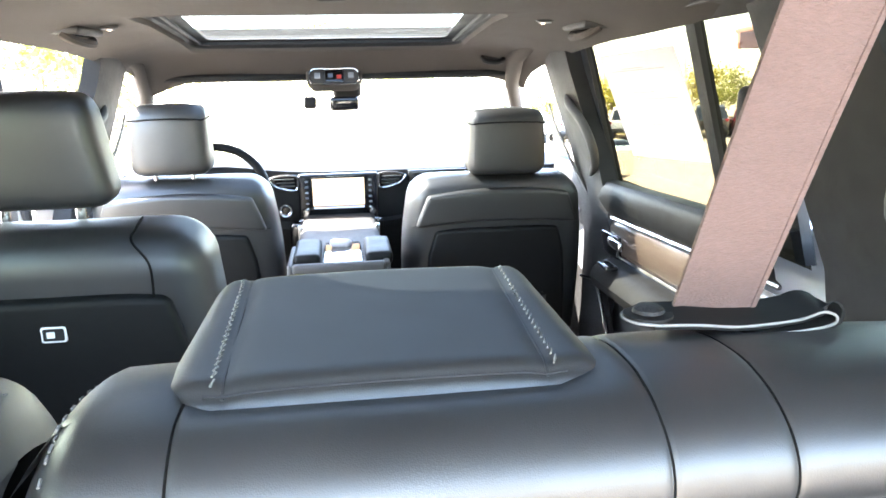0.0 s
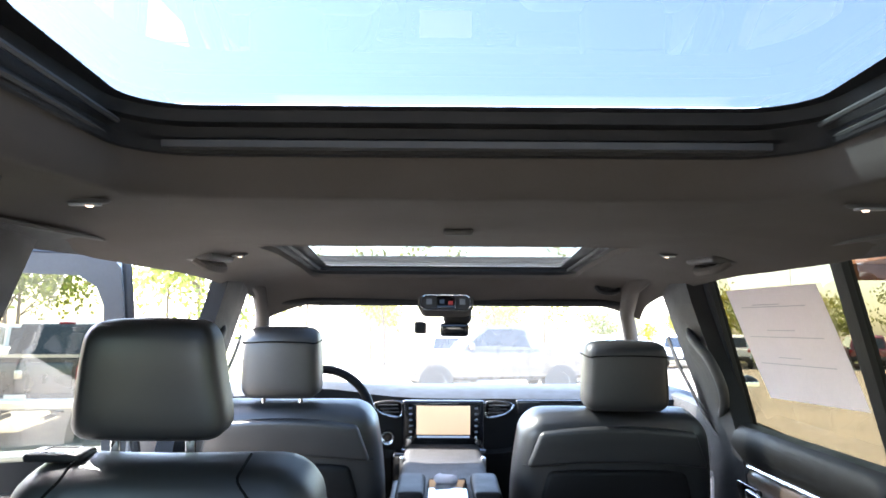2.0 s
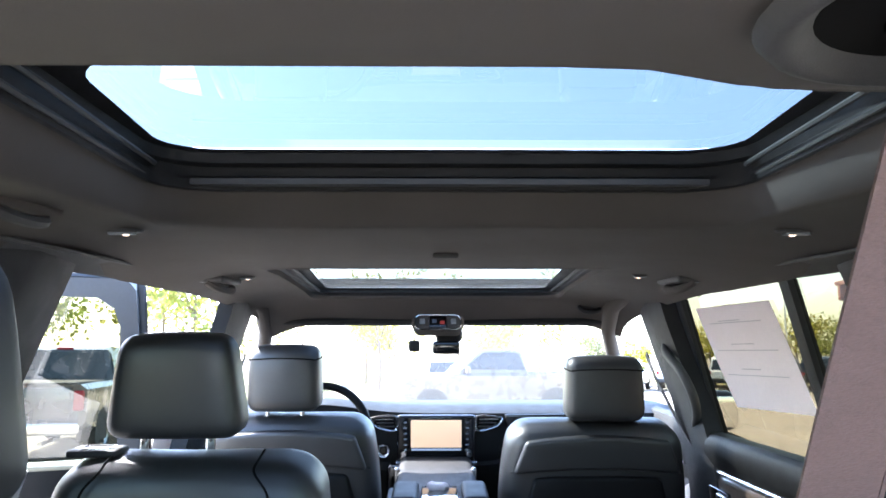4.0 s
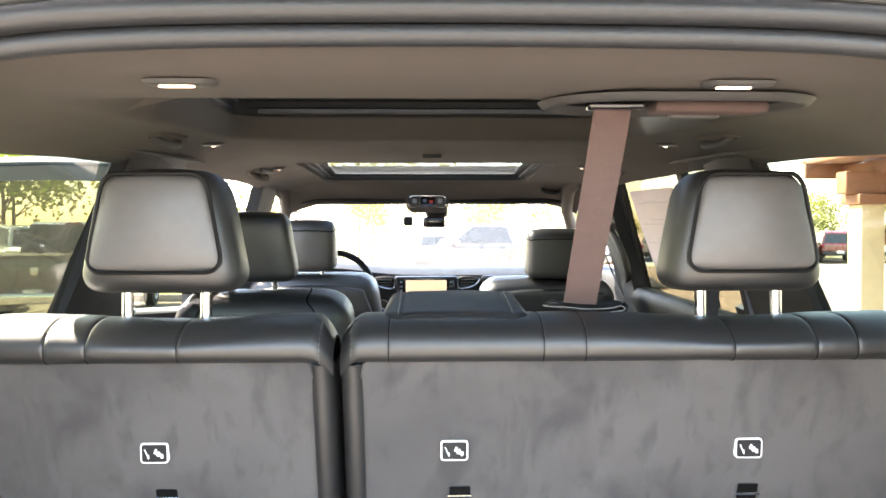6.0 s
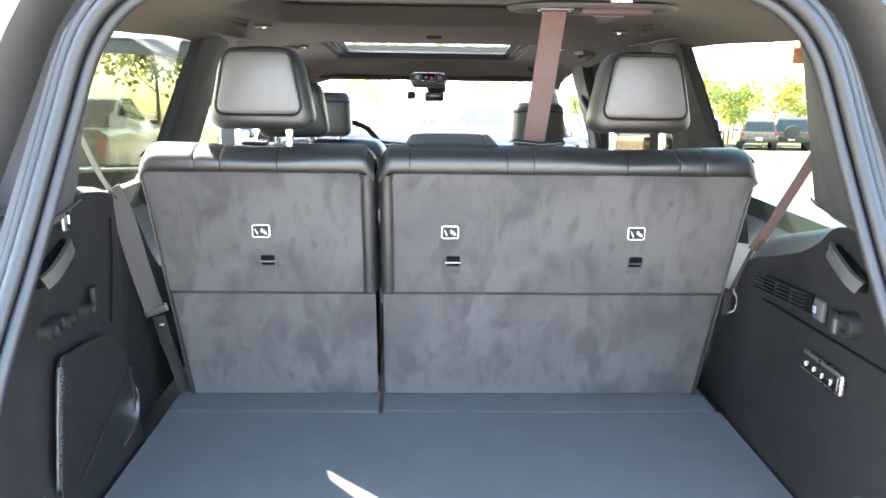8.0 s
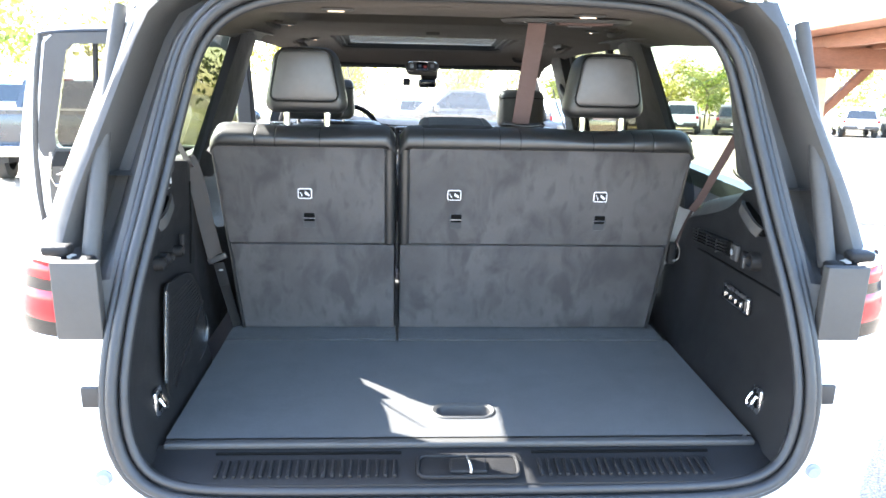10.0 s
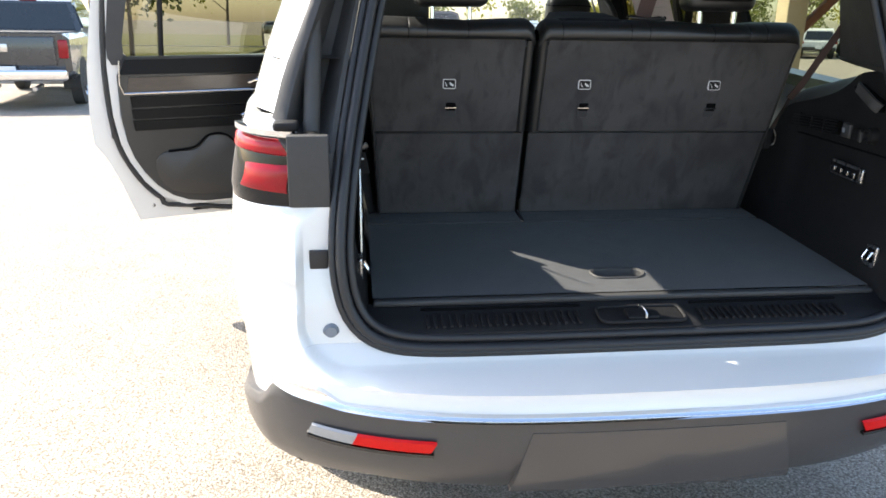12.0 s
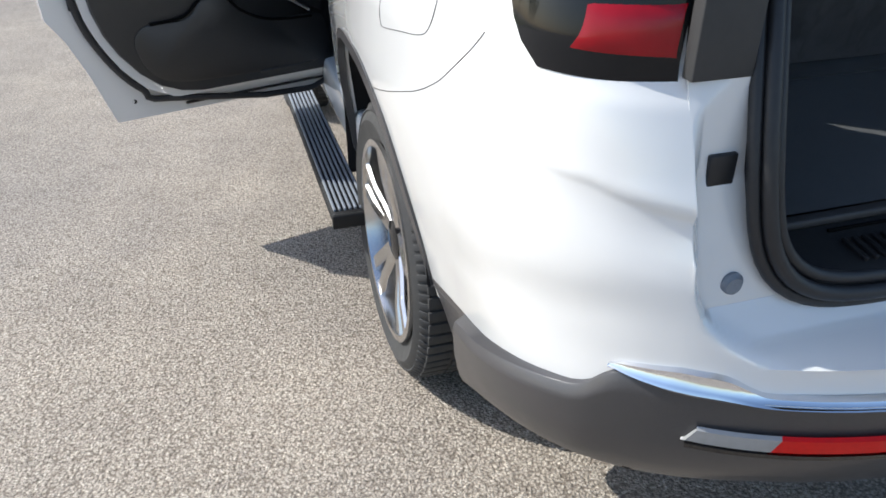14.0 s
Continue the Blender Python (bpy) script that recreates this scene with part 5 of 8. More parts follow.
part("reveal", g, HEADLINER, win, "headliner reveal", sharp=75)
rings = [rings[-1], roof_ring(-0.0425, 2.26, 3.083, 0.455, 0.46, 0.06, tilt(-0.012)), roof_ring(-0.0425, 2.265, 3.08, 0.445, 0.45, 0.06, tilt(-0.01)), roof_ring(-0.0425, 2.27, 3.08, 0.44, 0.445, 0.05, tilt(0.0)), roof_ring(-0.0425, 2.3, 3.07, 0.38, 0.415, 0.03, tilt(0.006))]
g = Geo()
for a, b in zip(rings, rings[1:]):
    ring_plate(g, a, b)
fr = part("window_frame", g, PLASTIC, win, "black frame", sharp=30)
for sgn in (-1, 1):
    part("track", Geo().tube([(-0.0425 + sgn * lerp(0.42, 0.437, i / 6), lerp(2.32, 3.04, i / 6), tilt(-0.008)(0, lerp(2.32, 3.04, i / 6))) for i in range(7)], 0.005, 6), GREYPLASTIC, fr)
part("pane", Geo().add(roof_ring(-0.0425, 2.25, 3.09, 0.42, 0.44, 0.05, tilt(0.012)), [tuple(range(92))]), SUNROOF, win, "tinted roof glass")


# ---- third row ----
def back_y(z):
    return lerp(0.785, 0.652, (z - 0.98) / 0.6)


def headrest(parent, c, w, h, d, lean=0.0, back_panel=True, mat=None, taper=0.12, panel_mat=None, soft=0.034, cap=False):
    """Cushion with a piped rear panel on two chrome posts."""
    m = Matrix.Translation(c) @ Matrix.Rotation(lean, 4, "X")

    def form(x, y, z, q):
        k = 1.02 - taper * 0.5 * (z + 1) / 2 - 0.04 * max(0.0, -z) ** 4
        return (q.x * k, q.y * (1 - 0.25 * max(0, z) ** 3) + 0.012 * x * x * (1 if y < 0 else 0), q.z + 0.006 * (1 - x * x) * (1 if z > 0 else 0))
    hr = part("headrest", Geo().rbox((0, 0, 0), (w, d, h), soft, 4, (6, 2, 5), form, m), mat or LEATHER, parent, "padded leather headrest")
    if back_panel:
        rim = [(a, -d / 2 - 0.001 + 0.012 * (a / (w / 2)) ** 2, b) for a, b in rrect(0, 0.012, w * 0.85, h * 0.80, 0.026, 6)]
        rim = [(a * (1 - taper * 0.5 * (b / (h / 2) + 1) / 2), y - 0.004, b) for a, y, b in rim]
        part("piping", Geo().tube([m @ Vector(p) for p in rim], 0.0032, 6, True), LEATHER_FINE, hr)
        def pad(x, y, z, q):
            k = (1 - 0.05 * z ** 4) * (1 - taper * 0.5 * (z + 1) / 2)
            return (q.x * k, q.y - (0.008 * (1 - x * x) * (1 - z * z) if y < 0 else 0) + 0.012 * (0.78 * x) ** 2, q.z * (1 - 0.05 * x ** 4))
        g = Geo().rbox((0, -d / 2 + 0.006, 0.012), (w * 0.83, 0.026, h * 0.78), 0.012, 3, (8, 1, 6), pad, m)
        part("rear_panel", g, panel_mat or LEATHER_FINE, hr, "smooth leather rear panel")
    if cap:
        rim = [m @ Vector((a * w / 2, -d / 2 - 0.003 + 0.012 * a * a * (1 - 0.1), h * 0.33 - 0.006 * a * a)) for a in [-0.93 + 1.86 * i / 12 for i in range(13)]]
        rim = [m @ Vector((-w / 2 * 0.985, d * 0.3, h * 0.33))] + rim + [m @ Vector((w / 2 * 0.985, d * 0.3, h * 0.33))]
        part("cap_seam", Geo().tube(smooth_path(rim, 3), 0.0022, 6), SHADE_SEAM_BLACK, hr)
    for sx in (-1, 1):
        p = part("headrest_post", Geo().tube([m @ Vector((sx * w * 0.24, 0.0, -h / 2 + 0.02)), m @ Vector((sx * w * 0.24, 0.0, -h / 2 - 0.075))], 0.0085, 14), CHROME, hr, "chrome post")
        part("post_collar", Geo().rbox(tuple(m @ Vector((sx * w * 0.24, 0.0, -h / 2 - 0.055))), (0.056, 0.04, 0.024), 0.011), PLASTIC, p)
    return hr


def third_row(x0, x1, seams, name, lab):
    cx = (x0 + x1) / 2
    w = x1 - x0
    seat = thing(name, (cx, 0.78, 0.975), lab, "car seat", "third-row seats")
    # carpeted back, upper and lower leaves
    for nm, z0, z1, off in (("back_panel", 1.284, 1.592, 0.0), ("lower_back_panel", 0.985, 1.274, 0.008)):
        rows = []
        for i in range(9):
            v = i / 8
            z = lerp(z0, z1, v)
            e = 0.012 if nm == "back_panel" else 0.03
            lean = 0.036 * (1 - (z - 0.985) / 0.6)
            inn = 0.03 if nm == "back_panel" else 0.004
            xa, xb = x0 + (0.004 + lean if x0 < -0.5 else inn), x1 - (0.004 + lean if x1 > 0.5 else inn)
            line = []
            ends = (0.0, 0.004, 0.009, 0.016, 0.024, 0.034)
            for t in [d / w for d in ends] + [lerp(0.05 / w, 1 - 0.05 / w, j / 10) for j in range(11)] + [1 - d / w for d in reversed(ends)]:
                r = min(t, 1 - t) * w
                soft = 0.004 * max(0.0, 1 - r / 0.012) ** 2
                zc = z
                if nm == "back_panel" and v > 0.85:
                    zc = z - 0.034 * (1 - math.sqrt(max(0.0, 1 - max(0.0, 1 - r / 0.034) ** 2))) * (v - 0.85) / 0.15
                line.append(Vector((lerp(xa, xb, t), back_y(z) + off + soft - 0.004 * math.sin(math.pi * v) * math.sin(math.pi * t), zc)))
            rows.append(line)
        part(nm, thick(rows, 0.02), SUEDE, seat, "scuffed grey carpeted seat back")
    # leather shell: roll over the top and sides
    prof = [(0.008, 1.579), (-0.006, 1.58), (-0.0145, 1.586), (-0.0185, 1.596), (-0.0175, 1.608), (-0.011, 1.619), (0.001, 1.6285), (0.018, 1.6355), (0.042, 1.639), (0.075, 1.637), (0.105, 1.628), (0.126, 1.61), (0.14, 1.57), (0.17, 1.4), (0.22, 1.15), (0.25, 1.0)]
    prof = [(p.x, p.y) for p in smooth_path([(a, b, 0) for a, b in prof], 3)]
    xsamp = sorted(set([round(x0 + 0.006 * k, 4) for k in range(0, 6)] + [round(x1 - 0.006 * k, 4) for k in range(0, 6)] + [round(lerp(x0 + 0.03, x1 - 0.03, i / 40), 4) for i in range(41)] + [round(sx + d, 4) for sx in seams for d in (-0.012, -0.006, -0.003, -0.0015, 0, 0.0015, 0.003, 0.006, 0.012)]))
    def roll(x, dy, z):
        r = min(x - x0, x1 - x)
        drop = 0.03 * max(0.0, 1 - r / 0.035) ** 2
        dip = sum(0.0012 * math.exp(-((x - sx) / 0.0018) ** 2) + 0.0005 * math.exp(-((x - sx) / 0.007) ** 2) for sx in seams)
        low = 0.008 * math.exp(-((x - (-0.41 if x1 < 0 else 0.41)) / 0.12) ** 2)
        pocket = 0.012 * max(0.0, min(1.0, (0.106 - abs(x - 0.006)) / 0.018)) * max(0.0, min(1.0, (dy - 0.016) / 0.03)) if x0 < 0 < x1 else 0.0
        zz = z - pocket - (drop + dip) * (1 if z > 1.585 else 0.3) - low * smooth01((z - 1.59) / 0.035)
        return Vector((x, back_y(1.585) + dy + (drop * 0.7 + dip * 0.8) * (1 if dy < 0.03 else -1), zz))
    rows = [[roll(x, dy, z) for x in xsamp] for dy, z in prof]
    shell = part("leather_top", Geo().grid(rows), LEATHER, seat, "rolled black leather top with sewn seams", sharp=80)
    for sx in seams:
        part("seam", Geo().tube([roll(sx, dy, z) for dy, z in prof[:30]], 0.0008, 5), SHADE_SEAM_BLACK, shell)
    for xe, kk in ((x0 + 0.017, 1), (x1 - 0.017, -1)):
        g = Geo()
        line = [roll(xe, dy, z) + Vector((0, -0.0006, 0.0008)) for dy, z in prof[2:30]]
        run = 0.0
        for p, q in zip(line, line[1:]):
            run += (q - p).length
            if run > 0.0058:
                run = 0.0
                g.tube([p, p + (q - p).normalized() * 0.0042], 0.0007, 5)
        part("stitching", g, THREAD, shell, "pale stitching")
    # leather sides
    for sx, k in ((x0, 1), (x1, -1)):
        rows = []
        for i in range(10):
            z = lerp(0.985 if abs(sx) > 0.5 else 1.281, 1.585, i / 9)
            b = back_y(z)
            lean = 0.036 * (1 - (z - 0.985) / 0.6) if abs(sx) > 0.5 else 0.0
            q = [(0.075, 0.012), (0.04, 0.009), (0.031, 0.003), (0.0275, -0.003), (0.02, -0.0065), (0.012, -0.0055), (0.005, 0.0), (0.001, 0.012), (-0.002, 0.03), (-0.002, 0.1), (0.01, 0.15)]
            if abs(sx) > 0.5:
                q = [(0.008, 0.008), (0.005, -0.001), (0.002, -0.002), (0.0, 0.004)] + q[-3:]
            rows.append([Vector((sx + k * (a + lean), b + dy, z - (0.01 if i == 9 else 0))) for a, dy in q])
        part("side_bolster", Geo().grid(rows), LEATHER, seat)
    # seat base in front
    part("cushion", Geo().rbox((cx, 1.16, 0.98), (w - 0.02, 0.5, 0.18), 0.06, 4, (4, 4, 1)), LEATHER, seat)
    return seat


SEAMS_L, SEAMS_R = (-0.564, -0.508, -0.384), (-0.093, 0.123, 0.182, 0.391, 0.508, 0.565)
left = third_row(-0.69, -0.172, SEAMS_L, "narrow_bench", "narrow black leather rear seat with grey carpeted back")
right = third_row(-0.162, 0.69, SEAMS_R, "rear_bench", "wide black leather rear bench with grey carpeted back")
for seat, cx in ((left, -0.428), (right, 0.434)):
    headrest(seat, (cx, 0.742, 1.755), 0.242, 0.177, 0.115, lean=-0.10, panel_mat=PALE_LEATHER, taper=0.6)
for seat, lx in ((left, -0.433), (right, 0.0), (right, 0.433)):
    y = back_y(1.441) - 0.0085
    lab = part("seat_label", Geo().prism(rrect(lx, 1.441, 0.04, 0.03, 0.005, 4), y, y + 0.006, 1), LABEL, seat, "white printed anchor label")
    part("label_field", Geo().prism(rrect(lx, 1.441, 0.0355, 0.0255, 0.003, 4), y - 0.001, y + 0.001, 1), PLASTIC, lab)
    for k, (a, b, c2, d) in enumerate(((-0.011, 0.0, 0.0012, 0.013), (-0.008, -0.005, 0.0015, 0.006), (0.001, 0.003, 0.003, 0.007), (0.006, -0.001, 0.006, 0.006), (0.011, -0.004, 0.004, 0.006))):
        part("label_mark", Geo().box((lx + a, y - 0.0015, 1.441 + b), (c2, 0.001, d), Matrix.Translation((lx + a, 0, 1.441)) @ Matrix.Rotation(0.4 * (k % 3 - 1), 4, "Y") @ Matrix.Translation((-lx - a, 0, -1.441))), LABEL, lab)
    z = 1.352
    y = back_y(z)
    ly = (1.385 - z) * 0.222
    tip = Matrix.Translation((0, y - 0.006, z)) @ Matrix.Rotation(radians(12.5), 4, "X") @ Matrix.Translation((0, 0, -z))
    # no real recess: a darker plate and a near-black one paint its shade
    well = part("anchor_well", Geo().prism(rrect(lx + 0.008, z + 0.004, 0.035, 0.05, 0.005, 4), 0.002, 0.008, 1, 0.001).turned(tip), CARPET, seat, "child-seat anchor, its recess shade painted on flat plates")
    part("anchor_slot", Geo().prism(rrect(lx + 0.009, z + 0.015, 0.031, 0.026, 0.003, 4), 0.001, 0.006, 1, 0.0005).turned(tip), SHADE_SEAM_BLACK, well)
    part("anchor_bar", Geo().tube([(lx - 0.01, y - 0.009, z + 0.012), (lx + 0.026, y - 0.009, z + 0.012)], 0.0028, 8), CHROME, well)
# fold-flat centre headrest lying on the bench
PAD = Matrix.Translation((0.003, 0.764, 1.646)) @ Matrix.Rotation(radians(5), 4, "X")
PW, PD = 0.118, 0.084


def pad_top(x, y):
    """Height of the cushion: flat top, rolled edges, sewn seams."""
    w = PW - 0.012 * (y / PD + 1) / 2
    dx, dy, r = w - abs(x), PD - abs(y), 0.022
    d = r - math.hypot(r - dx, r - dy) if dx < r and dy < r else min(dx, dy)
    e = max(0.0, r - max(0.0, d))
    drop = 0.03 * (1 - math.sqrt(max(0.0, 1 - (e / r) ** 2)))
    dips = sum(0.0014 * math.exp(-((x - s) / 0.0016) ** 2) + 0.0012 * math.exp(-((x - s) / 0.007) ** 2) for s in (-0.079, 0.078))
    dips += 0.0012 * math.exp(-((y + PD - 0.011) / 0.0016) ** 2)
    return 0.003 * (1 - (x / PW) ** 2) - drop - dips


def pad_point(s, t):
    y = PD * t
    x = (PW - 0.012 * (t + 1) / 2) * s
    if abs(s) > 0.77 and abs(t) > 0.69:
        k = 1 - 0.29 * ((abs(s) - 0.77) / 0.23) * ((abs(t) - 0.69) / 0.31)
        x, y = x * (1 - (1 - k) * 0.23), y * (1 - (1 - k) * 0.31)
    return x, y


axis = [math.sin(math.pi / 2 * (-1 + i / 34)) for i in range(69)]
rows = []
for t in axis:
    line = []
    for s in axis:
        x, y = pad_point(s, t)
        line.append(PAD @ Vector((x, y, pad_top(x, y))))
    rows.append(line)
g = Geo().grid(rows)
rim = [rows[0][i] for i in range(69)] + [rows[i][-1] for i in range(1, 69)] + [rows[-1][i] for i in range(67, -1, -1)] + [rows[i][0] for i in range(67, 0, -1)]
mid = sum(rim, Vector()) / len(rim)
ring_plate(g, rim, [mid + (p - mid) * 0.97 + Vector((0, 0, -0.006)) for p in rim])
ring_plate(g, [mid + (p - mid) * 0.97 + Vector((0, 0, -0.006)) for p in rim], [mid + (p - mid) * 0.9 + Vector((0, 0, -0.03)) for p in rim])
fold = part("folded_headrest", g, LEATHER, right, "padded centre headrest folded flat", sharp=75)
for sx, xs in ((-1, -0.079), (1, 0.078)):
    path = [PAD @ Vector((xs, y, pad_top(xs, y) + 0.0004)) for y in [-0.074 + 0.148 * i / 40 for i in range(41)]]
    part("stitch_seam", Geo().tube(path, 0.0009, 5), RUBBER, fold)
    g = Geo()
    for i in range(22):
        y = -0.070 + 0.0062 * i
        x = xs + sx * 0.0048
        a, b = Vector((x - 0.0008, y, 0)), Vector((x + 0.0008, y + 0.0046, 0))
        a.z, b.z = pad_top(a.x, a.y) + 0.0006, pad_top(b.x, b.y) + 0.0006
        g.tube([PAD @ a, PAD @ a.lerp(b, 0.5) + Vector((0, 0, 0.0005)), PAD @ b], 0.0007, 5)
    part("stitching", g, THREAD, fold, "pale double stitching")
part("edge_seam", Geo().tube([PAD @ Vector((x, -PD + 0.011, pad_top(x, -PD + 0.011) + 0.0003)) for x in [-0.088 + 0.176 * i / 30 for i in range(31)]], 0.0009, 5), RUBBER, fold)
# pull strap on the bench top
strap = thing("pull_strap", (0.2, 0.75, 1.632), "black leather pull strap looped on the bench top", "strap")
path = smooth_path([(0.152, 0.737, 1.6450), (0.175, 0.735, 1.6445), (0.2, 0.735, 1.642), (0.235, 0.738, 1.6425), (0.252, 0.74, 1.6455), (0.259, 0.738, 1.6425), (0.25, 0.735, 1.6385), (0.2, 0.73, 1.637)], 5)
part("strap_band", Geo().sweep(path, [(-0.0016, -0.014), (0.0016, -0.014), (0.0016, 0.014), (-0.0016, 0.014)], up=(0, 1, 0.15)), LEATHER_FINE, strap)
part("strap_end", Geo().lathe([(0, 0.0016), (0.0138, 0.0016), (0.014, 0), (0.0138, -0.0016), (0, -0.0016)], 28, 2, (0.152, 0.737, 1.645)), LEATHER_FINE, strap)
part("strap_edge", Geo().tube([Vector((0.152 - 0.0145 * math.sin(a), 0.737 - 0.0145 * math.cos(a), 1.6445)) for a in [math.pi * (1 - i / 12) for i in range(12)]] + [p + Vector((0, -0.0145, -0.001)) for p in path], 0.0009, 5), CUTEDGE, strap, "pale cut edge")
part("strap_button", Geo().lathe([(0, 0.004), (0.006, 0.0038), (0.0085, 0.002), (0.009, 0.0)], 20, 2, (0.152, 0.737, 1.6475)), PLASTIC, strap)

# ---- belts ----
def belt(name, pts, width, mat, lab, across):
    b = thing(name, pts[-1], lab, "seat belt", "seat belts")
    w = width / 2
    path = smooth_path(pts, 6)
    web = part("webbing", Geo().sweep(path, [(-w, -0.0008), (w, -0.0008), (w, 0.0008), (-w, 0.0008)], up=across), mat, b)
    for e in (-1, 1):
        part("woven_edge", Geo().sweep(path, [(e * w - 0.0015, -0.0014), (e * w + 0.0015, -0.0014), (e * w + 0.0015, 0.0014), (e * w - 0.0015, 0.0014)], up=across), mat, b)
    return b


cb = belt("centre_belt", [(0.209, 0.61, 1.95), (0.205, 0.655, 1.85), (0.2, 0.702, 1.745), (0.192, 0.762, 1.6)], 0.047, BELTPLUM, "taut plum-brown webbing from ceiling slot to bench", (0, -1, 0.4))
BZ = 1.933
slot = thing("belt_slot", (0.28, 0.596, BZ), "oval headliner bezel of the ceiling belt", "belt bezel")
ovals = [(0.35, 0.215, 0.0), (0.338, 0.203, -0.007), (0.325, 0.19, -0.009), (0.31, 0.172, -0.005), (0.29, 0.15, 0.004)]
oval = lambda w, h, dz: [(a, b, BZ + dz - 0.004 * (b - 0.596)) for a, b in rrect(0.28, 0.596, w, h, min(w, h) * 0.49, 10)]
g = Geo()
for a, b in zip(ovals, ovals[1:]):
    ring_plate(g, oval(*a), oval(*b))
part("bezel", g, GREYPLASTIC, slot, "charcoal oval rim", sharp=60)
# the headliner has no hole: a near-black disc paints the well's shade
part("well", Geo().prism([(a, b) for a, b, _ in oval(0.3, 0.16, 0)], BZ + 0.002, BZ + 0.006, 2), SHADE_SEAM_BLACK, slot)
part("slot_mouth", Geo().rbox((0.209, 0.612, BZ - 0.002), (0.075, 0.03, 0.012), 0.005), GLOSS, slot)
part("stowed_tongue", Geo().rbox((0.335, 0.62, BZ - 0.004), (0.15, 0.05, 0.016), 0.007), BELTPLUM, slot, "stowed belt tongue")
part("tongue_clip", Geo().rbox((0.33, 0.655, BZ - 0.01), (0.07, 0.014, 0.012), 0.005), GREYPLASTIC, slot)
for s in (-1, 1):
    if s < 0:
        pts = [(-0.75, 0.638, 1.54), (-0.742, 0.645, 1.52), (-0.732, 0.668, 1.45), (-0.728, 0.7, 1.36), (-0.722, 0.735, 1.27), (-0.718, 0.752, 1.225)]
        b = belt("side_belt", pts, 0.042, BELT, "dark grey belt hanging along the cargo trim", (0.6, -1, 0))
        part("upper_webbing", Geo().sweep(smooth_path([(-0.79, 0.59, 1.69), (-0.768, 0.622, 1.59), (-0.75, 0.638, 1.54), (-0.742, 0.645, 1.52)], 5), [(-0.019, -0.0008), (0.019, -0.0008), (0.019, 0.0008), (-0.019, 0.0008)], up=(0.54, 0.5, 0.25)), BELT, b)
        tongue = part("buckle_tongue", Geo().rbox((-0.713, 0.752, 1.222), (0.062, 0.012, 0.02), 0.005, m=Matrix.Translation((-0.713, 0.752, 1.222)) @ Matrix.Rotation(-0.38, 4, "Y") @ Matrix.Translation((0.713, -0.752, -1.222))), SATIN, b, "grey steel buckle tongue")
        part("tongue_plate", Geo().rbox((-0.703, 0.756, 1.17), (0.032, 0.004, 0.075), 0.002, m=Matrix.Translation((-0.703, 0.756, 1.17)) @ Matrix.Rotation(-0.2, 4, "Y") @ Matrix.Translation((0.703, -0.756, -1.17))), PLASTIC, tongue)
        part("tongue_catch", Geo().rbox((-0.705, 0.7525, 1.185), (0.014, 0.003, 0.006), 0.0015, 1), STEEL, tongue)
        part("lower_webbing", Geo().sweep(smooth_path([(-0.7, 0.765, 1.14), (-0.69, 0.785, 1.07), (-0.675, 0.8, 0.985)], 5), [(-0.014, -0.0008), (0.014, -0.0008), (0.014, 0.0008), (-0.014, 0.0008)], up=(0.5, -1, 0)), PLASTIC, b)
    else:
        top = [Vector(p) for p in ((0.80, 0.56, 1.72), (0.785, 0.6, 1.63), (0.765, 0.66, 1.52), (0.752, 0.705, 1.44), (0.738, 0.735, 1.39))]
        b = belt("side_belt", top, 0.02, BELTPLUM, "brown belt slanting across the quarter window", (-0.2, -1, 0))
        part("belt_tail", Geo().sweep(smooth_path([(0.738, 0.735, 1.39), (0.722, 0.735, 1.35), (0.708, 0.76, 1.28)], 4), [(-0.006, -0.001), (0.006, -0.001), (0.006, 0.001), (-0.006, 0.001)], up=(-1, -0.2, 0)), BELTPLUM, b)
        buckle = part("buckle", Geo().rbox((0.695, 0.755, 1.25), (0.026, 0.026, 0.07), 0.008), PLASTIC, b)
        part("buckle_tongue", Geo().tube(smooth_path([(0.705, 0.742, 1.285), (0.716, 0.738, 1.262), (0.712, 0.738, 1.236), (0.698, 0.74, 1.228)], 4), 0.003, 8), SATIN, buckle, "steel buckle tongue")
b = belt("door_belt", [(0.796, 1.735, 1.70), (0.795, 1.735, 1.5), (0.792, 1.735, 1.36), (0.792, 1.735, 1.0)], 0.042, BELT, "dark belt hanging beside the rear door", (0.3, -1, 0))
part("belt_guide", Geo().rbox((0.806, 1.742, 1.68), (0.085, 0.04, 0.11), 0.018, 4), PLASTIC, b, "black belt guide shroud")
part("buckle_tongue", Geo().rbox((0.785, 1.728, 1.362), (0.05, 0.012, 0.03), 0.005), STEEL, b)

# ---- second and first row seats ----
def back_form(bulge, taper):
    def form(x, y, z, q):
        k = 1 - taper * max(0.0, z) ** 2 + 0.03 * (1 - z * z)
        yy = q.y + bulge * x * x * (1 if y > 0 else 0.3)
        return (q.x * k, yy, q.z - 0.02 * abs(x) ** 3 * max(0, z))
    return form


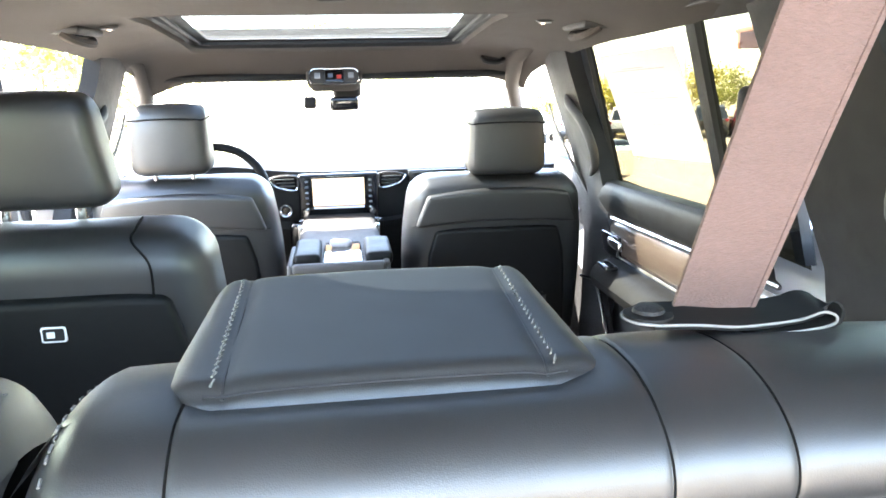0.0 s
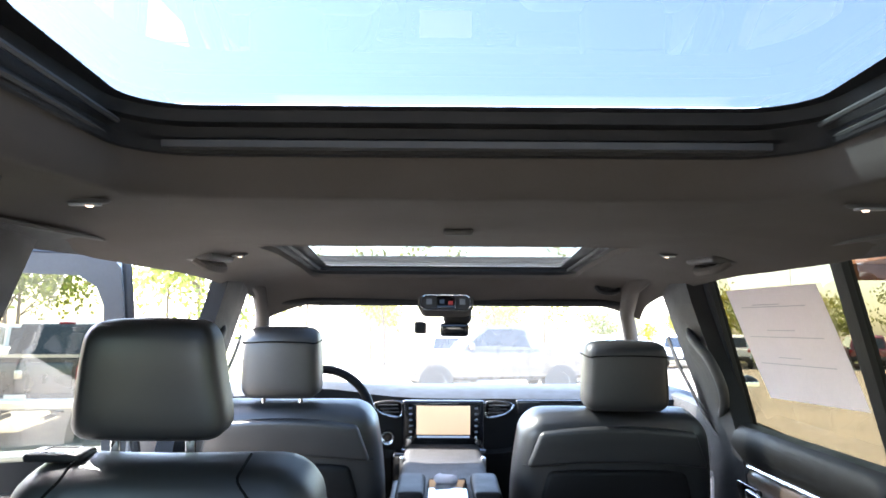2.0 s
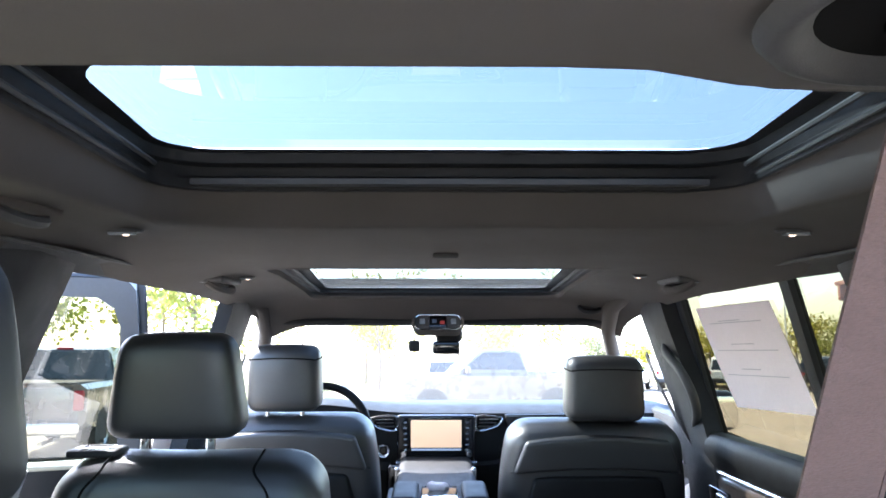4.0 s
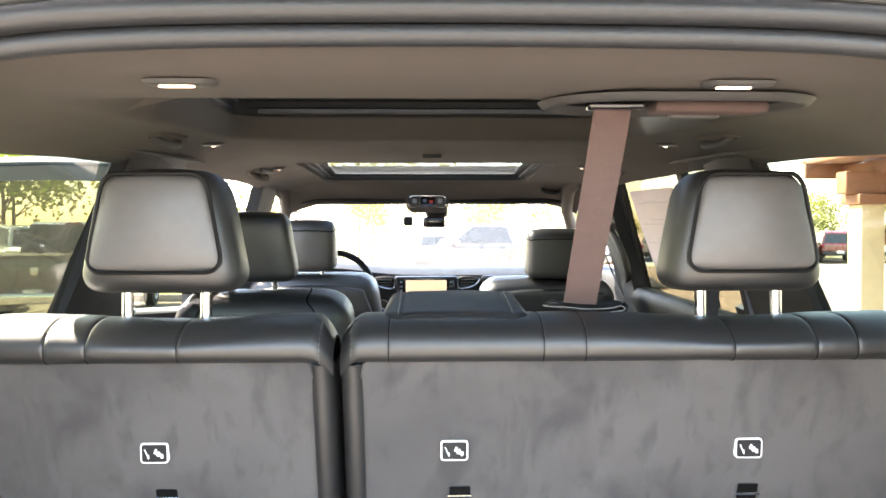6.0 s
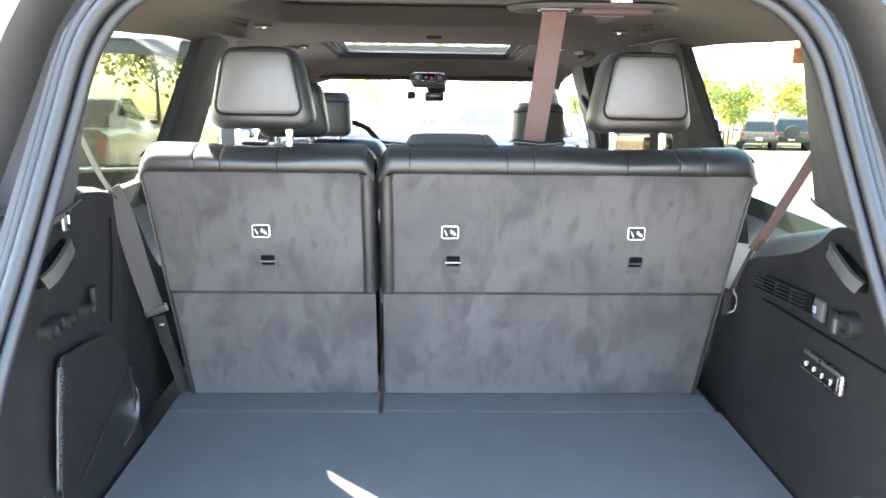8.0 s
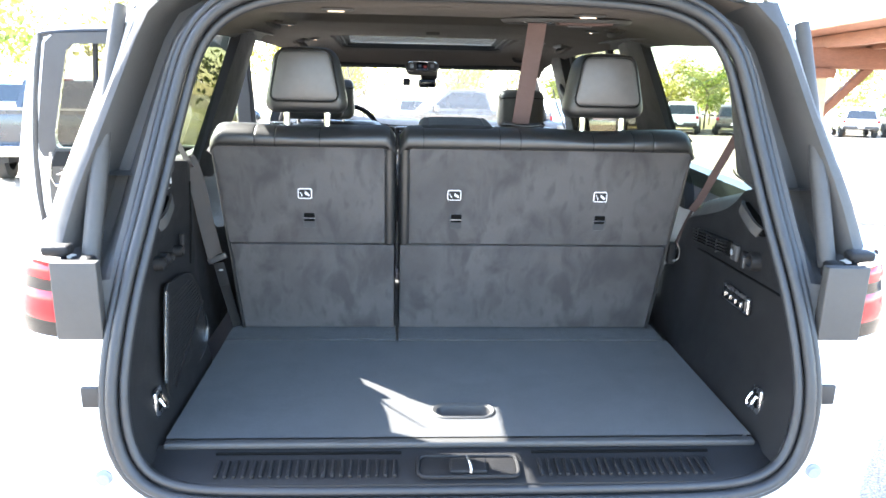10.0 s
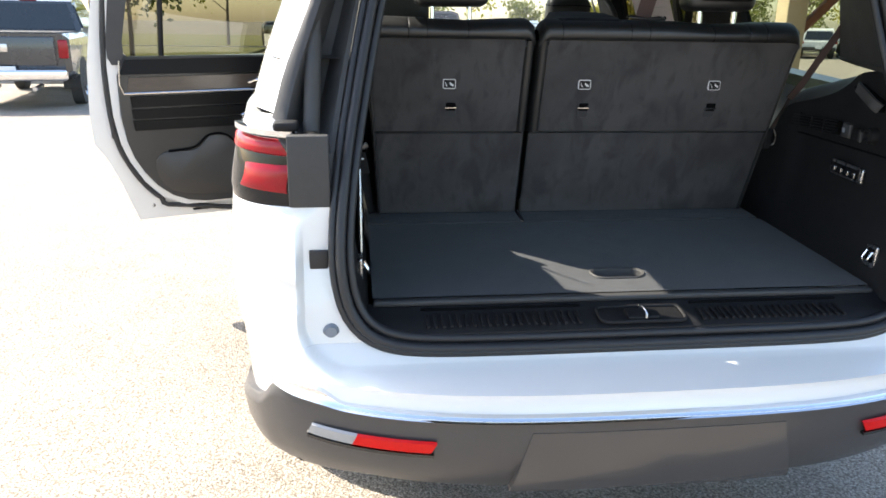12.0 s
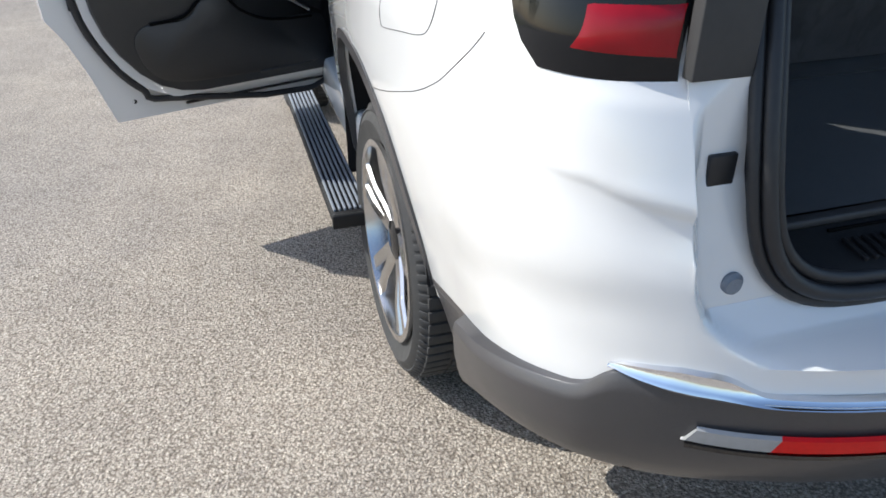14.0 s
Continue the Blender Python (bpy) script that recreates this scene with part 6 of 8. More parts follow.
def bucket_seat(name, cx, y, ztop, w, lab, hr, zlow=0.75, pocket=False, taper=0.08, seams=False):
    seat = thing(name, (cx, y + 0.25, 0.6), lab, "car seat", "bucket seats")
    h = ztop - zlow
    m = Matrix.Translation((cx, y, (ztop + zlow) / 2)) @ Matrix.Rotation(radians(9), 4, "X")
    back = part("backrest", Geo().rbox((0, 0, 0), (w, 0.16, h), 0.065, 5, (8, 2, 8), back_form(0.05, taper), m), LEATHER, seat, "black leather backrest")
    # moulded rear shell with its seam
    def inset(x, y, z, q):
        return (q.x * (1 - 0.10 * max(0, z) ** 4 - 0.05 * z), q.y - (0.012 * (1 - x * x) if y < 0 else 0), q.z * (1 - 0.04 * x ** 4))
    rise = 0.08 if seams else 0.0
    part("rear_shell", Geo().rbox((0, -0.072, -h * (0.12 - rise)), (w * (0.86 if seams else 0.8), 0.03, h * (0.74 + rise)), 0.014, 3, (8, 1, 6), inset, m), LEATHER_FINE, back, "smooth black rear shell")
    if not seams:
        part("upper_pad", Geo().rbox((0, -0.07, h * 0.37), (w * 0.84, 0.03, h * 0.17), 0.014, 3, (8, 1, 3), lambda x, y, z, q: (q.x * (1 - 0.08 * z), q.y - (0.01 * (1 - x * x) if y < 0 else 0), q.z - 0.02 * x * x), m), LEATHER, back, "padded leather shoulder panel")
        pts = [m @ Vector((x * w / 2 * 0.93, -0.082 + 0.03 * x * x, h * 0.33 - 0.05 * x * x)) for x in [-1 + 0.2 * i for i in range(11)]]
        part("shell_seam", Geo().tube(smooth_path(pts, 3), 0.003, 6), RUBBER, back)
    if seams:
        for sx in (-0.13, 0.13):
            pts = [m @ Vector((sx * (1 + 0.2 * (k < 2)), yy, zz)) for k, (yy, zz) in enumerate(((-0.083, h * 0.36), (-0.08, h * 0.44), (-0.062, h * 0.487), (-0.03, h * 0.5), (0.02, h * 0.502)))]
            part("shoulder_seam", Geo().tube(smooth_path(pts, 4), 0.0022, 6), SHADE_SEAM_BLACK, back)
    if pocket:
        part("map_pocket", Geo().rbox((0, 0, 0), (w * 0.58, 0.02, h * 0.3), 0.01, 3, m=m @ Matrix.Translation((0, -0.096, -h * 0.28))), LEATHER, back, "seat-back map pocket")
        part("pocket_hem", Geo().tube([m @ Vector((x, -0.108, -h * 0.13)) for x in (-w * 0.28, 0, w * 0.28)], 0.006, 6), LEATHER_FINE, back)
    part("cushion", Geo().rbox((cx, y + 0.32, zlow + 0.02), (w * 0.95, 0.56, 0.18), 0.07, 4, (4, 4, 1)), LEATHER, seat)
    part("seat_base", Geo().rbox((cx, y + 0.3, zlow - 0.13), (w * 0.7, 0.45, 0.16), 0.02), PLASTIC, seat)
    headrest(seat, *hr)
    return seat


seat2 = bucket_seat("captain_seat", -0.482, 1.66, 1.545, 0.485, "black leather captain seat in the middle row", ((-0.518, 1.65, 1.657), 0.25, 0.184, 0.11, 0.06, False, None, 0.44, None, 0.03), zlow=0.85, taper=0.04, seams=True)
for k, (a, b2) in enumerate(((1.375, "seat_label"),)):
    yb = 1.528
    lb = part("seat_label", Geo().prism(rrect(-0.481, 1.381, 0.038, 0.026, 0.004, 4), yb, yb + 0.004, 1), LABEL, seat2, "white printed anchor label")
    part("label_field", Geo().prism(rrect(-0.481, 1.381, 0.032, 0.02, 0.003, 4), yb - 0.001, yb + 0.002, 1), PLASTIC, lb)
    part("label_mark", Geo().box((-0.485, yb - 0.0015, 1.381), (0.012, 0.001, 0.01)), LABEL, lb)
latch = part("seat_latch", Geo().rbox((-0.65, 1.625, 1.543), (0.09, 0.06, 0.014), 0.006), PLASTIC, seat2, "recline latch on the shoulder")
part("latch_frame", Geo().tube([(a, b, 1.551) for a, b in rrect(-0.648, 1.625, 0.05, 0.034, 0.004, 4)], 0.0018, 6, True), STEEL, latch)
bucket_seat("driver_seat", -0.52, 2.78, 1.46, 0.57, "black leather driver seat with headrest", ((-0.535, 2.72, 1.574), 0.235, 0.208, 0.14, 0.0, False, None, 0.12, None, 0.034, True), zlow=0.8, pocket=True)
bucket_seat("passenger_seat", 0.478, 2.78, 1.44, 0.60, "black leather front passenger seat with headrest", ((0.51, 2.72, 1.538), 0.258, 0.205, 0.13, 0.0, False, None, 0.12, None, 0.034, True), zlow=0.8, pocket=True)

# ---- dashboard ----
dash = thing("dashboard", (0, 3.5, 0.7), "black dashboard with centre screen and silver-rimmed vents", "dashboard")
rings = []
for x in [-0.95 + 1.9 * i / 24 for i in range(25)]:
    hump = 0.012 * math.exp(-((x + 0.52) / 0.22) ** 2) * 3
    rings.append([(x, 3.36, 0.85), (x, 3.33, 1.1), (x, 3.31, 1.3), (x, 3.33, 1.375 + hump), (x, 3.42, 1.395 + hump), (x, 3.7, 1.385), (x, 4.1, 1.3), (x, 4.1, 0.8)])
part("dash_top", Geo().loft(rings), LEATHER_FINE, dash)
DX = -0.039
scr = part("centre_screen", Geo().rbox((DX, 3.3, 1.279), (0.316, 0.03, 0.19), 0.012), GLOSS, dash, "wide black screen housing, lit")
part("screen_face", Geo().rbox((DX, 3.284, 1.3), (0.204, 0.004, 0.109), 0.002), SCREEN, scr, "lit display")
part("screen_menu", Geo().rbox((DX, 3.283, 1.238), (0.2, 0.004, 0.008), 0.002), SCREENBAR, scr)
for i in range(5):
    for sx in (-1, 1):
        part("touch_key", Geo().rbox((DX + sx * 0.125, 3.283, 1.345 - 0.022 * i), (0.012, 0.004, 0.007), 0.001, 1), GREYPLUG, scr)
for sx in (-1, 1):
    part("dial_knob", Geo().lathe([(0, 3.262), (0.012, 3.262), (0.014, 3.285)], 18, 1, (DX + sx * 0.132, 0, 1.222)), CHROME, scr)
part("key_row", Geo().rbox((DX, 3.29, 1.182), (0.33, 0.03, 0.024), 0.008), ALU, dash, "silver climate key row")
for i in range(13):
    part("climate_key", Geo().rbox((DX - 0.138 + 0.023 * i, 3.273, 1.184), (0.015, 0.006, 0.014), 0.002, 2), LABEL if i % 3 else GLOSS, dash)
for sx in (-1, 1):
    x0, x1 = DX + sx * 0.165, DX + sx * 0.262
    rim = [(x0, 1.368), (x1, 1.362), (x1 - sx * 0.008, 1.335), (x1 - sx * 0.04, 1.318), (x0, 1.312)]
    v = part("air_vent", Geo().prism(rim, 3.3, 3.33, 1, 0.003), GLOSS, dash, "silver-rimmed air vent")
    part("vent_rim", Geo().tube(smooth_path([(a, 3.297, b) for a, b in rim], 3, True), 0.0045, 6, True), ALU, v)
    for k in range(3):
        part("slat", Geo().rbox(((x0 + x1) / 2 - sx * 0.006 * (2 - k), 3.296, 1.328 + 0.0135 * k), (0.078 - 0.008 * (2 - k), 0.012, 0.004), 0.0015, 1), GREYPLASTIC, v)
part("start_dial", Geo().lathe([(0.014, 3.3), (0.02, 3.288), (0.026, 3.285), (0.028, 3.3), (0.028, 3.32)], 24, 1, (-0.252, 0, 1.232)), ALU, dash, "silver round start dial")
part("dial_face", Geo().lathe([(0.0, 3.296), (0.012, 3.296), (0.014, 3.3)], 20, 1, (-0.252, 0, 1.232)), GLOSS, dash)
part("trim_panel", Geo().rbox((0.45, 3.325, 1.34), (0.42, 0.02, 0.066), 0.01), GLOSS, dash, "glossy black passenger display panel")
for sx in (-1, 1):
    part("lower_wing", Geo().sweep(smooth_path([(DX + sx * 0.16, 3.28, 1.172), (DX + sx * 0.24, 3.27, 1.182), (DX + sx * 0.34, 3.265, 1.21), (DX + sx * 0.55, 3.27, 1.235), (DX + sx * 0.8, 3.3, 1.24)], 6), [(-0.02, -0.014), (0.014, -0.016), (0.02, 0.006), (-0.01, 0.016)], up=(0, 0, 1)), LEATHER_FINE, dash, "padded wing under the dashboard")
wheel_s = thing("steering_wheel", (-0.52, 3.05, 1.3), "black leather steering wheel", "steering wheel")
m = Matrix.Translation((-0.48, 3.06, 1.335)) @ Matrix.Rotation(radians(-22), 4, "X")
rimpts = [m @ Vector((0.187 * math.cos(a), 0, 0.187 * math.sin(a))) for a in [2 * math.pi * i / 40 for i in range(40)]]
part("rim", Geo().tube(rimpts, 0.016, 10, True), LEATHER_FINE, wheel_s)
part("hub", Geo().rbox((0, 0.02, 0), (0.17, 0.05, 0.13), 0.025, 3, m=m), PLASTIC, wheel_s)
for a in (0, math.pi, -math.pi / 2):
    part("spoke", Geo().tube([m @ Vector((0.06 * math.cos(a), 0.01, 0.06 * math.sin(a))), m @ Vector((0.18 * math.cos(a), 0, 0.18 * math.sin(a)))], 0.014, 8), ALU, wheel_s)
part("column", Geo().tube([m @ Vector((0, 0.03, 0)), m @ Vector((0, 0.3, -0.02))], 0.04, 10), PLASTIC, wheel_s)
# overhead console and mirror
con = thing("overhead_console", (-0.033, 3.2, 1.79), "silver-rimmed overhead lamp console", "overhead console")
m = Matrix.Translation((-0.033, 3.2, 1.75)) @ Matrix.Rotation(radians(-28), 4, "X")
part("housing", Geo().rbox((0, 0.03, 0), (0.21, 0.05, 0.085), 0.022, 4, (4, 1, 2), lambda x, y, z, q: (q.x * (1 - 0.16 * max(0, -z)), q.y, q.z), m), HEADLINER, con)
part("console_rim", Geo().tube([m @ Vector((a, -0.001, b)) for a, b in rrect(0, 0.0, 0.185, 0.062, 0.026, 6)], 0.0045, 6, True), ALU, con)
part("display_rim", Geo().tube([m @ Vector((a, -0.002, b)) for a, b in rrect(0, 0.002, 0.07, 0.055, 0.008, 4)], 0.003, 6, True), ALU, con)
part("display_face", Geo().rbox((0, 0.002, 0.002), (0.064, 0.006, 0.05), 0.003, m=m), GLOSS, con)
part("display_mark", Geo().rbox((0.018, -0.003, -0.004), (0.018, 0.003, 0.016), 0.001, m=m), glow("red_mark", (0.2, 0.02, 0.015), 0.03), con)
part("display_mark", Geo().rbox((-0.014, -0.003, 0.002), (0.018, 0.003, 0.016), 0.001, m=m), glow("blue_mark", (0.04, 0.055, 0.08), 0.03), con)
for sx in (-1, 1):
    part("map_lamp", Geo().rbox((sx * 0.062, -0.002, 0.002), (0.022, 0.006, 0.024), 0.005, m=m), CLEARLENS, con, "clear reading lamp")
mir = thing("rear_view_mirror", (-0.0, 3.25, 1.7), "dark interior mirror on a stalk", "mirror")
part("stalk", Geo().rbox((0.012, 3.29, 1.7), (0.11, 0.08, 0.07), 0.024), PLASTIC, mir)
part("mirror_glass", Geo().rbox((0.0, 3.215, 1.648), (0.11, 0.03, 0.052), 0.014), GLOSS, mir)
part("sensor", Geo().rbox((-0.127, 3.21, 1.655), (0.046, 0.02, 0.045), 0.012), PLASTIC, mir)
# centre console
cons = thing("centre_console", (-0.04, 2.9, 0.6), "black centre console with split armrest and rear vents", "centre console")
part("body", Geo().rbox((-0.04, 2.95, 0.93), (0.29, 0.92, 0.56), 0.03, 3, (2, 4, 2)), PLASTIC, cons)
for x in (-0.138, 0.08):
    part("armrest_lid", Geo().rbox((x, 2.63, 1.218), (0.082, 0.23, 0.044), 0.016, 4, (2, 3, 1)), LEATHER_FINE, cons, "padded armrest lid")
part("tray", Geo().rbox((-0.03, 2.64, 1.206), (0.12, 0.26, 0.02), 0.006), GLOSS, cons)
part("tissue", Geo().rbox((-0.035, 2.72, 1.224), (0.06, 0.04, 0.024), 0.01, 3, (2, 2, 2), lambda x, y, z, q: (q.x + 0.01 * y, q.y, q.z + 0.006 * math.sin(5 * x))), PAPER, cons, "crumpled white paper")
part("shelf_edge", Geo().rbox((-0.042, 2.478, 1.208), (0.275, 0.03, 0.03), 0.01), GREYPLASTIC, cons)
rv = part("rear_vents", Geo().rbox((-0.042, 2.478, 1.165), (0.27, 0.016, 0.055), 0.008), GLOSS, cons, "rear air vents in glossy black")
for x in (-0.11, -0.04, 0.03):
    part("vent_tab", Geo().rbox((x, 2.468, 1.172), (0.035, 0.008, 0.008), 0.002, 2), STEEL, rv)
rp = part("rear_panel", Geo().rbox((-0.042, 2.482, 1.085), (0.265, 0.014, 0.10), 0.008), GLOSS, cons, "glossy black rear control panel")
for x in (-0.125, 0.045):
    for i in range(7):
        part("grille_bar", Geo().rbox((x - 0.024 + 0.008 * i, 2.473, 1.095), (0.004, 0.006, 0.05), 0.001, 1), WOOD, rp)
part("knurled_strip", Geo().tube([(-0.165 + 0.245 * i / 12, 2.472, 1.05) for i in range(13)], 0.006, 6), STEEL, rp)
part("usb_row", Geo().rbox((-0.04, 2.474, 1.062), (0.05, 0.004, 0.008), 0.001, 1), LABEL, rp)
for x in (-0.185, 0.10):
    part("side_rail", Geo().rbox((x, 2.6, 1.08), (0.02, 0.26, 0.28), 0.008), GREYPLASTIC, cons)
    part("cup_post", Geo().rbox((x, 3.06, 1.18), (0.02, 0.04, 0.075), 0.008), CHROME, cons, "bright console pillar")
part("shifter_shelf", Geo().rbox((-0.085, 3.26, 1.12), (0.3, 0.08, 0.14), 0.02), GLOSS, cons)
arm = solid("seat_armrest", Geo().rbox((-0.215, 1.86, 1.2), (0.08, 0.36, 0.08), 0.03, 4, (2, 4, 1)), LEATHER_FINE, "padded armrest on the captain seat", "armrest")
floor2 = solid("cabin_floor", Geo().rbox((0, 2.3, 0.64), (1.78, 2.6, 0.06), 0.01), CARPET, "dark carpeted cabin floor", "floor", kind="structure")

# ---- ceiling fittings ----
def ceiling_lamp(x, y, lit, w=0.09):
    z = ceil_z(x, y)
    ob = thing("reading_lamp", (x, y, z), "small oval ceiling lamp, lit" if lit else "small oval ceiling lamp", "ceiling lamp", "ceiling lamps")
    prof = rrect(x, y, w, 0.036, 0.017, 6)
    rings = [[(x + (a - x) * k, y + (b - y) * k, z - d) for a, b in prof] for k, d in ((1.06, 0.0), (0.98, 0.004), (0.86, 0.0055))]
    part("bezel", Geo().loft(rings), GREYPLASTIC, ob)
    if lit:
        part("lens", Geo().prism(rrect(x - w * 0.06, y, w * 0.5, 0.013, 0.006, 5), z - 0.007, z - 0.003, 2), LED, ob)
    else:
        lens = part("lens", Geo().prism(rrect(x, y, w * 0.7, 0.02, 0.0095, 5), z - 0.009, z - 0.003, 2), GREYPLUG, ob)
        part("lamp_spot", Geo().lathe([(0, -0.002), (0.004, -0.002), (0.006, 0.0)], 14, 2, (x - math.copysign(w * 0.1, x), y, z - 0.0092)), LED, lens, "lit reading spot")


for s in (-1, 1):
    ceiling_lamp(s * 0.314, 0.475, True, 0.08)
    ceiling_lamp(s * 0.6, 1.575, False, 0.07)
    ceiling_lamp(s * 0.576 - 0.02, 2.42, False, 0.05)
    z = ceil_z(0.66, 2.4)
    h = thing("assist_grip", (s * 0.67, 2.4, z), "folded dark ceiling grab handle", "grab handle", "ceiling handles")
    part("handle_recess", Geo().rbox((s * 0.665, 2.4, z + 0.002), (0.075, 0.2, 0.022), 0.01), GREYPLASTIC, h)
    part("handle_grip", Geo().tube(smooth_path([(s * 0.675, 2.31, z - 0.006), (s * 0.65, 2.33, z - 0.024), (s * 0.64, 2.4, z - 0.03), (s * 0.65, 2.47, z - 0.024), (s * 0.675, 2.49, z - 0.006)], 4), 0.012, 8), HEADLINER, h)
    # black block paints the shade inside the folded handle
    part("handle_well", Geo().rbox((s * 0.672, 2.4, z - 0.006), (0.04, 0.13, 0.012), 0.005), SHADE_SEAM_BLACK, h)
    z = ceil_z(0.6, 1.25)
    h = thing("assist_grip", (s * 0.6, 1.25, z), "folded dark ceiling grab handle", "grab handle", "ceiling handles")
    part("handle_recess", Geo().rbox((s * 0.605, 1.25, z + 0.003), (0.05, 0.17, 0.02), 0.009), HEADLINER, h)
    part("handle_grip", Geo().tube(smooth_path([(s * 0.61, 1.18, z - 0.004), (s * 0.592, 1.2, z - 0.016), (s * 0.588, 1.25, z - 0.02), (s * 0.592, 1.3, z - 0.016), (s * 0.61, 1.32, z - 0.004)], 4), 0.009, 8), GREYPLASTIC, h)
h = thing("assist_grip", (0.56, 3.16, 1.81), "small folded grab handle over the passenger", "grab handle", "ceiling handles")
part("handle_recess", Geo().rbox((0.56, 3.17, 1.812), (0.09, 0.05, 0.03), 0.012), GREYPLASTIC, h)
part("handle_grip", Geo().tube(smooth_path([(0.52, 3.15, 1.81), (0.53, 3.13, 1.795), (0.56, 3.12, 1.79), (0.59, 3.13, 1.795), (0.6, 3.15, 1.81)], 4), 0.01, 8), PLASTIC, h)
solid("ceiling_clip", Geo().rbox((-0.022, 1.93, 1.918), (0.06, 0.02, 0.014), 0.006), GREYPLASTIC, "small grey coat clip on the headliner", "clip")

# ---- right rear door, shut ----
dr = thing("door_1", (0.9, 2.2, 0.5), "shut rear door with sunlit leather and wood panel", "car door", kind="structure")
def wall_rows(prof, ya, yb, n=10, slope=0.0):
    return [[Vector((x, lerp(ya, yb, j / n), z + slope * (1 - j / n))) for j in range(n + 1)] for x, z in prof]


SL = 0.055
part("window_sill", Geo().grid(wall_rows([(0.93, 1.375), (0.895, 1.392), (0.86, 1.388), (0.845, 1.37), (0.842, 1.33), (0.852, 1.29), (0.868, 1.275)], 1.70, 2.83, 10, SL)), LEATHER_FINE, dr, "padded leather sill")
part("chrome_line", Geo().tube([(0.862, y, 1.272 + SL * (2.83 - y) / 1.13) for y in (1.70, 2.2, 2.8)], 0.006, 6), ALU, dr)
part("wood_panel", Geo().grid(wall_rows([(0.868, 1.268), (0.855, 1.25), (0.855, 1.18), (0.865, 1.165)], 1.70, 2.80, 10, SL * 0.7)), WOOD, dr, "grey-brown wood trim")
part("chrome_line", Geo().tube([(0.858, y, 1.16 + 0.03 * (2.83 - y)) for y in (1.70, 2.2, 2.8)], 0.007, 6), ALU, dr)
part("armrest", Geo().grid(wall_rows([(0.865, 1.155), (0.83, 1.15), (0.79, 1.13), (0.775, 1.1), (0.79, 1.065), (0.84, 1.05), (0.87, 1.03)], 1.70, 2.62, 10, 0.03)), LEATHER_FINE, dr, "leather armrest")
part("lower_panel", Geo().grid(wall_rows([(0.87, 1.03), (0.86, 0.95), (0.82, 0.9), (0.81, 0.8), (0.86, 0.7), (0.88, 0.5)], 1.70, 2.83, 10)), LEATHER, dr, "dark lower door panel")
part("pull_pocket", Geo().rbox((0.85, 2.67, 1.2), (0.02, 0.24, 0.075), 0.01), GLOSS, dr, "dark door-handle recess")
part("door_handle", Geo().rbox((0.838, 2.56, 1.215), (0.02, 0.11, 0.03), 0.01), CHROME, dr, "chrome door handle")
sp = part("speaker_cover", Geo().prism([(2.78, 1.05), (2.62, 1.08), (2.45, 0.86), (2.5, 0.72), (2.8, 0.7)], 0.805, 0.83, 0, 0.004), PLASTIC, dr, "black speaker cover with a bright rim")
part("speaker_rim", Geo().tube([(0.802, 2.78, 1.05), (0.802, 2.62, 1.08), (0.802, 2.45, 0.86), (0.802, 2.5, 0.72)], 0.006, 6), ALU, sp)
part("window_switch", Geo().rbox((0.80, 2.52, 1.155), (0.04, 0.09, 0.014), 0.006), GLOSS, dr)
for nm, y0, y1, xo in (("frame_post", 2.76, 2.83, 0), ("divider_bar", 1.985, 2.03, 0.0), ("rear_post", 1.70, 1.735, 0)):
    g = Geo().add([(0.915, y0, 1.37), (0.915, y1, 1.37), (0.77, y1 + 0.0, 1.895), (0.77, y0, 1.895), (0.94, y0, 1.37), (0.94, y1, 1.37), (0.795, y1, 1.895), (0.795, y0, 1.895)],
                  [(0, 1, 2, 3), (4, 5, 6, 7), (0, 1, 5, 4), (1, 2, 6, 5), (2, 3, 7, 6), (3, 0, 4, 7)])
    part(nm, g, PLASTIC, dr)
fd = thing("door_2", (0.9, 3.4, 0.5), "shut front passenger door with black lining", "car door", kind="structure")
part("lining", Geo().grid(wall_rows([(0.935, 1.36), (0.895, 1.385), (0.86, 1.375), (0.85, 1.33), (0.86, 1.26), (0.855, 1.18), (0.81, 1.14), (0.80, 1.08), (0.86, 1.0), (0.87, 0.55)], 2.9, 3.98, 10, 0.02)), PLASTIC, fd, "black leather door lining")
part("chrome_line", Geo().tube([(0.85, y, 1.25) for y in (2.95, 3.4, 3.9)], 0.006, 6), ALU, fd)
gp = part("pane", Geo().add([(0.93, 1.70, 1.36), (0.93, 2.8, 1.36), (0.785, 2.8, 1.9), (0.785, 1.70, 1.9)], [(0, 1, 2, 3)]), WARMTINT, dr, "tinted door glass")
def on_pane(y, z, d=0.004):
    return Vector((lerp(0.93, 0.785, (z - 1.36) / 0.54) - d, y, z))


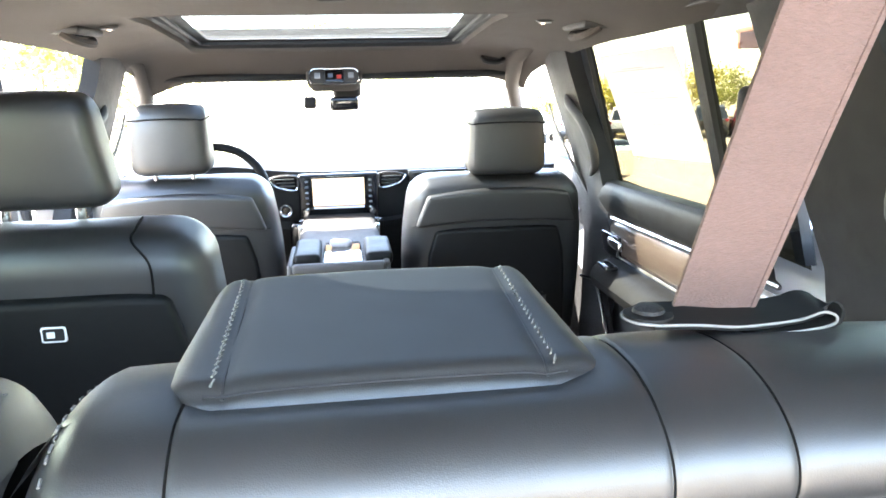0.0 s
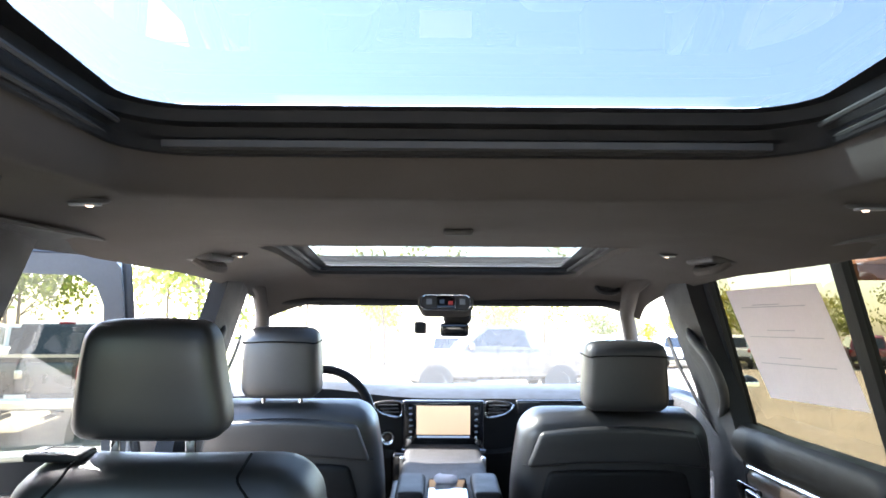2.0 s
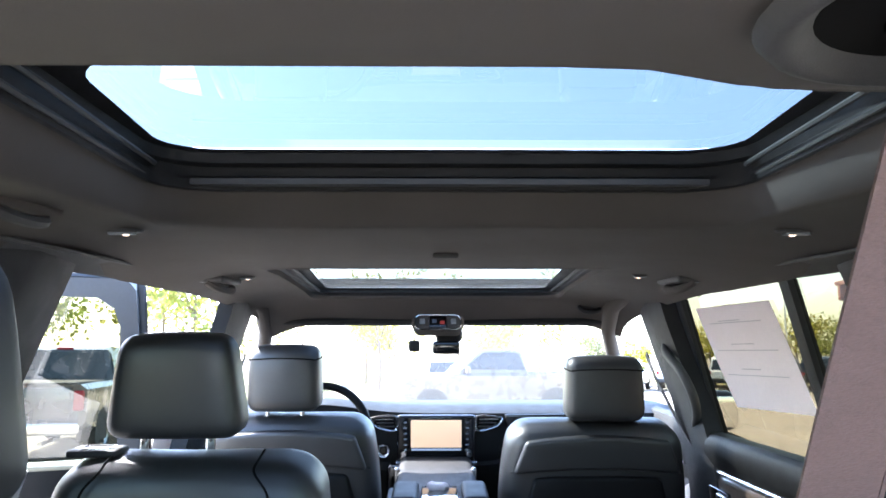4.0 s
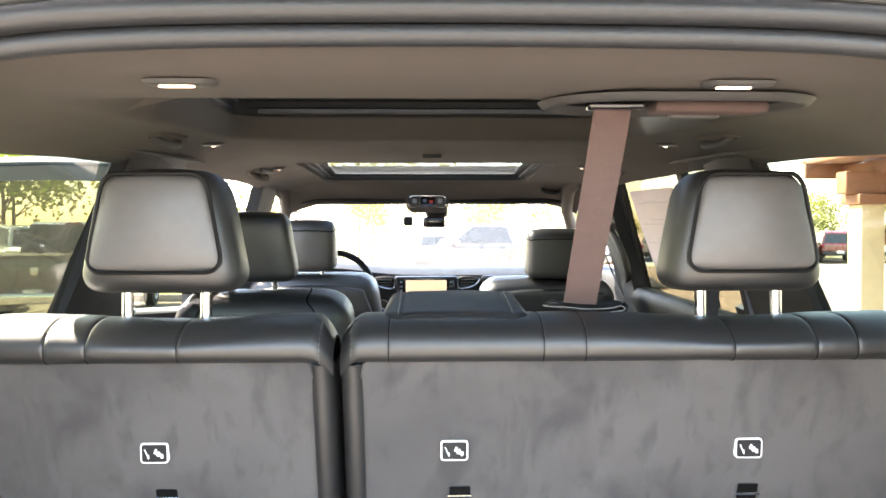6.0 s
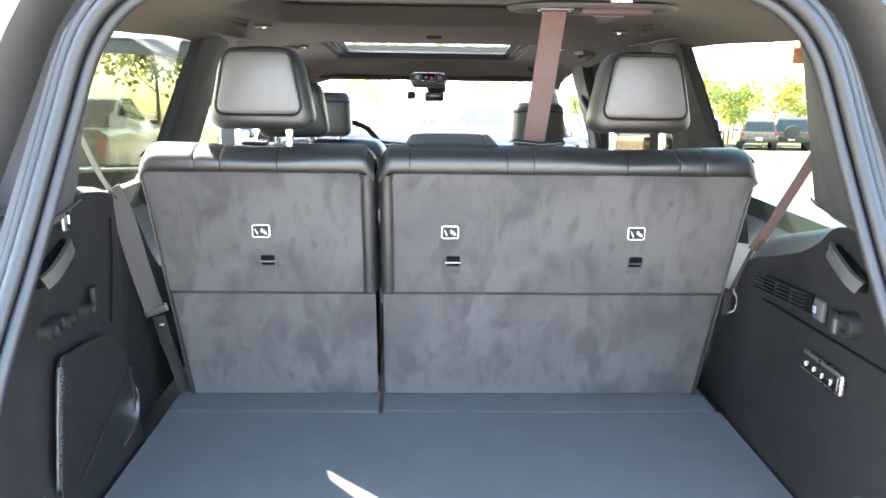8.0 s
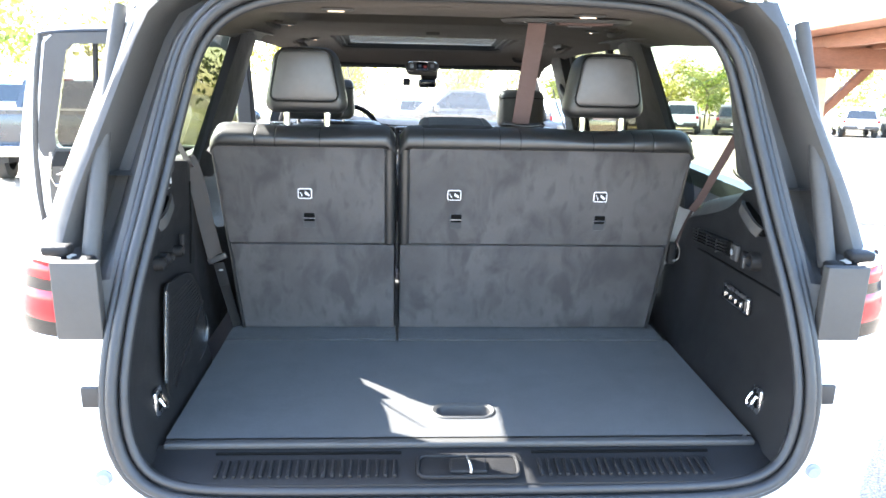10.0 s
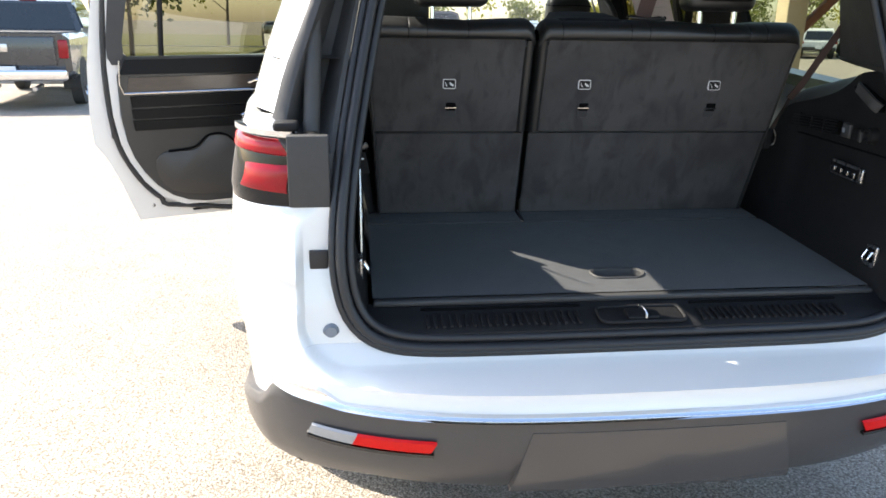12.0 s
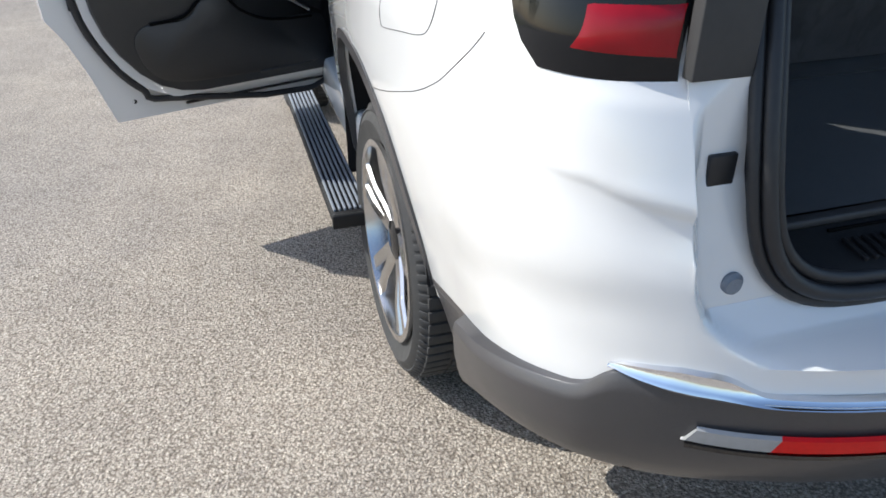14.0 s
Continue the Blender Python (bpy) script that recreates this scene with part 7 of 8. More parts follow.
sheet = thing("window_notice", on_pane(2.3, 1.6), "white printed paper sheet taped inside the window", "paper sheet")
corners = [(2.67, 1.80), (2.13, 1.82), (2.06, 1.54), (2.55, 1.50)]
rows = []
for i in range(9):
    line = []
    for j in range(9):
        u, v = j / 8, i / 8
        y = lerp(lerp(corners[0][0], corners[1][0], u), lerp(corners[3][0], corners[2][0], u), v)
        z = lerp(lerp(corners[0][1], corners[1][1], u), lerp(corners[3][1], corners[2][1], u), v)
        line.append(on_pane(y, z, 0.006 + 0.004 * math.sin(3 * u + 2 * v)))
    rows.append(line)
part("paper", Geo().grid(rows), PAPER, sheet)
for v, u0, u1 in ((0.15, 0.3, 0.6), (0.17, 0.15, 0.85), (0.38, 0.35, 0.65), (0.44, 0.1, 0.9), (0.62, 0.35, 0.6), (0.68, 0.1, 0.9)):
    pts = []
    for k in range(5):
        u = lerp(u0, u1, k / 4)
        y = lerp(lerp(corners[0][0], corners[1][0], u), lerp(corners[3][0], corners[2][0], u), v)
        z = lerp(lerp(corners[0][1], corners[1][1], u), lerp(corners[3][1], corners[2][1], u), v)
        pts.append(on_pane(y, z, 0.0125))
    part("print_bar", Geo().sweep(pts, [(-0.0005, -0.0012), (0.0005, -0.0012), (0.0005, 0.0012), (-0.0005, 0.0012)], up=(0, 0, 1)), INK, sheet)

# windscreen and front side windows
ws = thing("window_3", (0, 3.5, 1.5), "wide clear windscreen", "windscreen", kind="structure")
rows = [[Vector((x, lerp(3.22, 4.12, v) + 0.05 * (1 - (x / 0.9) ** 2) * 1.0, lerp(1.765, 1.27, v))) for x in [lerp(-0.73, 0.73, i / 10) * (1 + 0.25 * v) for i in range(11)]] for v in (0, 0.25, 0.5, 0.75, 1)]
gw = part("pane", Geo().grid(rows), PANE, ws, "clear windscreen glass")
gw.visible_shadow = False
# added strip, mostly hidden by the header, that keeps sun off the right pillar
part("dark_band", thick([[p + Vector((0, -0.004, -0.004)) for p in rows[0]], [p.lerp(q, 0.2) + Vector((0, -0.004, -0.004)) for p, q in zip(rows[0], rows[1])]], 0.003), GLOSS, ws, "black strip added along the windscreen top to stop sun")
part("header_trim", Geo().tube([(-0.72, 3.22, 1.752), (0, 3.26, 1.752), (0.72, 3.22, 1.752)], 0.014, 8), PLASTIC, ws)
# ---- open doors on the left ----
def open_door(name, hinge, lab, longer=0.0, reach=0.0):
    """Door swung out: s runs from the hinge to the free edge, the lining faces the rear."""
    d = Vector((-0.95, -0.305, 0)).normalized()
    nrm = Vector((0.305, -0.95, 0)).normalized()
    H = Vector(hinge)
    door = thing(name, hinge, lab, "car door", "open doors")

    def P(s, z, t):
        return H + d * (s - reach * max(0.0, 1 - s / 0.4)) + nrm * t + Vector((0, 0, z))
    L = longer
    edge = [(0.0, 0.47), (0.02, 1.40), (0.05, 1.90), (0.068, 1.927), (0.1, 1.945), (0.5, 1.955), (0.86 + L, 1.935), (0.93 + L, 1.88), (1.0 + L, 1.6), (1.055 + L, 1.3), (1.075 + L, 1.05), (1.07 + L, 0.9), (1.02 + L, 0.82), (0.965 + L, 0.68), (0.925 + L, 0.55), (0.9 + L, 0.47)]
    hole = [(0.1, 1.335), (0.1, 1.6), (0.103, 1.76), (0.12, 1.815), (0.16, 1.848), (0.5, 1.862), (0.76 + L, 1.85), (0.79 + L, 1.82), (0.84 + L, 1.6), (0.88 + L, 1.42), (0.88 + L, 1.36), (0.86 + L, 1.335), (0.7 + L, 1.335), (0.5, 1.335), (0.3, 1.335), (0.2, 1.335)]
    def shell(t0, t1, e, h, mat, nm, lab2=""):
        g = Geo()
        n = len(e)
        A = [P(s, z, t0) for s, z in e]
        B = [P(s, z, t1) for s, z in e]
        C = [P(s, z, t1) for s, z in h]
        D = [P(s, z, t0) for s, z in h]
        for x, y in ((A, B), (B, C), (C, D), (D, A)):
            ring_plate(g, x, y)
        return part(nm, g, mat, door, lab2, sharp=30)
    body = shell(-0.06, 0.0, edge, hole, WHITE, "door_body", "white painted door shell")
    inner_e = [(0.02, 0.53), (0.04, 1.4), (0.065, 1.88), (0.08, 1.902), (0.11, 1.915), (0.5, 1.925), (0.84 + L, 1.905), (0.89 + L, 1.86), (0.935 + L, 1.6), (0.965 + L, 1.3), (0.965 + L, 1.05), (0.945 + L, 0.9), (0.91 + L, 0.8), (0.85 + L, 0.69), (0.77 + L, 0.60), (0.66 + L, 0.545)]
    shell(-0.002, 0.04, inner_e, hole, WHITE, "door_frame", "white inner door flange")
    wide = [(0.045, 1.31), (0.045, 1.6), (0.066, 1.872), (0.082, 1.895), (0.11, 1.908), (0.5, 1.918), (0.835 + L, 1.9), (0.88 + L, 1.855), (0.925 + L, 1.6), (0.955 + L, 1.42), (0.957 + L, 1.34), (0.94 + L, 1.305), (0.7 + L, 1.30), (0.5, 1.30), (0.3, 1.30), (0.2, 1.30)]
    shell(0.038, 0.05, wide, hole, GREYPLASTIC, "window_surround", "dark mauve-grey window surround")
    part("door_seal", Geo().tube(smooth_path([P(s, z, 0.03) for s, z in [(a + 0.012 * (1 if a > 0.4 else -1), b - 0.005) for a, b in inner_e]], 4, True), 0.014, 8, True), RUBBER, body)
    # lining below the window
    lin = [(0.05, 0.56), (0.05, 1.335), (0.5, 1.345), (0.88 + L, 1.345), (0.925 + L, 1.25), (0.93 + L, 1.05), (0.915 + L, 0.92), (0.89 + L, 0.83), (0.85 + L, 0.75), (0.79 + L, 0.67), (0.72 + L, 0.61), (0.64 + L, 0.575), (0.55 + L, 0.56)]
    def pad(poly, t0, t1, mat, nm, lab2="", c=0.01):
        n = len(poly)
        cx, cz = sum(a for a, _ in poly) / n, sum(b for _, b in poly) / n
        rings = [[P(cx + (a - cx) * k, cz + (b - cz) * k, t) for a, b in poly] for k, t in ((1, t0), (1, lerp(t0, t1, 0.7)), (1 - c * 1.2, t1))]
        return part(nm, Geo().loft(rings), mat, lining if nm != "lining" else door, lab2, sharp=50)
    lining = None
    lining = pad(lin, 0.04, 0.075, LEATHER, "lining", "black leather door lining")
    pad([(0.07, 1.255), (0.07, 1.335), (0.88 + L, 1.335), (0.91 + L, 1.26)], 0.074, 0.088, LEATHER_FINE, "sill_pad")
    pad([(0.1, 1.175), (0.1, 1.245), (0.87 + L, 1.245), (0.885 + L, 1.175)], 0.074, 0.084, WOOD, "wood_inlay", "grey-brown wood inlay")
    part("chrome_line", Geo().tube([P(0.08, 1.165, 0.084), P(0.5, 1.165, 0.086), P(0.9 + L, 1.165, 0.08), P(0.915 + L, 1.21, 0.08), P(0.905 + L, 1.33, 0.08)], 0.006, 6), ALU, lining)
    part("door_handle", Geo().tube(smooth_path([P(0.34, 1.2, 0.085), P(0.3, 1.215, 0.105), P(0.2, 1.21, 0.105), P(0.16, 1.195, 0.085)], 4), 0.012, 8, squash=0.7), CHROME, lining, "chrome door handle")
    for z0, z1 in ((1.095, 1.15), (1.035, 1.085), (0.975, 1.025)):
        pad([(0.1, z0), (0.1, z1), (0.875 + L, z1), (0.87 + L, z0)], 0.072, 0.092, LEATHER_FINE, "padded_band")
    pad([(0.1, 0.95), (0.1, 1.08), (0.27, 1.075), (0.38, 1.03), (0.36, 0.99), (0.2, 0.87), (0.1, 0.82)], 0.074, 0.09, PLASTIC, "speaker_cover")
    part("speaker_rim", Geo().tube([P(0.1, 1.085, 0.094), P(0.27, 1.08, 0.094), P(0.385, 1.03, 0.094), P(0.365, 0.99, 0.094), P(0.15, 0.83, 0.094)], 0.007, 6), ALU, lining, "bright speaker rim")
    pk = [(0.1, 0.62), (0.1, 0.8), (0.3, 0.81), (0.4, 0.86), (0.47, 0.92), (0.56, 0.92), (0.63, 0.86), (0.74 + L, 0.85), (0.79 + L, 0.78), (0.74 + L, 0.66), (0.6 + L, 0.61), (0.3, 0.6)]
    pad([(p.x, p.y) for p in smooth_path([(a, b, 0) for a, b in pk], 4, True)], 0.07, 0.084, LEATHER, "door_pocket", "moulded door pocket", 0.05)
    # the pocket is closed: this black strip paints the shade of its opening
    part("pocket_mouth", Geo().tube(smooth_path([P(a, b, 0.079) for a, b in ((0.14, 0.8), (0.3, 0.81), (0.4, 0.86), (0.47, 0.925), (0.56, 0.93), (0.64, 0.87), (0.72 + L, 0.855))], 5), 0.012, 8, squash=0.5), SHADE_SEAM_BLACK, lining, "black strip painted for the shade in the pocket mouth")
    part("courtesy_strip", Geo().tube([P(0.15, 0.6, 0.078), P(0.36, 0.597, 0.078)], 0.008, 6), GREYPLASTIC, lining)
    part("door_latch", Geo().rbox((0, 0, 0), (0.014, 0.03, 0.06), 0.004, m=Matrix.Translation(P(0.975 + L, 0.96, 0.02))), RUBBER, body, "dark door latch")
    part("edge_plug", Geo().lathe([(0, -0.004), (0.008, -0.003), (0.009, 0)], 12, 2, (0, 0, 0)).turned(Matrix.Translation(P(0.82 + L, 0.545, 0.004)) @ Matrix.Rotation(radians(90), 4, "X")), RUBBER, body)
    part("lower_seal", Geo().tube([P(0.05, 0.505, 0.02), P(0.62 + L, 0.505, 0.02)], 0.01, 6, squash=0.6), RUBBER, body)
    part("divider_bar", Geo().tube([P(0.70 + L, 1.33, 0.0), P(0.66 + L, 1.86, 0.0)], 0.014, 6), PLASTIC, door)
    g = Geo().add([P(0.08, 1.32, -0.02), P(0.9 + L, 1.32, -0.02), P(0.8 + L, 1.87, -0.02), P(0.1, 1.87, -0.02)], [(0, 1, 2, 3)])
    pane2 = part("pane", g, TINT, door, "tinted door glass")
    return door


open_door("rear_door", (-1.0, 2.665, -0.013), "white rear door standing open with black leather lining", 0.055, 0.07)
# driver door, shut, and the outside mirrors
dd = thing("door_3", (-0.9, 3.4, 0.5), "shut white driver door with black lining", "car door", kind="structure")
part("lining", Geo().grid(wall_rows([(0.935, 1.36), (0.895, 1.385), (0.86, 1.375), (0.85, 1.33), (0.86, 1.26), (0.855, 1.18), (0.81, 1.14), (0.80, 1.08), (0.86, 1.0), (0.87, 0.55)], 2.9, 3.98, 10, 0.02)).flipped(), PLASTIC, dd, "black leather door lining")
part("chrome_line", Geo().tube([(-0.85, y, 1.25) for y in (2.95, 3.4, 3.9)], 0.006, 6), ALU, dd)
part("door_skin", thick([[Vector((-curve_at(XS, z) + 0.005, y, z)) for y in (2.86, 3.1, 3.4, 3.7, 4.0)] for z in (0.5, 0.7, 0.9, 1.1, 1.25, 1.36)], 0.03), WHITE, dd)
for s in (-1, 1):
    mirror = solid("side_mirror", Geo().rbox((s * 1.23, 3.7, 1.335), (0.235, 0.12, 0.185), 0.05, 4, (4, 2, 3)), GLOSS, "black outside mirror on the front door", "mirror", "outside mirrors")
    part("mirror_glass", Geo().rbox((s * 1.232, 3.638, 1.337), (0.19, 0.006, 0.14), 0.003, 2), MIRROR, mirror, "mirror glass")
    part("mirror_arm", Geo().rbox((s * 1.07, 3.71, 1.3), (0.12, 0.07, 0.06), 0.02), PLASTIC, mirror)
part("front_wing", Geo().rbox((-0.97, 4.15, 0.85), (0.12, 0.8, 0.75), 0.05), WHITE, suv)

# ---- outdoors ----
BASE[0] = Matrix.Identity(4)
g = Geo().add([(-900, -900, 0), (900, -900, 0), (900, 900, 0), (-900, 900, 0)], [(0, 1, 2, 3)])
solid("ground", g, ASPHALT, "sun-bleached coarse asphalt of a parking lot", "ground", kind="structure", at=(0, 0, 0))
DRYGRASS = material("dry_grass", (0.26, 0.23, 0.09), 0.95, grain=0.7, grain_size=20, stain=0.7, stain_size=0.5, bump=0.8, bump_size=60, alt=(0.13, 0.15, 0.04))
BARK = material("bark", (0.16, 0.12, 0.09), 0.95, grain=0.6, grain_size=30, bump=0.9, bump_size=40)
LEAF = [leafy("leaf_" + n, c, a) for n, c, a in
        (("yellow", (0.34, 0.31, 0.05), (0.2, 0.21, 0.04)), ("green", (0.22, 0.27, 0.05), (0.12, 0.17, 0.035)), ("olive", (0.24, 0.25, 0.06), (0.13, 0.16, 0.04)))]
TIMBER = material("red_brown_timber", (0.2, 0.085, 0.05), 0.7, grain=0.6, grain_size=14, stain=0.4, stain_size=2, bump=0.6, bump_size=60, stretch=(1, 1, 6))
STUCCO = material("tan_stucco", (0.5, 0.4, 0.27), 0.9, grain=0.4, grain_size=40, stain=0.3, stain_size=2, bump=0.6, bump_size=90)
GLASSDARK = material("dark_car_glass", (0.02, 0.022, 0.024), 0.05, stain=0.2, stain_size=3, coat=0.5)


def carpaint(name, c):
    return material(name, c, 0.28, stain=0.15, stain_size=2, coat=1.0)


def parked_car(name, loc, yaw, paint, lab, L=4.7, W=1.9, H=1.75, spare=False, pickup=False):
    """A parked vehicle: loc is the middle of its tail on the ground, yaw turns its nose."""
    m = Matrix.Translation(loc) @ Matrix.Rotation(yaw, 4, "Z")
    ob = new(name)
    ob.matrix_world = m
    HOME[ob.name] = Vector((0, 0, 0))
    tagged(ob, lab, "pickup truck" if pickup else "car", "parked cars")
    w = W / 2
    if pickup:
        lower = [(0.05, 0.62), (0.0, 0.75), (0.0, 1.32), (2.05, 1.34), (2.05, 1.3), (3.9, 1.32), (5.3, 1.26), (5.6, 1.1), (5.65, 0.55), (5.3, 0.45), (0.6, 0.5)]
        cabin = [(1.95, 1.3), (2.1, 1.9), (2.3, 1.96), (3.3, 1.95), (4.0, 1.32)]
        wheels = (1.15, 4.75)
        rw = 0.42
    else:
        lower = [(0.06, 0.45), (0.0, 0.6), (0.03, H * 0.56), (0.1, H * 0.6), (L * 0.72, H * 0.6), (L * 0.95, H * 0.53), (L, H * 0.42), (L * 0.99, 0.4), (L * 0.5, 0.3)]
        cabin = [(0.08, H * 0.58), (0.26, H * 0.93), (0.5, H), (L * 0.48, H * 0.99), (L * 0.72, H * 0.59)]
        wheels = (L * 0.2, L * 0.8)
        rw = 0.37
    body = part("body", Geo().prism(lower, -w, w, 0, 0.09), paint, ob)
    n = len(cabin)
    rings = [[(s * w * (0.93 if z < H * 0.7 else 0.76), y, z) for y, z in cabin] for s in (-1, 1)]
    part("cabin", Geo().loft(rings), paint, ob)
    cy, cz = sum(a for a, _ in cabin) / n, sum(b for _, b in cabin) / n
    for s in (-1, 1):
        q = [(cy + (a - cy) * 0.88, cz + (b - cz) * 0.74) for a, b in cabin]
        g = Geo().loft([[(s * (w * (0.93 if b < cz else 0.78) + e), a, b) for a, b in q] for e in (-0.06, 0.012)])
        part("side_window", g, GLASSDARK, ob)
        (a0, b0), (a1, b1) = cabin[0], cabin[1]
        for k, y in enumerate(wheels):
            c = (s * (w - 0.1), y, rw)
            wh = part("wheel", Geo().lathe([(rw * 0.6, -0.11), (rw, -0.1), (rw, 0.1), (rw * 0.6, 0.11)], 28, 0, c, True), TYRE, ob)
            part("rim", Geo().lathe([(0.0, s * 0.08), (rw * 0.55, s * 0.085), (rw * 0.62, s * 0.115), (rw * 0.62, s * 0.02)], 28, 0, c), ALU, wh)
            for j in range(5):
                mm = Matrix.Translation(c) @ Matrix.Rotation(2 * math.pi * j / 5, 4, "X")
                part("spoke_gap", Geo().rbox((s * 0.085, 0, rw * 0.36), (0.02, rw * 0.16, rw * 0.3), 0.01, 2, m=mm), TYRE, wh)
            part("wheel_arch", Geo().prism([(y + (rw + 0.06) * math.cos(radians(a)), rw + (rw + 0.06) * math.sin(radians(a))) for a in range(-10, 191, 20)], s * (w - 0.3), s * (w + 0.004), 0), TYRE, ob)
        zt = 1.0 if pickup else H * 0.5
        part("tail_lamp", Geo().rbox((s * (w - 0.1), 0.02, zt + 0.06), (0.16, 0.1, 0.32 if pickup else 0.16), 0.03), REDLENS, ob, "red tail lamp")
        part("door_mirror", Geo().rbox((s * (w + 0.1), 3.75 if pickup else L * 0.66, 1.4 if pickup else H * 0.62), (0.22, 0.12, 0.2 if pickup else 0.14), 0.04), paint, ob)
    # rear window
    (a0, b0), (a1, b1) = cabin[0], cabin[1]
    g = Geo().loft([[(s * w * k, lerp(a0, a1, t) - e, lerp(b0, b1, t)) for s, t, k in ((-1, 0.12, 0.8), (1, 0.12, 0.8), (1, 0.92, 0.68), (-1, 0.92, 0.68))] for e in (-0.03, 0.02)])
    part("rear_window", g, GLASSDARK, ob)
    bump = part("bumper", Geo().rbox((0, -0.06, 0.62 if pickup else 0.55), (W * 0.94, 0.2, 0.2), 0.05), CHROME if pickup else TYRE, ob, "chrome bumper" if pickup else "")
    part("number_plate", Geo().rbox((0, -0.17 if not pickup else -0.12, 0.7 if pickup else 0.62), (0.32, 0.02, 0.15), 0.01), LABEL, ob)
    if pickup:
        part("tailgate_panel", Geo().rbox((0, -0.01, 1.02), (W * 0.78, 0.05, 0.5), 0.02), paint, ob)
        part("tailgate_emblem", Geo().rbox((0, -0.045, 1.08), (0.12, 0.02, 0.14), 0.03), ALU, ob)
        part("bed_well", Geo().rbox((0, 1.0, 1.32), (W * 0.82, 1.75, 0.05), 0.02), TYRE, ob)
        part("brake_lamp", Geo().rbox((0, 2.13, 1.92), (0.3, 0.05, 0.04), 0.015), REDLENS, ob)
        for x in (-0.3, 0.4):
            part("exhaust", Geo().tube([(x, 0.5, 0.4), (x, -0.05, 0.38)], 0.04, 10), STEEL, ob)
    if spare:
        c = (0, -0.16, H * 0.55)
        part("spare_wheel", Geo().lathe([(0.0, -0.1), (0.2, -0.11), (0.36, -0.09), (0.38, 0.05), (0.3, 0.1)], 28, 1, c), TYRE, ob)
    return ob


slate = carpaint("slate_paint", (0.024, 0.027, 0.032))
silver = carpaint("silver_paint", (0.5, 0.5, 0.5))
white2 = carpaint("white_paint", (0.75, 0.75, 0.74))
black = carpaint("black_paint", (0.02, 0.02, 0.022))
maroon = carpaint("maroon_paint", (0.14, 0.02, 0.025))
brown = carpaint("brown_paint", (0.09, 0.075, 0.065))
parked_car("pickup_truck", (-6.72, 12.2, 0), radians(9), slate, "dark slate pickup truck with chrome rear bumper", W=2.05, H=1.95, pickup=True)
for i, (x, paint, lab, sp) in enumerate(((9.5, white2, "white estate car parked in the row", False), (12.4, silver, "silver family car parked in the row", False), (15.2, white2, "white parked off-roader among the row", False),
                                         (18.0, brown, "grey-brown off-roader parked in the row", False), (19.9, black, "black parked off-roader with spare wheel", True), (22.4, maroon, "dark red parked family car", False),
                                         (25.2, white2, "white parked hatchback in the row", False), (28.0, slate, "slate grey family car parked in the row", False), (31.0, white2, "white parked van-like car", False), (34.0, maroon, "dark red parked estate car", False), (38.0, silver, "silver parked car at the row end", False))):
    parked_car("parked_car", (x, 38.2 + 0.25 * (i % 3), 0), radians(-24 + 3 * (i % 2)), paint, lab, H=1.78 if i % 3 else 1.66, spare=sp)
parked_car("parked_pickup", (4.4, 22.6, 0), radians(100), brown, "grey-brown pickup parked beyond the windscreen", W=2.0, H=1.95, pickup=True)
parked_car("parked_car", (0.5, 27.0, 0), radians(5), white2, "white car parked beyond the windscreen")
parked_car("parked_car", (5.6, 26.5, 0), radians(150), white2, "white family car parked beyond the windscreen")
parked_car("parked_pickup", (-9.5, 20.0, 0), radians(60), white2, "pale work truck parked near the lawn", W=2.0, H=1.95, pickup=True)


def tree(loc, h, crown, leaf, n=1500, seed=0):
    rnd = random.Random(seed)
    ob = new("tree")
    ob.matrix_world = Matrix.Translation(loc)
    HOME[ob.name] = Vector((0, 0, 0))
    tagged(ob, "tree with fresh yellow-green spring leaves" if leaf != 1 else "dark green leafy tree", "tree", "trees")
    g = Geo()
    top = Vector((rnd.uniform(-0.3, 0.3), rnd.uniform(-0.3, 0.3), h * 0.75))
    trunk = smooth_path([(0, 0, -0.1), (0.05, 0.03, h * 0.25), top * 0.7, top], 4)
    g.tube(trunk, [lerp(0.03 * h ** 0.7, 0.01, i / (len(trunk) - 1)) for i in range(len(trunk))], 7)
    tips = [top]
    for k in range(9):
        a, z = rnd.uniform(0, 6.28), h * rnd.uniform(0.28, 0.7)
        r = crown * rnd.uniform(0.5, 0.95)
        end = Vector((r * math.cos(a), r * math.sin(a), min(h * 0.95, z + r * rnd.uniform(0.4, 1.0))))
        st = Vector((0.05, 0.03, z))
        g.tube([st, st.lerp(end, 0.5) + Vector((0, 0, 0.1 * r)), end], [0.035, 0.022, 0.008], 5)
        tips += [end, st.lerp(end, 0.6)]
    part("trunk", g, BARK, ob)
    g = Geo()
    vs, fs = [], []
    for i in range(n):
        c = tips[i % len(tips)]
        rr = crown * 0.42 * rnd.random() ** 0.6
        d = Vector((rnd.gauss(0, 1), rnd.gauss(0, 1), rnd.gauss(0, 0.8))).normalized()
        p = c + d * rr
        if p.z < h * 0.2:
            continue
        u = Vector((rnd.gauss(0, 1), rnd.gauss(0, 1), rnd.gauss(0, 1))).normalized()
        w = u.cross(Vector((rnd.gauss(0, 1), rnd.gauss(0, 1), rnd.gauss(0, 1)))).normalized()
        s = rnd.uniform(0.07, 0.16) * (h / 6) ** 0.5
        o = len(vs)
        vs += [p - u * s, p + w * s * 0.6, p + u * s, p - w * s * 0.6]
        fs.append((o, o + 1, o + 2, o + 3))
    g.add(vs, fs)
    part("crown", g, LEAF[leaf], ob, fix=False)


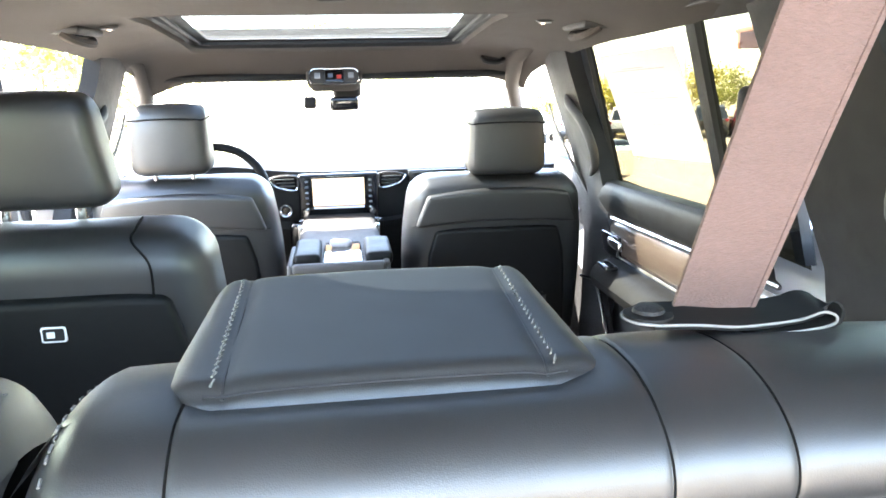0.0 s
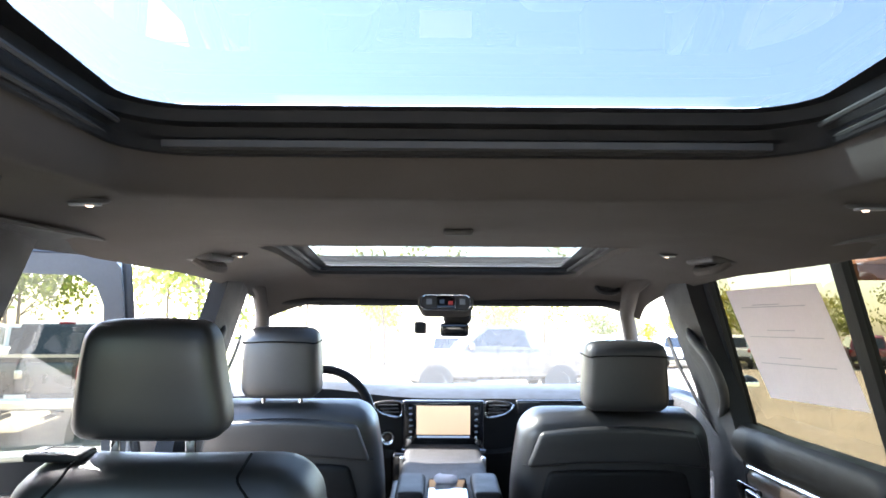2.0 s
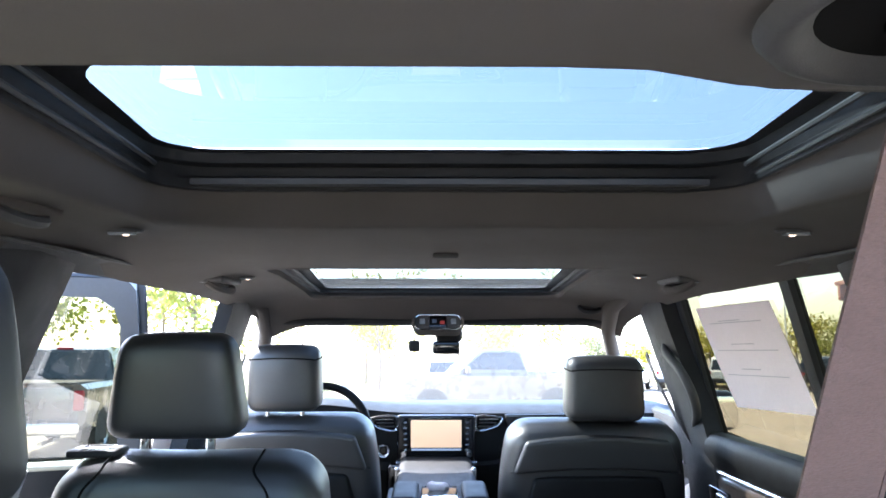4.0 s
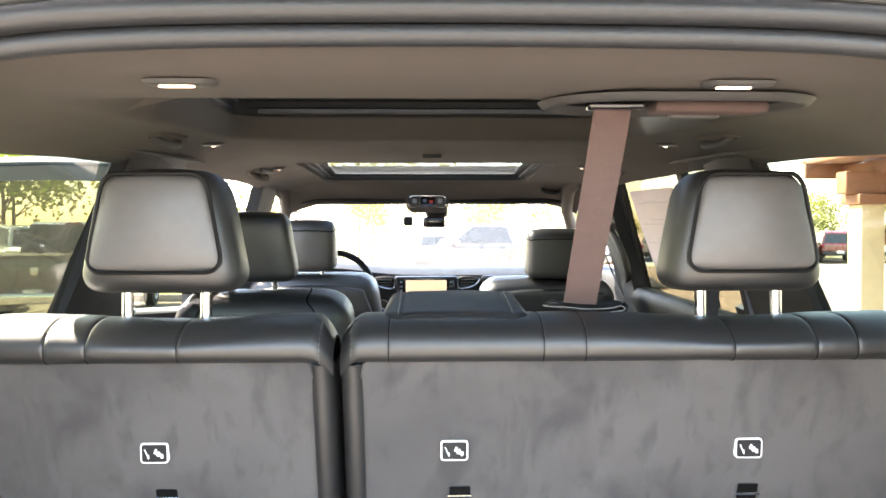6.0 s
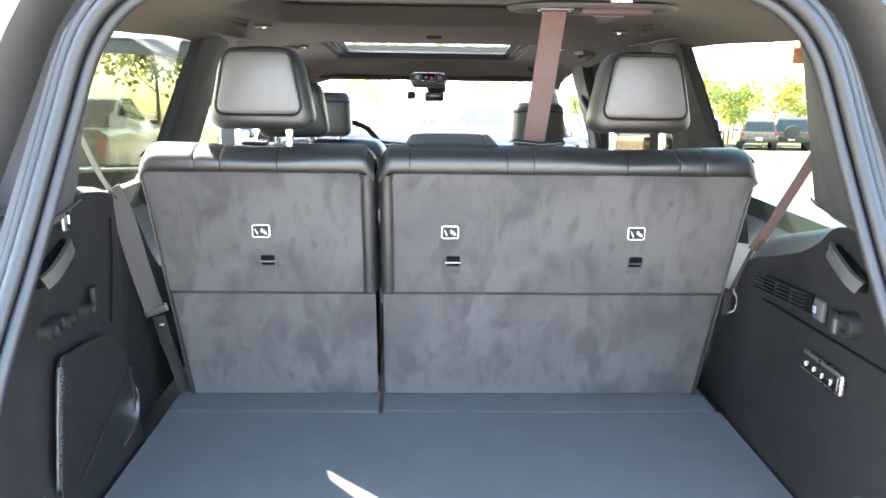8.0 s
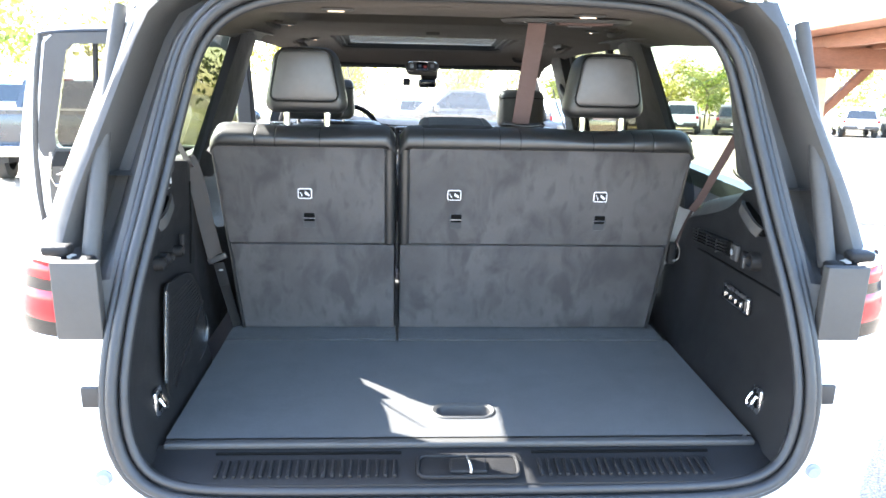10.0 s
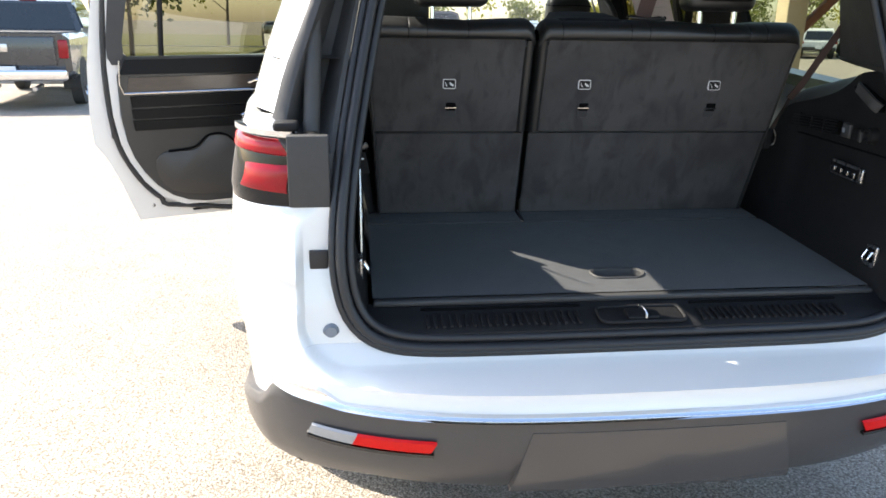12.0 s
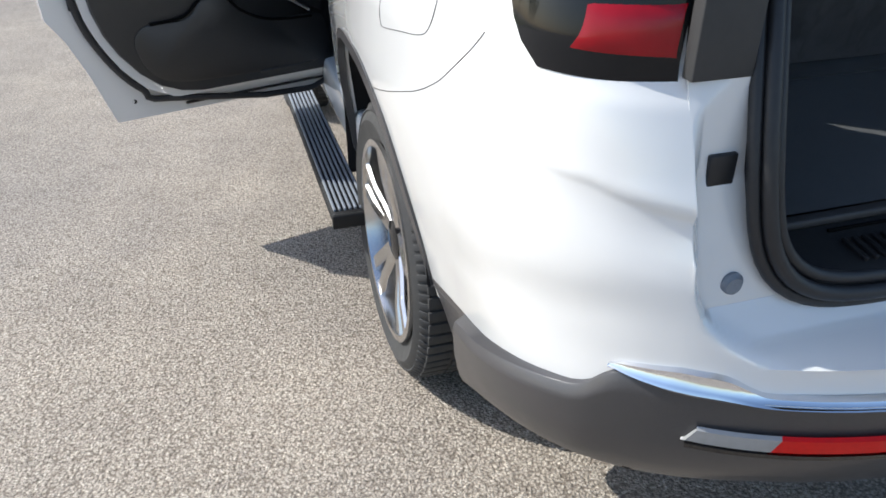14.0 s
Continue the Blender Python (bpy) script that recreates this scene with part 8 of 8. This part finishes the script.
rnd = random.Random(7)
spots = []
for i in range(26):
    spots.append((-8 + 3.1 * i + rnd.uniform(-1, 1), 47 + rnd.uniform(-2, 7), rnd.uniform(5.0, 8.5), rnd.choice((0, 0, 2, 1))))
spots += [(18.5, 43.5, 6.0, 1), (21.5, 44.0, 7.5, 0), (16.0, 43.0, 6.8, 0), (34, 30, 7, 0), (38, 24, 6, 2), (30, 34, 6.5, 1), (26, 41, 7.0, 2),
          (-14, 24, 6.5, 1), (-11, 30, 7, 0), (-17, 30, 7.5, 2), (-22, 26, 7, 1), (-8.6, 26.5, 6.2, 2), (-28, 20, 7, 0), (-27, 32, 8, 1), (44, 40, 7, 0), (50, 34, 7, 2), (-35, 28, 8, 1), (-3, 40, 7, 0), (3, 41, 6.5, 2)]
for k, (x, y, h, l) in enumerate(spots):
    h *= 0.66 if x > 8 else 1.0
    tree((x, y, 0), h, h * 0.4, l, 1300, k)
# planted verge behind the cars and beside the pickup
for nm, x0, x1, y0, y1 in (("verge", -60, 70, 43.4, 80), ("lawn", -60, -5.6, 18.3, 43)):
    g = Geo().rbox(((x0 + x1) / 2, (y0 + y1) / 2, 0.05), (x1 - x0, y1 - y0, 0.16), 0.04, 2)
    solid(nm, g, DRYGRASS, "dry yellow-green grass verge behind a kerb", "grass", kind="structure")
CONCRETE = material("concrete_kerb", (0.45, 0.43, 0.4), 0.9, grain=0.4, grain_size=60, stain=0.3, stain_size=2, bump=0.4, bump_size=80)
solid("kerb", Geo().rbox((5, 43.3, 0.08), (130, 0.18, 0.18), 0.03, 2), CONCRETE, "pale concrete kerb before the verge", "kerb", kind="structure")
solid("kerb", Geo().rbox((-32.8, 18.2, 0.08), (54.4, 0.18, 0.18), 0.03, 2), CONCRETE, "pale concrete kerb before the lawn", "kerb", kind="structure")
# timber porch at the right
porch = thing("timber_porch", (7.6, 9, 0), "red-brown timber porch roof on tan posts", "porch")
for x, y in ((5.85, 9.2), (10.5, 9.2), (10.5, 5.5)):
    p = part("post", Geo().rbox((x, y, 1.05), (0.32, 0.32, 2.1), 0.02, 2), STUCCO, porch, "tan post")
    part("capital", Geo().rbox((x, y, 2.16), (0.46, 0.46, 0.14), 0.02, 2), TIMBER, p)
for y in (9.2, 5.5):
    part("beam", Geo().rbox((9.2, y, 2.38), (7.4, 0.25, 0.3), 0.02, 2), TIMBER, porch)
for i in range(10):
    part("rafter", Geo().rbox((6.0 + 0.7 * i, 7.35, 2.6), (0.12, 5.2, 0.18), 0.01, 1), TIMBER, porch)
part("fascia_board", Geo().rbox((9.2, 9.95, 2.62), (7.6, 0.06, 0.26), 0.01, 1), TIMBER, porch)
part("roof_deck", Geo().rbox((9.2, 7.4, 2.73), (7.6, 5.3, 0.06), 0.01, 1), TIMBER, porch)
part("brace", Geo().rbox((0, 0, 0), (0.12, 0.12, 1.0), 0.01, 1, m=Matrix.Translation((6.35, 9.2, 1.9)) @ Matrix.Rotation(radians(45), 4, "Y")), TIMBER, porch)
# street lamp among the trees
pole = thing("street_lamp", (19.8, 41.5, 0), "thin grey street-lamp pole", "street lamp")
part("pole", Geo().tube([(19.8, 41.5, 0), (19.8, 41.5, 6.0)], [0.07, 0.05], 8), STEEL, pole)
part("lamp_head", Geo().rbox((19.5, 41.5, 6.0), (0.7, 0.25, 0.12), 0.04, 2), STEEL, pole)
